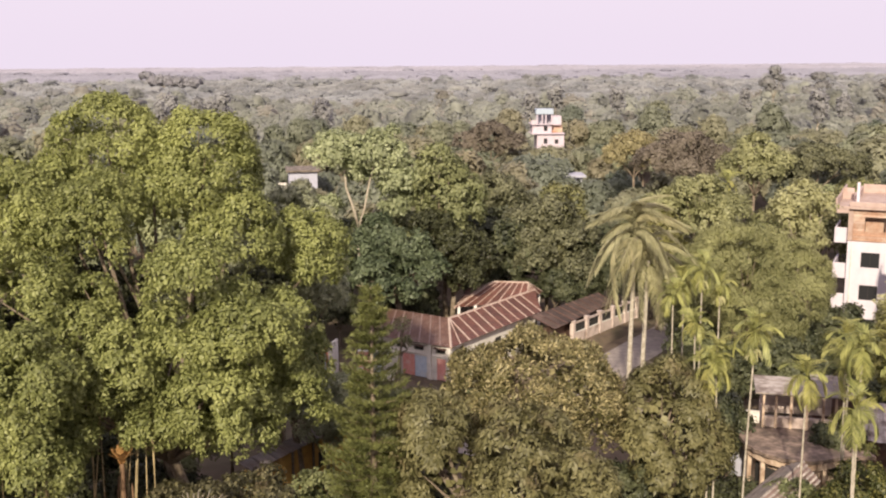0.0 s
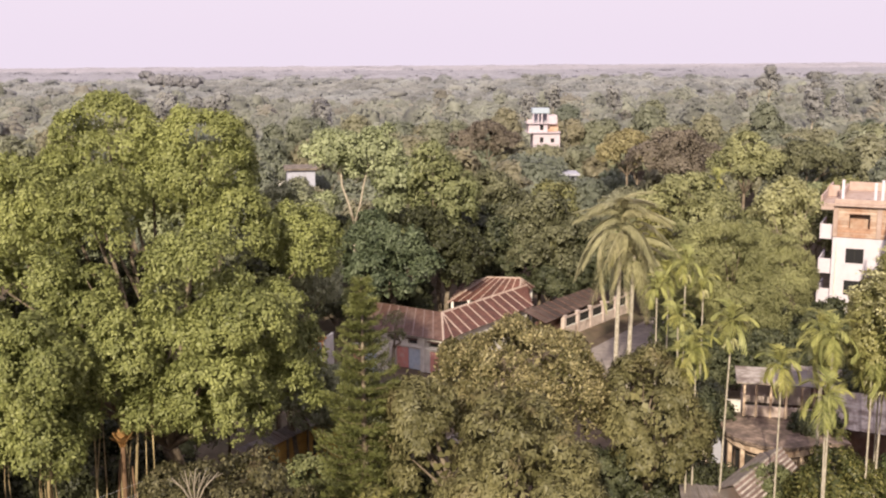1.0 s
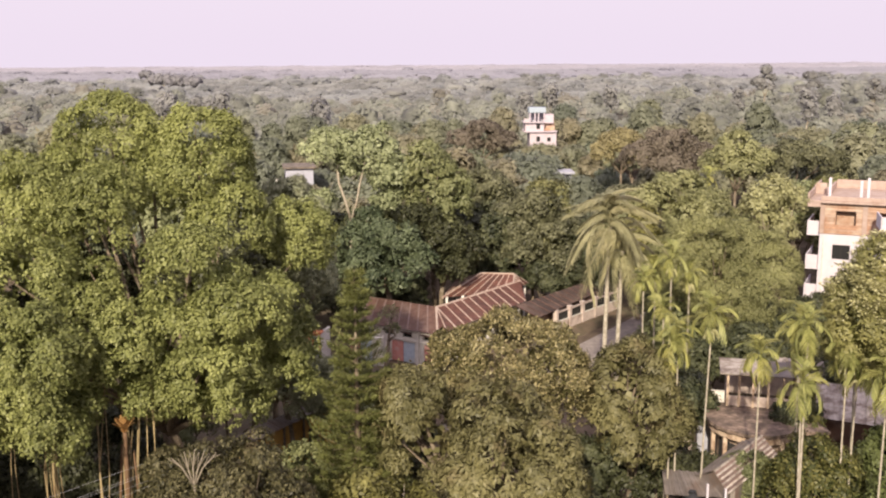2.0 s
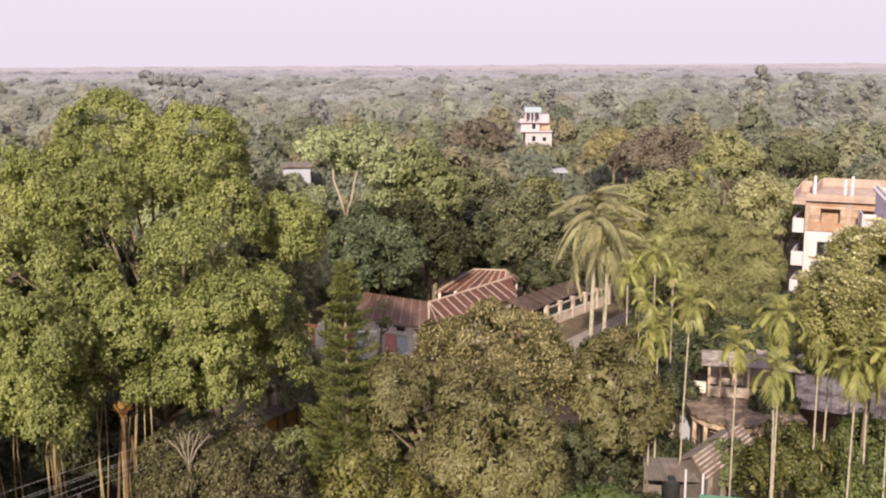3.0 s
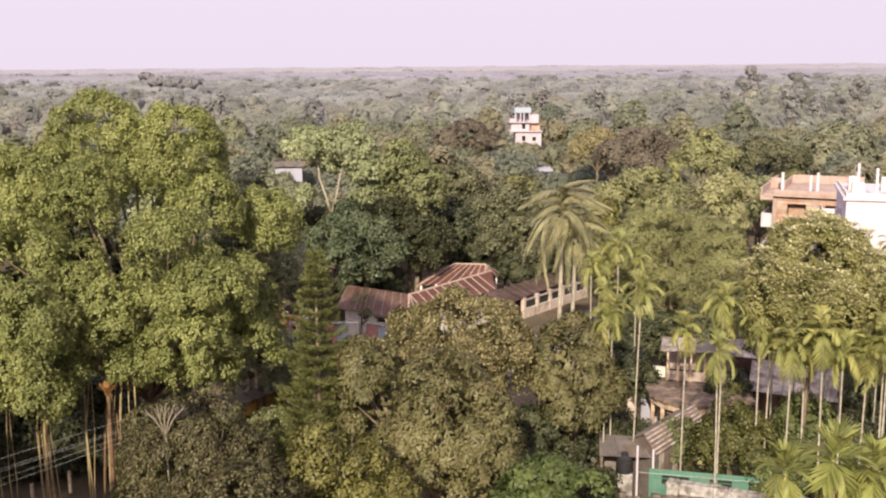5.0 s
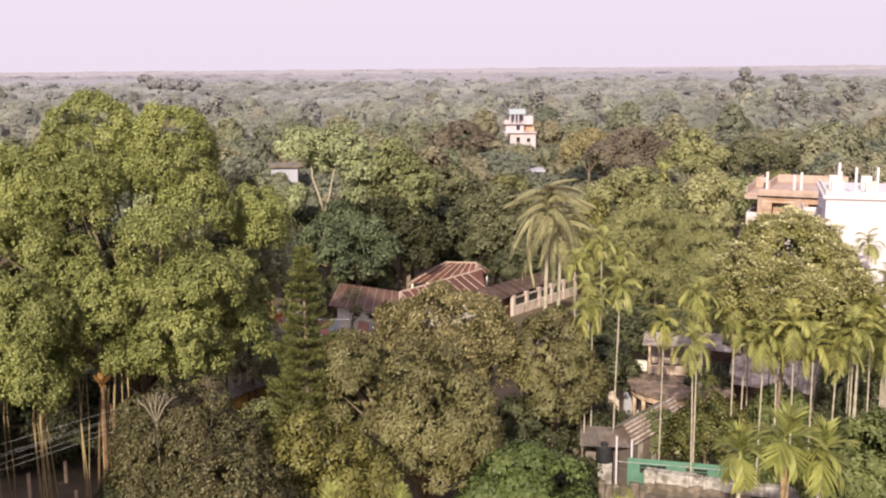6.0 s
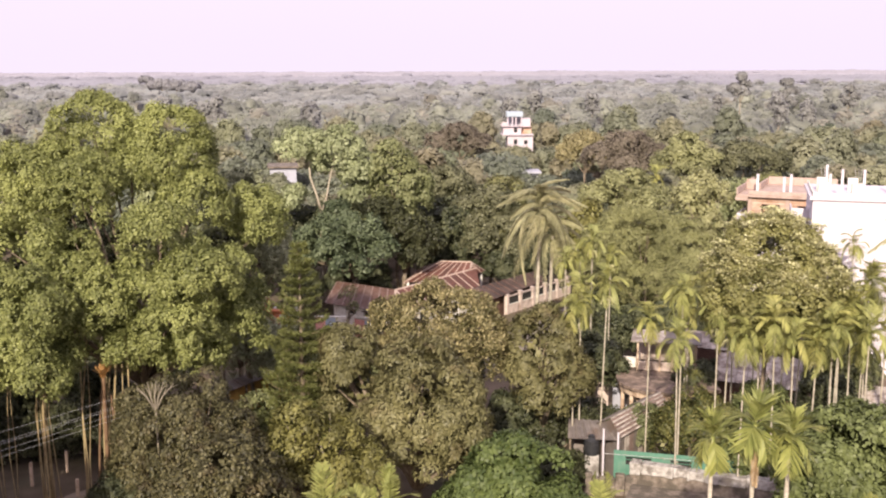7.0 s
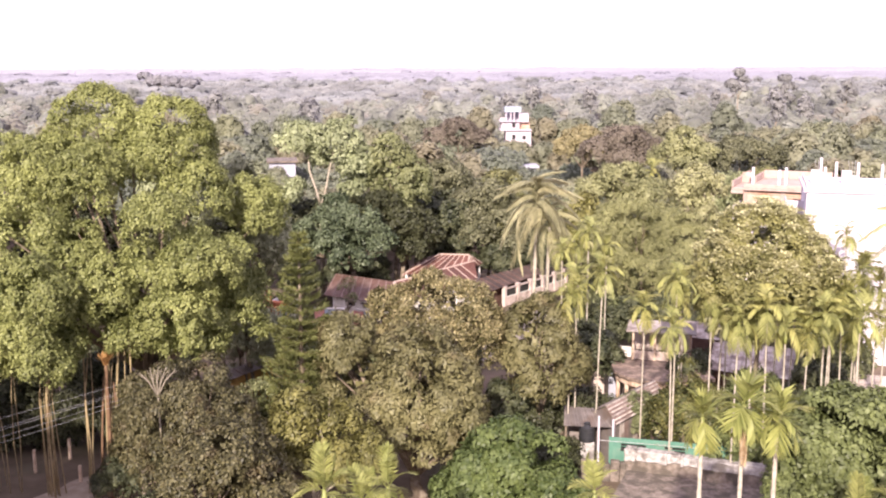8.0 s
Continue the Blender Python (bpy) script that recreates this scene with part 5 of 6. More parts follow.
# ---- mango trees in the middle ----
AT = (3.6, 43.5, GROUND)
LOBES = [(3.7, 42.2, 6.0, 3.3, 3.1, 3.6), (5.0, 41.4, 4.2, 2.4, 2.4, 2.8), (2.1, 41.4, 4.5, 2.3, 2.3, 2.7), (3.4, 40.9, 4.4, 2.4, 1.9, 2.6), (0.1, 45.2, 5.8, 2.3, 2.4, 2.5), (-0.6, 45.4, 8.0, 1.7, 1.8, 1.8), (3.6, 46.2, 6.2, 2.4, 2.6, 2.6), (5.9, 43.4, 3.0, 1.4, 1.6, 1.9)]
tree("mango_tree", AT, local(AT, LOBES), 0.4, MANGO, "broad dense mango tree with dull olive drooping leaves", 0.46, 16, 0.27, 5, jitter=0.26, slim=0.36, droop=0.45, ragged=0.09, bough=0.82, spread=0.62, spray=0.8, heart=0.8, core=1.5, group="mango trees")
AT = (11.2, 51.2, GROUND)
LOBES = [(11.3, 50.4, 6.3, 2.5, 2.5, 3.1), (10.4, 51.0, 5.8, 1.7, 1.9, 2.5), (12.5, 50.2, 5.2, 1.6, 1.7, 2.4), (10.9, 49.6, 4.4, 2.0, 1.6, 2.0)]
tree("mango_tree", AT, local(AT, LOBES), 0.34, MANGO, "tall rounded mango tree with brownish olive leaves", 0.46, 16, 0.27, 6, jitter=0.26, slim=0.36, droop=0.45, ragged=0.08, bough=0.8, spread=0.66, spray=0.8, heart=0.8, core=1.5, group="mango trees")
AT = (4.0, 51.6, GROUND)
LOBES = [(4.4, 51.6, 7.0, 3.6, 3.0, 3.9), (1.8, 52.0, 6.6, 2.2, 2.4, 3.3), (6.8, 52.0, 6.6, 2.2, 2.4, 3.2)]
tree("broadleaf_tree", AT, local(AT, LOBES), 0.3, PALE_TIP, "bushy tree with pale-tipped upright leaves", 0.40, 11, 0.24, 7, slim=0.38, droop=-0.45, ragged=0.1, bough=0.75, flat=0.3)
AT = (-4.2, 51.0, GROUND)
tree("broadleaf_tree", AT, [(0, 0, 2.6, 2.2, 2.2, 2.0), (2.4, 0.5, 2.4, 1.8, 1.8, 1.7)], 0.2, DARKLEAF, "low dark shrubby tree behind the conifer", 0.45, 9, 0.26, 8, bough=0.8)
AT = (-8.6, 62.4, GROUND)
tree("broadleaf_tree", AT, [(0, 0, 4.0, 2.6, 2.2, 2.3), (2.4, 0.6, 3.4, 2.0, 2.0, 2.2)], 0.2, LIFTEDGREEN, "grey-green tree beside the fig", 0.45, 10, 0.24, 9, bough=0.8)

AT = (-8.2, 56.6, GROUND)
tree("broadleaf_tree", AT, local(AT, [(-8.4, 56.4, 15.2, 2.0, 1.9, 2.4), (-7.2, 56.6, 12.6, 1.7, 1.7, 2.2), (-10.2, 56.8, 13.6, 1.7, 1.7, 2.2)]), 0.22, LIFTEDGREEN, "tall dusty olive tree close behind the fig", 0.42, 12, 0.22, 26, slim=0.5, bough=0.7, jitter=0.36)

AT = (-6.8, 56.4, GROUND)
tree("broadleaf_tree", AT, local(AT, [(-7.0, 56.2, 5.0, 2.0, 1.7, 2.0), (-5.0, 56.0, 4.4, 1.8, 1.6, 1.8), (-8.6, 56.4, 5.8, 1.6, 1.5, 1.8)]), 0.16, LIFTEDGREEN, "bushy green tree between fig and conifer", 0.4, 11, 0.22, 27, slim=0.45, bough=0.65, jitter=0.45, spray=1.0)
for k, (x, y, r, top) in enumerate(((-3.7, 70.4, 1.5, 1.6), (-1.5, 69.4, 1.7, 1.8), (0.8, 70.2, 1.6, 1.6))):
    tree("garden_bush", (x, y, GROUND), [(0, 0, top - GROUND - r, r, r * 0.9, r), (r * 0.7, 0.2, (top - GROUND) * 0.4, r * 0.8, r * 0.7, r * 0.7), (-r * 0.7, 0, (top - GROUND) * 0.4, r * 0.8, r * 0.7, r * 0.7)], 0.1, LEAFY, "low green bush before the tin-roofed house", 0.4, 9, 0.22, 160 + k, slim=0.45, bough=0.6, category="bush", group="bushes before the house")
AT = (-3.45, 75.0, GROUND)
tree("slender_tree", AT, [(0.1, 0, 5.6, 0.8, 0.8, 0.6), (0.3, 0, 4.4, 0.5, 0.5, 0.4)], 0.17, LEAFY, "thin grey-trunked tree with sparse leaves before the house", 0.4, 6, 0.2, 31, BARK, spread=0.5, bough=0.4, twigs=2, heart=0.2)
AT = (-6.3, 48.2, GROUND)
tree("garden_bush", AT, [(0, 0, 3.4, 1.5, 1.3, 1.9), (1.1, -0.2, 2.4, 1.2, 1.2, 1.5), (-1.1, 0.2, 2.2, 1.2, 1.2, 1.5)], 0.1, LEAFY, "leafy green bush at the foot of the conifer", 0.4, 9, 0.22, 28, bough=0.6, slim=0.45, category="bush")
AT = (-9.9, 49.4, GROUND)
tree("garden_bush", AT, [(0, 0, 3.0, 1.7, 1.5, 1.9), (1.2, -0.3, 2.0, 1.4, 1.2, 1.5), (-1.2, 0.2, 2.0, 1.4, 1.2, 1.6)], 0.1, OLIVE, "dusty olive bush at the end of the ochre shed", 0.4, 9, 0.22, 19, bough=0.6, category="bush")

AT = (-10.2, 60.2, GROUND)
tree("broadleaf_tree", AT, local(AT, [(-10.8, 60.0, 6.4, 2.2, 2.0, 3.0), (-9.5, 60.5, 10.3, 2.0, 2.0, 1.9), (-7.6, 60.6, 10.7, 1.6, 1.6, 1.4)]), 0.2, LIFTEDGREEN, "grey-green tree beyond the fig", 0.5, 11, 0.28, 25, slim=0.5, bough=0.8, jitter=0.3)

# ---- front row ----
AT = (9.2, 36.6, GROUND)
tree("broadleaf_tree", AT, local(AT, [(8.6, 36.8, 3.4, 2.4, 2.4, 2.9), (10.3, 36.4, 2.0, 1.8, 1.9, 2.1), (6.6, 36.2, 2.4, 2.0, 2.0, 2.3), (8.8, 35.2, 2.0, 2.3, 1.8, 2.2)]), 0.22, FRESH, "bushy fresh green tree with soft large leaves", 0.45, 13, 0.28, 10, slim=0.55, bough=0.8, spread=1.25, jitter=0.3)
AT = (-2.0, 36.0, GROUND)
tree("broadleaf_tree", AT, local(AT, [(-2.2, 36.0, 6.7, 1.4, 1.4, 1.5), (-0.7, 36.2, 6.5, 1.2, 1.3, 1.4), (-0.2, 36.0, 4.4, 1.6, 1.4, 1.4), (1.3, 36.0, 4.8, 1.0, 1.2, 1.4), (-2.4, 35.4, 4.2, 1.2, 1.2, 1.3)]), 0.14, YELLOWISH, "thin young tree with yellow-green leaves and pale bare branches", 0.42, 9, 0.25, 12, PALEBARK, spread=0.7, bough=0.6, twigs=4, slim=0.5)
AT = (-7.2, 35.6, GROUND)
tree("broadleaf_tree", AT, local(AT, [(-7.5, 35.8, 6.4, 2.6, 2.6, 3.3), (-9.5, 36.8, 5.4, 1.9, 2.2, 2.8), (-5.4, 35.4, 5.5, 1.8, 2.2, 2.8), (-6.6, 34.0, 3.8, 2.3, 2.0, 2.8), (-10.6, 38.6, 6.3, 1.5, 1.6, 1.8)]), 0.24, OLIVE, "small-leaved olive green tree by the wires", 0.34, 13, 0.16, 13, slim=0.5, ragged=0.12, bough=0.7, spread=0.85, spray=0.9, droop=0.6)
AT = (-4.6, 31.2, GROUND)
tree("broadleaf_tree", AT, local(AT, [(-4.8, 31.4, 6.2, 1.7, 1.6, 2.0), (-3.2, 31.8, 5.0, 1.4, 1.4, 1.8), (-6.4, 31.0, 5.2, 1.5, 1.5, 1.8)]), 0.16, OLIVE, "lower olive green tree with fine leaves", 0.36, 11, 0.18, 14, slim=0.55, bough=0.6)
bare = thing("bare_tree", (-8.72, 34.6, GROUND + 0.25), "bare pale branching tree without leaves", "tree")
rng_b = np.random.default_rng(3)
paths = [([(0, 0, 0), (0.06, 0, 5.0), (0.02, 0, 9.0)], [0.07, 0.05, 0.045])]
for k in range(5):
    q = (k + 0.5) / 5 - 0.5
    tip = Vector((2.1 * q + 0.1, rng_b.uniform(-0.3, 0.3), 10.35 - 1.6 * q * q + rng_b.uniform(-0.15, 0.2)))
    mid = Vector((0.95 * q, tip.y * 0.4, 9.0 + rng_b.uniform(0.3, 0.6)))
    paths.append(([(0.02, 0, 8.75), mid, tip], [0.045, 0.032, 0.012]))
    for g in (-1, 1):
        paths.append(([mid, mid.lerp(tip, 0.55) + Vector((0.1 * g, 0.05 * g, 0.05)), mid.lerp(tip, 0.9) + Vector((0.2 * g, 0.05, -0.02))], [0.018, 0.012, 0.005]))
v, f = tubes(paths, 5)
child("trunk", mesh_from("trunk", v, f, GREYTWIG, True), bare)
AT = (20.8, 26.6, GROUND)
tree("broadleaf_tree", AT, local(AT, [(20.9, 26.6, 7.6, 2.4, 2.3, 3.2), (23.4, 27.6, 7.4, 2.2, 2.2, 3.2), (19.2, 25.8, 5.6, 1.6, 1.8, 2.6)]), 0.22, ROUNDLEAF, "dense mid-green tree with rounded leaf clusters", 0.40, 13, 0.25, 15, slim=0.55, bough=0.7, spread=1.2, twigs=0, arms=1)

AT = (19.7, 47.2, GROUND)
tree("garden_bush", AT, local(AT, [(19.7, 47.2, 3.2, 1.5, 1.4, 2.7), (21.0, 47.0, 2.6, 1.3, 1.3, 2.3), (18.4, 47.6, 2.0, 0.9, 1.0, 1.7)]), 0.12, SPECKLED, "dense dark green bush speckled with yellow leaves", 0.4, 11, 0.2, 17, slim=0.5, bough=0.6, category="bush")
# Dark-coloured bush paints the shadow gap below the mangoes and hides the trunk.
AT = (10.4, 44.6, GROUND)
tree("undergrowth_bush", AT, local(AT, [(10.2, 45.2, 0.6, 2.0, 1.2, 1.3), (11.6, 45.4, 0.3, 1.2, 1.1, 1.1)]), 0.08, SHADELEAF, "low bush under the mango trees, shade put into its leaves", 0.4, 10, 0.22, 18, bough=0.6, category="bush")

for k, (x, y, r, top) in enumerate(((22.8, 44.6, 1.7, 3.8), (25.4, 45.0, 1.9, 3.4), (28.2, 46.4, 1.9, 3.6), (24.4, 48.6, 1.6, 5.2))):
    tree("garden_bush", (x, y, GROUND), [(0, 0, top - GROUND - r, r, r * 0.9, r), (r * 0.7, 0.2, (top - GROUND) * 0.45, r * 0.8, r * 0.7, r * 0.9), (-r * 0.7, 0, (top - GROUND) * 0.4, r * 0.8, r * 0.7, r * 0.9)], 0.1, ROUNDLEAF, "dense green bush among the palms", 0.42, 9, 0.24, 120 + k, slim=0.5, bough=0.6, category="bush", group="bushes among the palms")

# Added bushes whose dark colour stands for deep shade below the crowns.
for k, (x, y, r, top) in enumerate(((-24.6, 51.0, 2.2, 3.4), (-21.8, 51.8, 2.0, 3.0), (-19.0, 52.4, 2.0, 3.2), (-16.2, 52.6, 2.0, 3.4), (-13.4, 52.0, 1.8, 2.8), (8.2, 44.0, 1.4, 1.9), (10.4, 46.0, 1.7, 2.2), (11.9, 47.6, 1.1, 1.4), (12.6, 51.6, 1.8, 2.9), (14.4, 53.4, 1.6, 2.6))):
    tree("undergrowth_bush", (x, y, GROUND), [(0, 0, top - GROUND - r, r, r * 0.8, r), (r * 0.8, 0.2, (top - GROUND) * 0.35, r * 0.8, r * 0.7, r * 0.8), (-r * 0.8, 0, (top - GROUND) * 0.35, r * 0.8, r * 0.7, r * 0.8)], 0.08, SHADELEAF, "bush under tall trees, shade put into its dark leaves", 0.42, 9, 0.24, 140 + k, slim=0.5, bough=0.6, category="bush", group="bushes in the shade")
rubble = thing("low_wall", (13.2, 45.55, 0), "low crumbling grey wall before the green stall", "wall", turn=-6)
rng_r = np.random.default_rng(12)
x = 0.0
while x < 2.9:
    w = rng_r.uniform(0.35, 0.6)
    bm = block((x, x + w - 0.02, 0, 0.4, -0.75, 0.55 + rng_r.uniform(-0.12, 0.16)), bevel=0.05)
    bmesh.ops.subdivide_edges(bm, edges=[e for e in bm.edges if e.calc_length() > 0.25], cuts=1)
    for v in bm.verts:
        v.co += noise.noise_vector(v.co * 2.1) * 0.06
    part("wall_block", bm, CONCRETE, rubble)
    x += w

# ---- blossoming tree before the white block ----
AT = (24.0, 47.6, GROUND)
LOBES = [(24.0, 47.2, 12.6, 3.2, 3.0, 3.2), (21.9, 47.0, 11.8, 1.9, 2.1, 2.2), (26.4, 47.2, 11.6, 2.0, 2.2, 2.3), (24.2, 45.6, 10.9, 2.7, 2.1, 2.2), (27.2, 47.4, 10.2, 1.4, 1.7, 1.6), (21.4, 47.2, 10.2, 1.2, 1.5, 1.4), (24.2, 47.6, 12.2, 2.0, 1.8, 2.2)]
t, centres = tree("blossoming_tree", AT, local(AT, LOBES), 0.17, DOMELEAF, "large domed olive-green tree with pale blossom on top", 0.40, 13, 0.20, 16, slim=0.5, bough=0.7, jitter=0.3, arms=1, twigs=0, ragged=0.05, spread=1.2)
blossoms(t, centres, np.random.default_rng(4), 0.11, 0.19, BLOSSOM, 12.2)

# ---- palms ----
coconut((12.15, 66.8, GROUND), 13.0, (0.35, 0.6), 27, 0.9, 1)
coconut((13.3, 68.2, GROUND), 11.2, (0.3, 0.2), 16, 0.8, 2, "smaller coconut palm behind a taller one")
coconut((31.2, 41.8, GROUND), 14.6, (-0.3, 0.3), 22, 0.72, 3, "coconut palm with dull green fronds before the white block")
ARECAS = [
    (14.1, 22.2, 11.9, 0.70), (15.5, 22.0, 12.4, 0.84), (16.75, 22.2, 11.9, 0.74),
    (14.6, 49.2, 11.7, 1.0), (13.4, 50.0, 10.4, 0.9), (12.9, 49.4, 10.0, 0.9), (17.4, 49.0, 9.4, 0.95), (18.6, 45.6, 11.9, 1.0), (18.4, 45.2, 9.2, 1.0),
    (20.6, 52.0, 10.4, 1.0), (22.9, 50.0, 10.0, 1.0), (24.4, 50.6, 9.4, 1.0), (26.0, 50.0, 11.0, 1.05), (27.4, 51.4, 10.2, 1.0), (29.0, 50.0, 10.8, 1.05), (30.3, 48.0, 11.8, 1.05),
    (31.6, 50.6, 11.2, 1.0), (33.0, 49.0, 10.4, 1.0),
    (16.1, 64.0, 11.8, 0.95), (13.9, 62.0, 10.6, 0.85), (15.5, 66.0, 10.5, 0.9), (17.8, 66.0, 10.2, 0.9), (15.0, 60.6, 9.2, 0.85), (36.5, 66.0, 11.0, 1.0),
    (21.6, 47.0, 9.6, 1.1), (20.0, 50.4, 9.8, 1.1), (28.4, 47.2, 10.4, 1.1), (21.5, 43.3, 10.0, 1.1), (23.2, 43.0, 10.9, 1.1), (24.2, 43.0, 9.7, 1.1), (25.4, 43.2, 9.3, 1.1), (26.5, 43.4, 10.4, 1.1), (28.5, 43.6, 10.1, 1.1), 
    (29.2, 46.0, 8.6, 0.95), (31.2, 46.4, 9.0, 0.95),
    (28.6, 46.0, 10.9, 1.1), (23.0, 45.0, 9.3, 1.05), (27.4, 45.2, 10.2, 1.05), (30.2, 45.4, 11.6, 1.1), (20.9, 46.4, 10.6, 1.05),
]
for k, (x, y, top, size) in enumerate(ARECAS):
    rng = np.random.default_rng(k)
    if k == 1:
        label = "areca palm with a pale trunk and a dry tan hanging frond"
    elif k < 3:
        label = "bright sunlit areca palm with broad arching fronds"
    else:
        label = "slender areca palm with a pale ringed trunk"
    areca((x, y, GROUND), top, (rng.normal() * 0.1, rng.normal() * 0.1), 13 if k < 3 else 12, size * (1.15 if k < 3 else 1.0), k, label, dry=k == 1, yellow=k % 3 == 0 and k > 2, thick=0.1 if k < 3 else 0.055, leaves=BROAD_FRONDS if k < 3 else None)
for k, (x, y, top) in enumerate(((0.7, 20.9, 9.75), (2.9, 21.1, 9.75), (1.9, 22.2, 8.8), (10.5, 23.6, 8.5), (19.4, 21.0, 8.7), (21.2, 22.2, 8.4))):
    areca((x, y, GROUND), top, (0.1, 0.1), 10, 0.78, 60 + k, "young palm with upright yellow-green fronds", thick=0.09, rear=-14, leaves=YOUNG_FRONDS)

# ---- trees of the middle ground ----
AT = (-3.4, 91.6, GROUND)
tree("broadleaf_tree", AT, local(AT, [(-3.7, 89.4, 8.4, 2.2, 2.0, 1.9), (-5.7, 88.6, 6.5, 1.8, 1.7, 1.5), (-1.7, 89.4, 6.4, 2.0, 1.8, 1.6), (-4.2, 87.0, 5.0, 1.8, 1.7, 1.2), (-7.8, 91.0, 7.4, 2.0, 1.9, 1.8), (-9.4, 92.4, 5.4, 1.9, 1.8, 1.6), (-6.2, 92.4, 9.2, 1.8, 1.8, 1.6)]), 0.35, TEALLEAF, "dark blue-green tree overhanging the tin roof", 0.55, 11, 0.36, 20, slim=0.45, bough=0.75, jitter=0.45, spray=1.0, heart=0.6, spread=0.75)
AT = (0.6, 94.0, GROUND)
tree("broadleaf_tree", AT, local(AT, [(0.9, 91.8, 7.7, 2.1, 2.0, 2.0), (1.9, 92.0, 5.3, 1.7, 1.7, 1.5), (-1.2, 92.4, 9.3, 1.8, 1.8, 1.7), (3.4, 93.6, 6.4, 1.8, 1.6, 2.0)]), 0.3, SHADELEAF, "very dark leafy tree behind the tin roof", 0.55, 10, 0.34, 33, slim=0.5, bough=0.75, jitter=0.5, spread=0.8)
AT = (-7.9, 95.4, GROUND)
FORK = [([(0, 0, 9.9), (-0.5, 0, 11.8), (-1.1, 0, 13.6), (-1.3, 0, 16.6)], [0.15, 0.115, 0.10, 0.06]), ([(0, 0, 9.9), (0.55, 0.1, 11.6), (0.9, 0.1, 13.4), (1.5, 0.2, 15.8)], [0.13, 0.10, 0.085, 0.05])]
tree("broadleaf_tree", AT, local(AT, [(-9.9, 95.4, 16.1, 2.4, 2.2, 2.0), (-6.3, 95.6, 15.7, 2.9, 2.6, 2.4), (-3.9, 95.4, 13.6, 1.9, 2.0, 2.0), (-8.3, 96.2, 14.2, 1.6, 1.2, 1.4), (-4.6, 95.8, 11.4, 1.6, 1.6, 1.6), (-11.2, 96.0, 10.6, 1.5, 1.5, 1.4)]), 0.26, FORKLEAF, "tall pale green tree with a forked whitish trunk", 0.62, 10, 0.38, 21, PALEBARK, spread=0.9, twigs=0, bough=0.8, slim=0.55, fork=0.0, arms=0, extra=FORK, spray=0.9, jitter=0.4)
AT = (0.2, 95.6, GROUND)
tree("broadleaf_tree", AT, local(AT, [(-0.4, 95.0, 13.0, 2.4, 2.3, 3.6), (1.4, 95.4, 11.6, 2.2, 2.2, 3.4), (0.0, 95.0, 9.6, 2.6, 2.2, 2.6)]), 0.28, LEAFY, "tall leafy tree with drooping mid-green sprays", 0.62, 10, 0.36, 22, slim=0.5, droop=0.5, bough=0.9)
AT = (23.0, 75.0, GROUND)
t, centres = tree("broadleaf_tree", AT, local(AT, [(21.6, 75.0, 9.0, 3.6, 3.2, 3.6), (25.4, 75.6, 7.6, 3.2, 3.0, 3.6), (18.6, 75.6, 7.6, 2.4, 2.4, 3.0), (23.0, 73.6, 6.4, 3.2, 2.4, 3.0)]), 0.28, FEATHERY, "wide feathery yellow-green tree with very fine leaves", 0.5, 26, 0.19, 23, slim=0.25, droop=0.6, bough=0.95, jitter=0.6, spray=0.8)
AT = (29.6, 85.2, GROUND)
tree("broadleaf_tree", AT, local(AT, [(29.2, 84.4, 12.8, 2.0, 1.6, 1.9), (30.9, 84.6, 12.0, 1.4, 1.4, 1.6), (27.9, 84.4, 11.6, 1.3, 1.3, 1.7), (29.6, 84.2, 10.2, 1.6, 1.4, 1.7), (29.2, 84.2, 8.2, 1.3, 1.3, 1.3)]), 0.16, PALEYELLOW, "thin upright tree with sparse pale yellowish leaves", 0.6, 11, 0.34, 24, PALEBARK, spread=0.6, twigs=5, bough=0.6, slim=0.5)

PROTO_KINDS = [
    ("round", [(0, 0, 7.4, 3.4, 3.3, 3.0), (1.9, 0.8, 6.2, 2.5, 2.5, 2.3), (-2.0, -0.6, 6.0, 2.4, 2.4, 2.4), (0.4, -1.8, 5.4, 2.4, 2.0, 2.2)], WOODS, "rounded leafy tree among others", 0.3),
    ("tall", [(0, 0, 10.0, 2.2, 2.2, 2.8), (0.9, 0.5, 7.6, 2.2, 2.1, 2.4), (-1.0, -0.4, 6.4, 2.3, 2.2, 2.2)], WOODS, "tall narrow leafy tree", 0.1),
    ("wide", [(-2.4, 0, 6.6, 2.9, 2.7, 2.1), (2.3, 0.6, 6.9, 2.8, 2.6, 2.2), (0, -1.6, 7.3, 2.6, 2.4, 2.1), (0.2, 1.9, 6.8, 2.6, 2.3, 2.0)], WOODS, "wide spreading tree with layered crown", 0.2),
    ("light", [(0, 0, 8.6, 2.0, 2.0, 2.2), (1.6, 0.3, 7.2, 1.7, 1.7, 1.7), (-1.5, 0.4, 6.9, 1.7, 1.6, 1.8), (0.2, -0.9, 5.6, 1.8, 1.7, 1.6)], YELLOWISH, "sparse yellowish tree with light leaves", 0.5),
    ("dark", [(0, 0, 7.2, 3.2, 3.2, 3.3), (1.8, -0.8, 5.6, 2.5, 2.3, 2.4), (-1.9, 0.5, 5.8, 2.4, 2.4, 2.5)], DARKLEAF, "dense dark green tree", 0.0),
    ("pale", [(0, 0, 9.0, 2.6, 2.5, 2.5), (1.9, 0.6, 7.6, 2.1, 2.0, 2.0), (-1.9, 0.2, 7.8, 2.1, 2.0, 2.0)], PALEGREEN, "pale green tree with clustered leaves", 0.4),
]


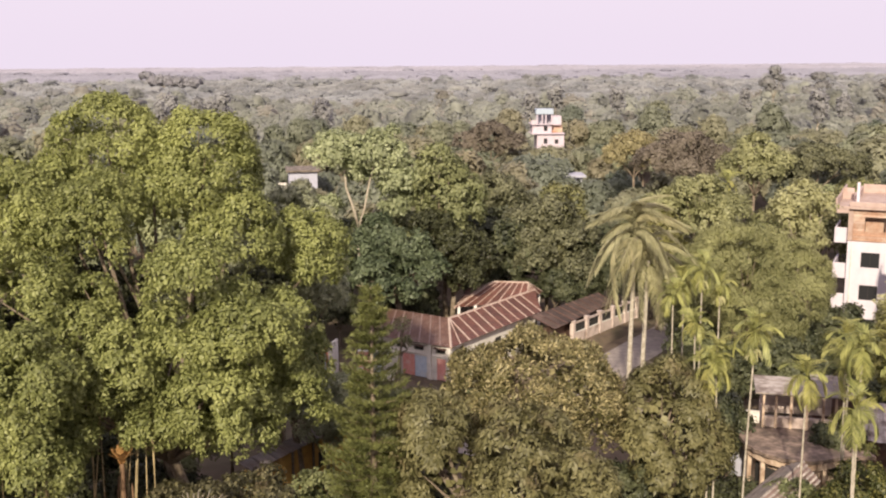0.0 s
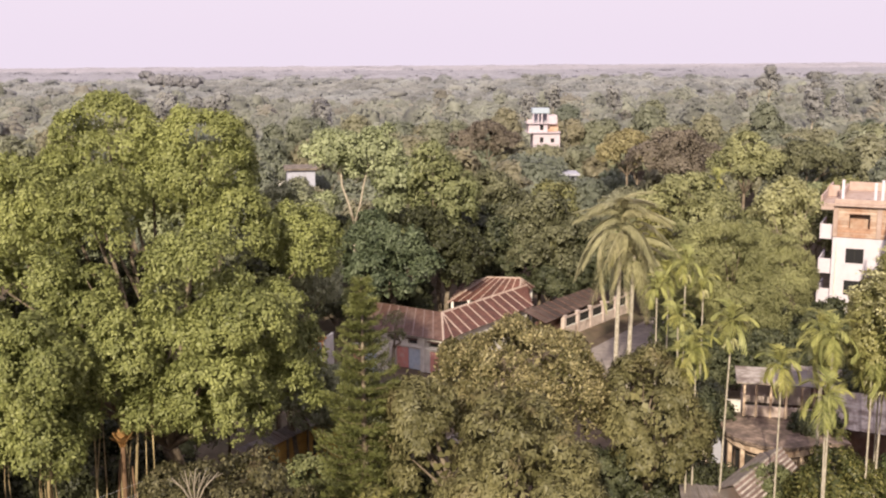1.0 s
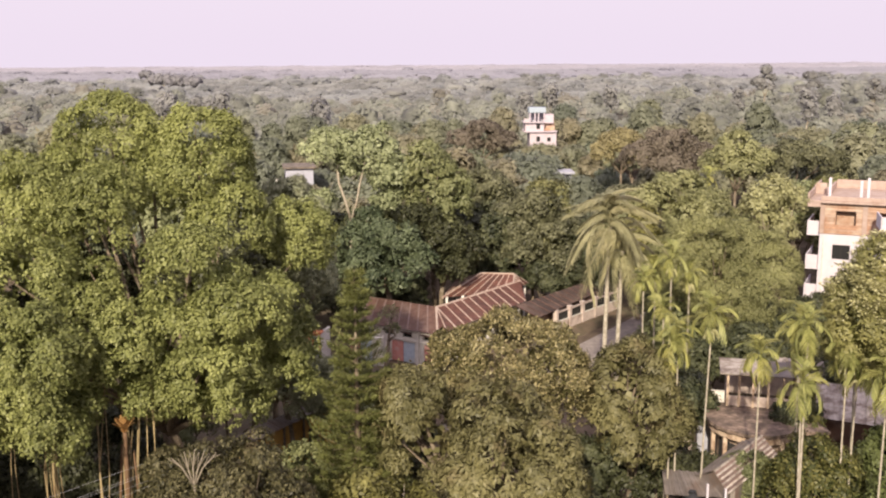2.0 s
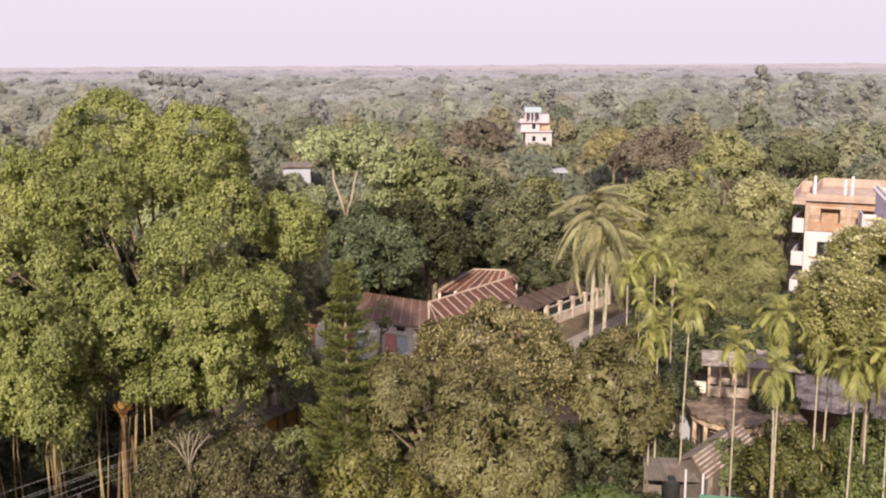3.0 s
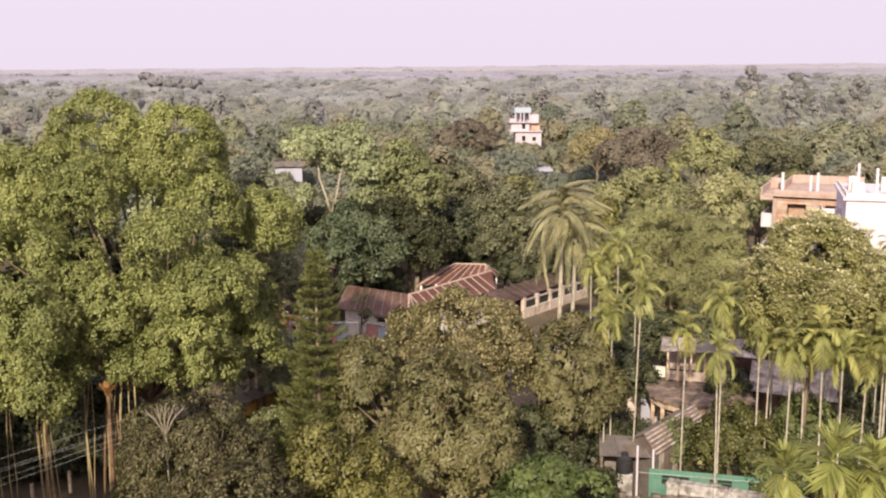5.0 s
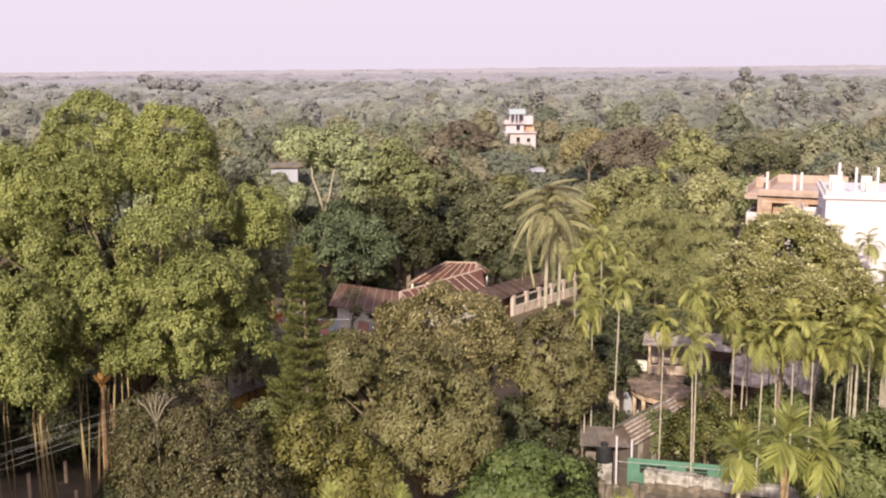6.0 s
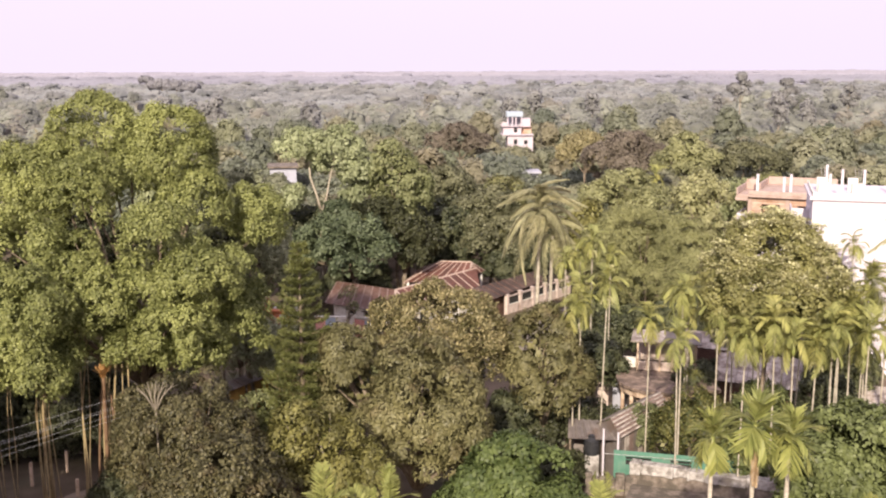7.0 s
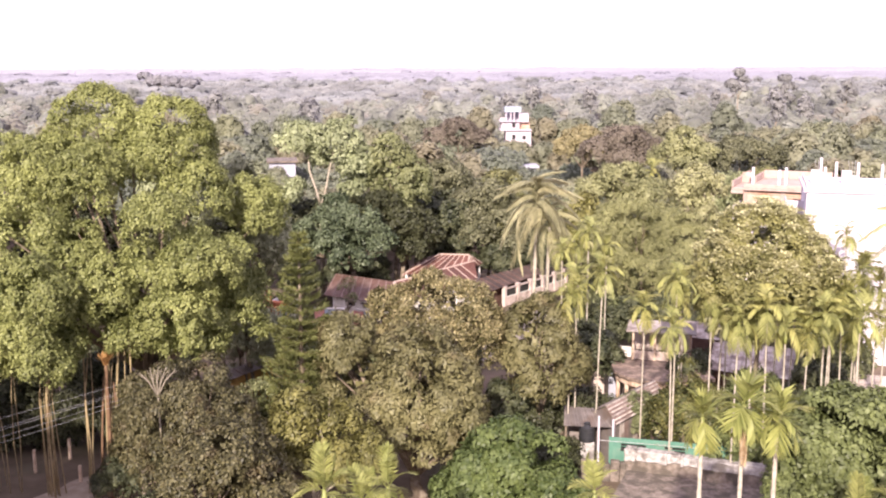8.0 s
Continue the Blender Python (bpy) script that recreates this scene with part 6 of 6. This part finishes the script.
def prototypes(clump, leaves, size, spot, corners, swap=None, **more):
    made = []
    for k, (_, lobes, mat, label, _) in enumerate(PROTO_KINDS):
        x, y = spot[k]
        t, _c = tree("broadleaf_tree", (x, y, GROUND), lobes, 0.22, (swap or {}).get(mat.name, mat), label, clump, leaves, size, 40 + k, group="trees of the woods", slim=0.6, twigs=1, bough=1.15, corners=corners, **more)
        made.append(t)
    return made


NEAR_PROTOS = prototypes(0.8, 9, 0.42, [(-14.0, 78.0), (11.6, 102.0), (-20.0, 90.0), (19.6, 92.6), (5.6, 101.4), (-24.0, 68.0)], 4, {WOODS.name: NEARWOODS}, jitter=0.32)
NEAR_SPOTS = [
    (0, -16.0, 96.0, 1.0), (2, -30.0, 84.0, 1.1), (4, -10.0, 101.0, 0.95), (1, -34.0, 96.0, 1.15), (0, -36.0, 70.0, 1.2), (5, -26.0, 102.0, 1.1), (5, -12.4, 66.0, 0.55),
    (4, -7.6, 100.4, 0.98), (0, -4.2, 101.6, 1.0), (5, -13.4, 93.0, 0.62), (4, 0.8, 103.6, 1.05), (4, 5.4, 102.6, 0.8), (4, 14.8, 103.0, 0.85), (2, 16.4, 106.0, 0.8), (5, 20.6, 107.0, 0.75), (1, 30.6, 99.0, 0.7), (0, 33.6, 106.0, 0.85), (2, 27.0, 91.0, 0.9), (3, 23.6, 87.0, 0.95),
    (0, 20.4, 81.0, 0.7), (4, 31.6, 80.0, 0.42), (4, 29.8, 74.0, 0.5), (0, 33.6, 62.0, 0.8), (2, 33.0, 76.4, 0.55), (0, 17.4, 70.4, 0.6), (4, 20.8, 70.0, 0.55), (4, 26.8, 63.6, 0.5), (4, 20.6, 49.8, 0.42),
    (4, 27.4, 77.0, 0.52), (0, 30.4, 72.0, 0.50), (4, 24.6, 69.6, 0.50), (4, 30.6, 78.6, 0.60), (0, 26.6, 81.4, 0.62), (4, 15.6, 59.4, 0.58), (1, 42.0, 104.0, 1.0), (2, 50.0, 98.0, 1.1), (0, 48.0, 84.0, 0.9), (5, 40.0, 108.0, 1.0), (5, -4.4, 57.5, 0.38), (5, -13.0, 60.0, 0.55), (4, -21.0, 56.5, 0.7), (0, -28.0, 57.0, 0.9), (4, -1.0, 58.4, 0.36), (4, 6.0, 60.0, 0.5),
    (4, 0.2, 33.2, 0.42), (0, 6.0, 31.4, 0.42), (4, -9.0, 31.0, 0.5), (0, 13.0, 31.0, 0.36), (4, 24.0, 33.6, 0.55), (4, 8.0, 46.6, 0.34), (4, 9.4, 51.2, 0.45), (0, 17.6, 50.6, 0.36), (4, 24.0, 48.8, 0.45), (4, 27.0, 47.6, 0.45), (4, 29.8, 52.4, 0.5), (4, 22.4, 57.0, 0.45), (0, 32.4, 56.4, 0.6), (4, 18.6, 68.6, 0.55), (4, 23.2, 69.4, 0.6), (4, -5.4, 93.0, 0.5), (4, -1.9, 93.6, 0.45), (4, -9.4, 90.0, 0.5), (4, 7.6, 98.8, 0.42), (4, 10.8, 98.4, 0.5), (4, 13.8, 99.8, 0.5), (4, 17.0, 101.2, 0.5), (4, 4.2, 100.0, 0.5), (4, 20.4, 99.4, 0.5), (5, -7.4, 68.0, 0.36), (4, -23.5, 53.5, 0.6), (4, -18.6, 55.6, 0.55), (5, -14.0, 55.0, 0.48), (0, -25.5, 58.0, 0.8), (4, -30.0, 50.0, 0.7), (4, -11.4, 44.8, 0.34), (4, -13.0, 41.0, 0.32), (4, -3.0, 53.6, 0.40), (0, 27.0, 30.0, 0.6),
]
for k, (kind, x, y, s) in enumerate(NEAR_SPOTS):
    copy_thing(NEAR_PROTOS[kind], pose(x, y, GROUND, 0, 0, k * 77) @ Matrix.Scale(s, 4))

# Unseen trees left of the view, added only to shade ground by the fig.
for k, (x, y, s) in enumerate(((-23.4, 34.0, 1.0), (-27.6, 38.0, 1.05), (-19.9, 29.0, 1.05), (-28.5, 31.0, 1.05))):
    copy_thing(NEAR_PROTOS[0], pose(x, y, GROUND, 0, 0, 50 * k) @ Matrix.Scale(s, 4))

# single trees that stand out beyond the houses
BROWNCROWN = foliage("dry_brown_leaves", (0.120, 0.100, 0.078), (0.185, 0.155, 0.120), (0.285, 0.245, 0.190), 0.34, patch=0.3)
TUFTED = foliage("tufted_light_leaves", (0.150, 0.160, 0.075), (0.260, 0.268, 0.128), (0.440, 0.435, 0.225), 0.36, patch=0.35)
OLIVETUFT = foliage("olive_tufted_leaves", (0.050, 0.055, 0.030), (0.105, 0.108, 0.058), (0.290, 0.288, 0.170), 0.34, patch=0.4)
TANTREE = foliage("tan_yellow_leaves", (0.220, 0.195, 0.100), (0.330, 0.290, 0.150), (0.460, 0.405, 0.225), 0.36, patch=0.3)
for k, (at, lobes, mat, label) in enumerate((
    ((30.4, 130.0), [(-3.4, 0, 12.0, 2.8, 2.4, 1.9), (0.2, 0, 13.4, 3.2, 2.6, 2.0), (3.6, 0.3, 12.2, 2.7, 2.4, 1.9), (0.4, -1.6, 11.4, 2.8, 2.0, 1.6)], BROWNCROWN, "wide brown-grey tree with pale bare limbs below"),
    ((35.7, 118.0), [(0, 0, 14.2, 2.2, 2.0, 1.6), (2.4, 0.2, 12.6, 2.0, 1.8, 1.4), (-2.2, 0, 12.6, 1.9, 1.8, 1.4), (0.4, -1.0, 11.6, 2.0, 1.6, 1.3)], TUFTED, "light green tree with tufted leaf heads"),
    ((43.4, 120.0), [(0, 0, 12.8, 3.0, 2.4, 1.8), (3.6, 0.2, 12.2, 2.6, 2.2, 1.7), (-2.8, 0, 11.6, 2.2, 2.0, 1.5)], OLIVETUFT, "broad olive tree with tufted leaf heads"),
    ((26.0, 104.0), [(0, 0, 10.9, 2.6, 2.2, 1.9), (2.9, 0, 9.6, 2.2, 2.0, 1.7), (-3.0, 0.2, 9.6, 2.3, 2.0, 1.8), (0.6, -1.4, 8.2, 2.6, 1.8, 1.6), (-1.8, -1.2, 11.3, 1.4, 1.4, 1.3)], TUFTED, "mid-green tree with layered rounded leaf heads"),
    ((10.2, 100.6), [(0.4, 0, 9.6, 2.4, 2.0, 1.9), (-2.4, 0, 8.2, 1.9, 1.8, 1.7), (2.8, 0, 7.6, 1.9, 1.8, 1.7), (0.8, -1.2, 6.6, 2.2, 1.7, 1.7), (-1.4, -1.0, 5.4, 1.9, 1.5, 1.5), (2.6, -1.0, 4.6, 1.8, 1.5, 1.5)], OLIVETUFT, "olive tree with pale young leaf tufts behind the roof"),
    ((26.0, 140.0), [(0, 0, 13.2, 2.6, 2.2, 1.7), (-2.0, 0, 11.8, 2.0, 1.8, 1.4), (2.2, 0, 11.4, 2.0, 1.8, 1.4)], TANTREE, "yellowish tan tree in new leaf"),
    ((5.6, 108.0), [(0, 0, 11.0, 2.4, 2.0, 1.8), (-2.4, 0, 9.8, 2.0, 1.8, 1.6), (2.2, 0, 9.4, 2.0, 1.8, 1.6)], OLIVETUFT, "olive tree with rounded tufts among others"),
    ((8.0, 168.0), [(0, 0, 12.6, 3.2, 2.6, 2.0), (-3.4, 0, 11.4, 2.8, 2.2, 1.8), (3.0, 0, 11.2, 2.6, 2.2, 1.7)], BROWNCROWN, "wide dry brown tree far off"),
)):
    tree("broadleaf_tree", (*at, GROUND), [(x, y, z - GROUND, a, b, c) for x, y, z, a, b, c in lobes], 0.2, mat, label, 0.62, 11, 0.36, 180 + k, PALEBARK if k == 0 else BARK, slim=0.5, bough=0.72, jitter=0.4, spray=1.0, heart=0.6, ragged=0.1, twigs=1)
for k, (x, y, top) in enumerate(((29.8, 108.0, 12.0),)):
    areca((x, y, GROUND), top, (0.1, 0.1), 10, 1.3, 200 + k, "far slender palm above the woods", thick=0.11)

# woods from a hundred to two hundred metres off, haze in their leaf colours
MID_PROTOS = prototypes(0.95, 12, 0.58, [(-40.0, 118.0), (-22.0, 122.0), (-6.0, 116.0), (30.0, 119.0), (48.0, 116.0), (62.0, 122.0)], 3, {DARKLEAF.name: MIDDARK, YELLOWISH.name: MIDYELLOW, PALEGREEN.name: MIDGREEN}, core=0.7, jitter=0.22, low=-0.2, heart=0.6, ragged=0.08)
rng = np.random.default_rng(77)
spots = [(30.4, 130.0), (35.7, 118.0), (43.4, 120.0), (26.0, 140.0), (8.0, 168.0), (-18.2, 141.5), (-23.6, 143.0), (17.6, 137.6), (18.6, 172.0), (23.6, 174.0), (13.4, 171.0), (17.0, 128.0), (-21.0, 141.0), (-27.6, 141.6), (-25.2, 136.0), (15.6, 138.6), (20.2, 138.4)]
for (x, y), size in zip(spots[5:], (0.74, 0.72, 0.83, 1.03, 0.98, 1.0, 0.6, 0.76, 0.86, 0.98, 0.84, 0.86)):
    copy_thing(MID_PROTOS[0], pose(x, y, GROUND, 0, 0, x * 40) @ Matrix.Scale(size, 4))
tries = 0
while len(spots) < 256 and tries < 9000:
    tries += 1
    y = 108 + 122 * rng.random() ** 0.8
    half = 0.47 * y + 12
    x = rng.uniform(-half, half) + 2
    if (15 < x < 22 and 137 < y < 150) or (-28 < x < -15 and 147 < y < 158) or (14 < x < 27 and 177 < y < 206):
        continue
    cap = 1.25
    if 21 < x < 48 and y < 142:
        cap = 0.82
    elif 11 < x < 22 and y < 140:
        cap = 0.62
    elif -31 < x < -12 and 120 < y < 150:
        cap = 0.84
    elif 9 < x < 27 and 150 < y < 196:
        cap = 0.84 if y < 176 else 0.66
    if any((x - a) ** 2 + (y - b) ** 2 < 6.3**2 for a, b in spots):
        continue
    spots.append((x, y))
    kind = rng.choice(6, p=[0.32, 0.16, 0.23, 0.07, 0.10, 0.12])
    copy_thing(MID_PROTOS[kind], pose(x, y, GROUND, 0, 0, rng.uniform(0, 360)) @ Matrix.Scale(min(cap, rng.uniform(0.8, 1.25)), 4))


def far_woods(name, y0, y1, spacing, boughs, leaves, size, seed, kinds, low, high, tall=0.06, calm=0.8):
    """Crowns without number: each a few rounded boughs overlaid with leaf clumps; every crown keeps to one of the tones."""
    rng = np.random.default_rng(seed)
    heaps = [([], [], [], []) for _ in kinds]
    bodies = [([], []) for _ in kinds]
    rows, cols = 4, 9
    shares = np.array([k[2] for k in kinds]) / sum(k[2] for k in kinds)
    y = y0
    while y < y1:
        half = 0.47 * y + 25
        n = int(2 * half / spacing)
        xs = np.linspace(-half, half, n) + rng.normal(0, spacing * 0.3, n)
        for x in xs:
            if 8 < x < 30 and y < 235:
                continue
            kind = rng.choice(len(kinds), p=shares)
            at, along, nor, length = heaps[kind]
            h = rng.uniform(low, high) * (1.35 if rng.random() < tall else 1.0) + 1.5 * math.sin(x * 0.021 + 1.7) * math.sin(y * 0.013)
            wide = spacing * rng.uniform(0.5, 0.9)
            deep = min(wide * 1.05, 5.5) if y0 < 400 else min(wide * 0.5, 3.6)
            c = np.array([x, y + rng.normal(0, spacing * 0.3), GROUND + h - deep])
            verts, faces = bodies[kind]
            base = len(verts)
            verts.append(c + [0, 0, deep * 0.66])
            for r in range(1, rows + 1):
                tilt = r / rows * 1.75
                for q in range(cols):
                    turn = (q + 0.5 * (r % 2)) / cols * 2 * math.pi
                    verts.append(c + np.array([math.sin(tilt) * math.cos(turn) * wide, math.sin(tilt) * math.sin(turn) * wide, math.cos(tilt) * deep]) * 0.7 * rng.uniform(0.75, 1.1))
            for q in range(cols):
                n2 = (q + 1) % cols
                faces.append((base, base + 1 + q, base + 1 + n2))
                for r in range(rows - 1):
                    a0, b0 = base + 1 + r * cols, base + 1 + (r + 1) * cols
                    faces.append((a0 + q, b0 + q, b0 + n2, a0 + n2))
            bd = unit(rng.normal(size=(boughs, 3)) + [0, -0.35, 0.35])
            bc = c + bd * [wide * 0.55, wide * 0.55, deep * 0.55] * rng.uniform(0.7, 1.1, (boughs, 1))
            k = np.repeat(np.arange(boughs), leaves)
            d = unit(rng.normal(size=(len(k), 3)) + bd[k] * 0.5 + [0, -0.3, 0.4])
            p = bc[k] + d * [wide * 0.5, wide * 0.5, deep * 0.5] * rng.uniform(0.8, 1.02, (len(k), 1))
            nn = unit(d * calm + np.array([0, -0.55, 0.75]) * (1 - calm) + rng.normal(size=d.shape) * 0.06)
            aa = rng.normal(size=d.shape) * [1.0, 1.0, 0.7 if y0 < 500 else 0.25]
            at.append(p)
            along.append(unit(aa - nn * (aa * nn).sum(1, keepdims=True)))
            nor.append(nn)
            length.append(size * rng.uniform(0.7, 1.3, len(k)))
        y += spacing * rng.uniform(0.75, 1.0)
    for (mat, label, _), (verts, faces) in zip(kinds, bodies):
        tagged(new(name, mesh_from(name, [tuple(v) for v in verts], faces, mat, True)), label + ", rounded crowns", "woods", kind="stuff")
    for (mat, label, _), (at, along, nor, length) in zip(kinds, heaps):
        length = np.concatenate(length)
        me = leaf_mesh(name, np.concatenate(at), np.concatenate(along), np.concatenate(nor), length, length * 0.85, mat, corners=3)
        tagged(new(name, me), label, "woods", kind="stuff")


# Each belt takes a paler leaf colour than the last, as painted haze.
far_woods("far_woods", 226, 430, 6.4, 6, 26, 0.9, 1, [(FARWOODS, "olive woods reaching over the plain, haze put into the colour", 0.5), (FARGREY, "grey-green woods reaching over the plain, haze put into the colour", 0.3), (FARTAN, "dry tan-tinged crowns among the woods, haze put into the colour", 0.13)], 7.0, 13.0, calm=0.35)
far_woods("far_woods", 432, 950, 11.0, 6, 22, 1.5, 2, [(PALEWOODS, "distant woods paled by haze put into the colour", 0.6), (PALEGREY, "grey distant woods paled by haze put into the colour", 0.4)], 8.6, 11.6, 0.06, calm=0.3)
far_woods("far_woods", 960, 2000, 26, 4, 20, 3.2, 3, [(RIMWOODS, "woods near the horizon, lilac-grey haze put into the colour", 1.0)], 9.0, 11.2, 0.04, calm=0.15)
far_woods("far_woods", 2010, 4600, 65, 4, 16, 6.0, 4, [(HORIZONWOODS, "palest woods at the horizon, haze put into the colour", 1.0)], 9.0, 11.5, 0.03, calm=0.12)

# tall single trees against the horizon, haze painted into their leaves
for k, (x, y, h, r) in enumerate(((85.3, 266.0, 23.2, 1.9), (109.0, 300.0, 21.4, 2.5), (124.0, 290.0, 19.4, 1.9))):
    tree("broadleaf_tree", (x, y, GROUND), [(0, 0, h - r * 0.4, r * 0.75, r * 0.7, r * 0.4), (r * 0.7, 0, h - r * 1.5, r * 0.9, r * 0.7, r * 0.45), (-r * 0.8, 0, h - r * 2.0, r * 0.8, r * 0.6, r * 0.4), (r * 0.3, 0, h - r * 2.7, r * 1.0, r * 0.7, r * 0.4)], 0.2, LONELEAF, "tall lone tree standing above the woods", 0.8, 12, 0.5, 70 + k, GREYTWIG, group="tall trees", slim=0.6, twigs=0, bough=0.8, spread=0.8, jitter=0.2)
tree("tree_clump", (-158.0, 600.0, GROUND), [(-12.0 + 4.6 * k, 0, 17.4 - 1.5 * (k % 2) - 0.35 * k + (1.2 if k == 0 else 0), 3.6 + 0.8 * (k % 3), 3.4, 2.2 + 0.5 * (k % 2)) for k in range(7)], 0.6, CLUMPLEAF, "clump of tall trees at the horizon, greyed by haze in the colour", 1.2, 12, 1.1, 75, GREYTWIG, slim=0.7, twigs=0, bough=1.3, jitter=0.15)
rng = np.random.default_rng(8)
for k in range(14):
    y = rng.uniform(230, 330)
    x = rng.uniform(-0.42, 0.40) * y
    h = rng.uniform(15, 18.5)
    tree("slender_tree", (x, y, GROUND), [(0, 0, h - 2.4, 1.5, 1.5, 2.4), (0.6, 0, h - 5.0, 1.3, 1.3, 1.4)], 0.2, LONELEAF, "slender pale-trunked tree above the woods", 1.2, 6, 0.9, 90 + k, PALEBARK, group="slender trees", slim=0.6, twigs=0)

# ---- wires and posts ----
for k, (da, db) in enumerate(((0.0, 0.0), (-0.55, -0.42), (-0.68, -0.52), (-1.12, -0.80), (-1.5, -1.05))):
    w = thing("overhead_wire", (0, 0, 0), "thin sagging overhead power wire", "wire", "overhead wires")
    a, b = Vector((-25.5, 23.7, 7.42 + da)), Vector((-11.1, 39.0, 7.88 + db))
    pts = [a.lerp(b, q / 12) - Vector((0, 0, 0.10 * 4 * (q / 12) * (1 - q / 12))) for q in range(13)]
    v, f = tube(pts, [0.0065] * 13, 4)
    child("strand", mesh_from("strand", v, f, WIRE), w)
for name, x, y, top in (("utility_pole", -11.0, 39.1, 7.95), ("utility_pole", -25.55, 23.65, 7.9)):
    h = thing(name, (x, y, GROUND), "concrete utility pole with steel cross arm", "utility pole", "utility poles")
    v, f = tube([(0, 0, 0), (0, 0, 4), (0, 0, top - GROUND)], [0.16, 0.13, 0.1], 8)
    child("pole", mesh_from("pole", v, f, CONCRETE), h)
    part("cross_arm", block((-0.45, 0.45, -0.05, 0.05, top - GROUND - 0.9, top - GROUND - 0.8)), BARK, h)
for x, y, top in ((-20.07, 47.0, 0.95), (-18.73, 49.2, 0.8), (-16.7, 45.3, 0.6)):
    h = thing("gate_post", (x, y, GROUND), "short stained cream-painted gate post", "post", "gate posts")
    part("shaft", block((-0.09, 0.09, -0.09, 0.09, 0, top - GROUND), bevel=0.02), CREAM, h)


def painted_wall():
    h = thing("painted_wall", (-6.9, 79.9, 0), "low wall with pink and pale blue painted panels", "wall", turn=-3)
    for k, (mat, lab) in enumerate(((PINKPAINT, "pink panel"), (BLUEPAINT, "pale blue panel"), (WHITEWASH, "whitewashed panel"))):
        part("panel", block((0.95 * k, 0.95 * k + 0.93, 0, 0.18, -0.7, 1.75)), mat, h, lab)
    part("coping", block((-0.05, 2.85, -0.06, 0.24, 1.76, 1.86)), WHITEWASH, h)
    part("step_wall", block((-0.2, 0.4, -1.6, -0.1, -0.7, 0.5)), WHITEWASH, h, "white end of a lower wall")


painted_wall()
for k in range(5):
    h = thing("roof_cable", (0, 0, 0), "dark cable strung beside the tin roof", "cable", "cables by the house")
    a, b = Vector((9.0, 84.0, 3.6 + 0.22 * k)), Vector((16.5, 92.0, 3.3 + 0.22 * k))
    pts = [a.lerp(b, q / 8) - Vector((0, 0, 0.25 * 4 * (q / 8) * (1 - q / 8))) for q in range(9)]
    v, f = tube(pts, [0.018] * 9, 4)
    child("strand", mesh_from("strand", v, f, BLACKPLASTIC), h)
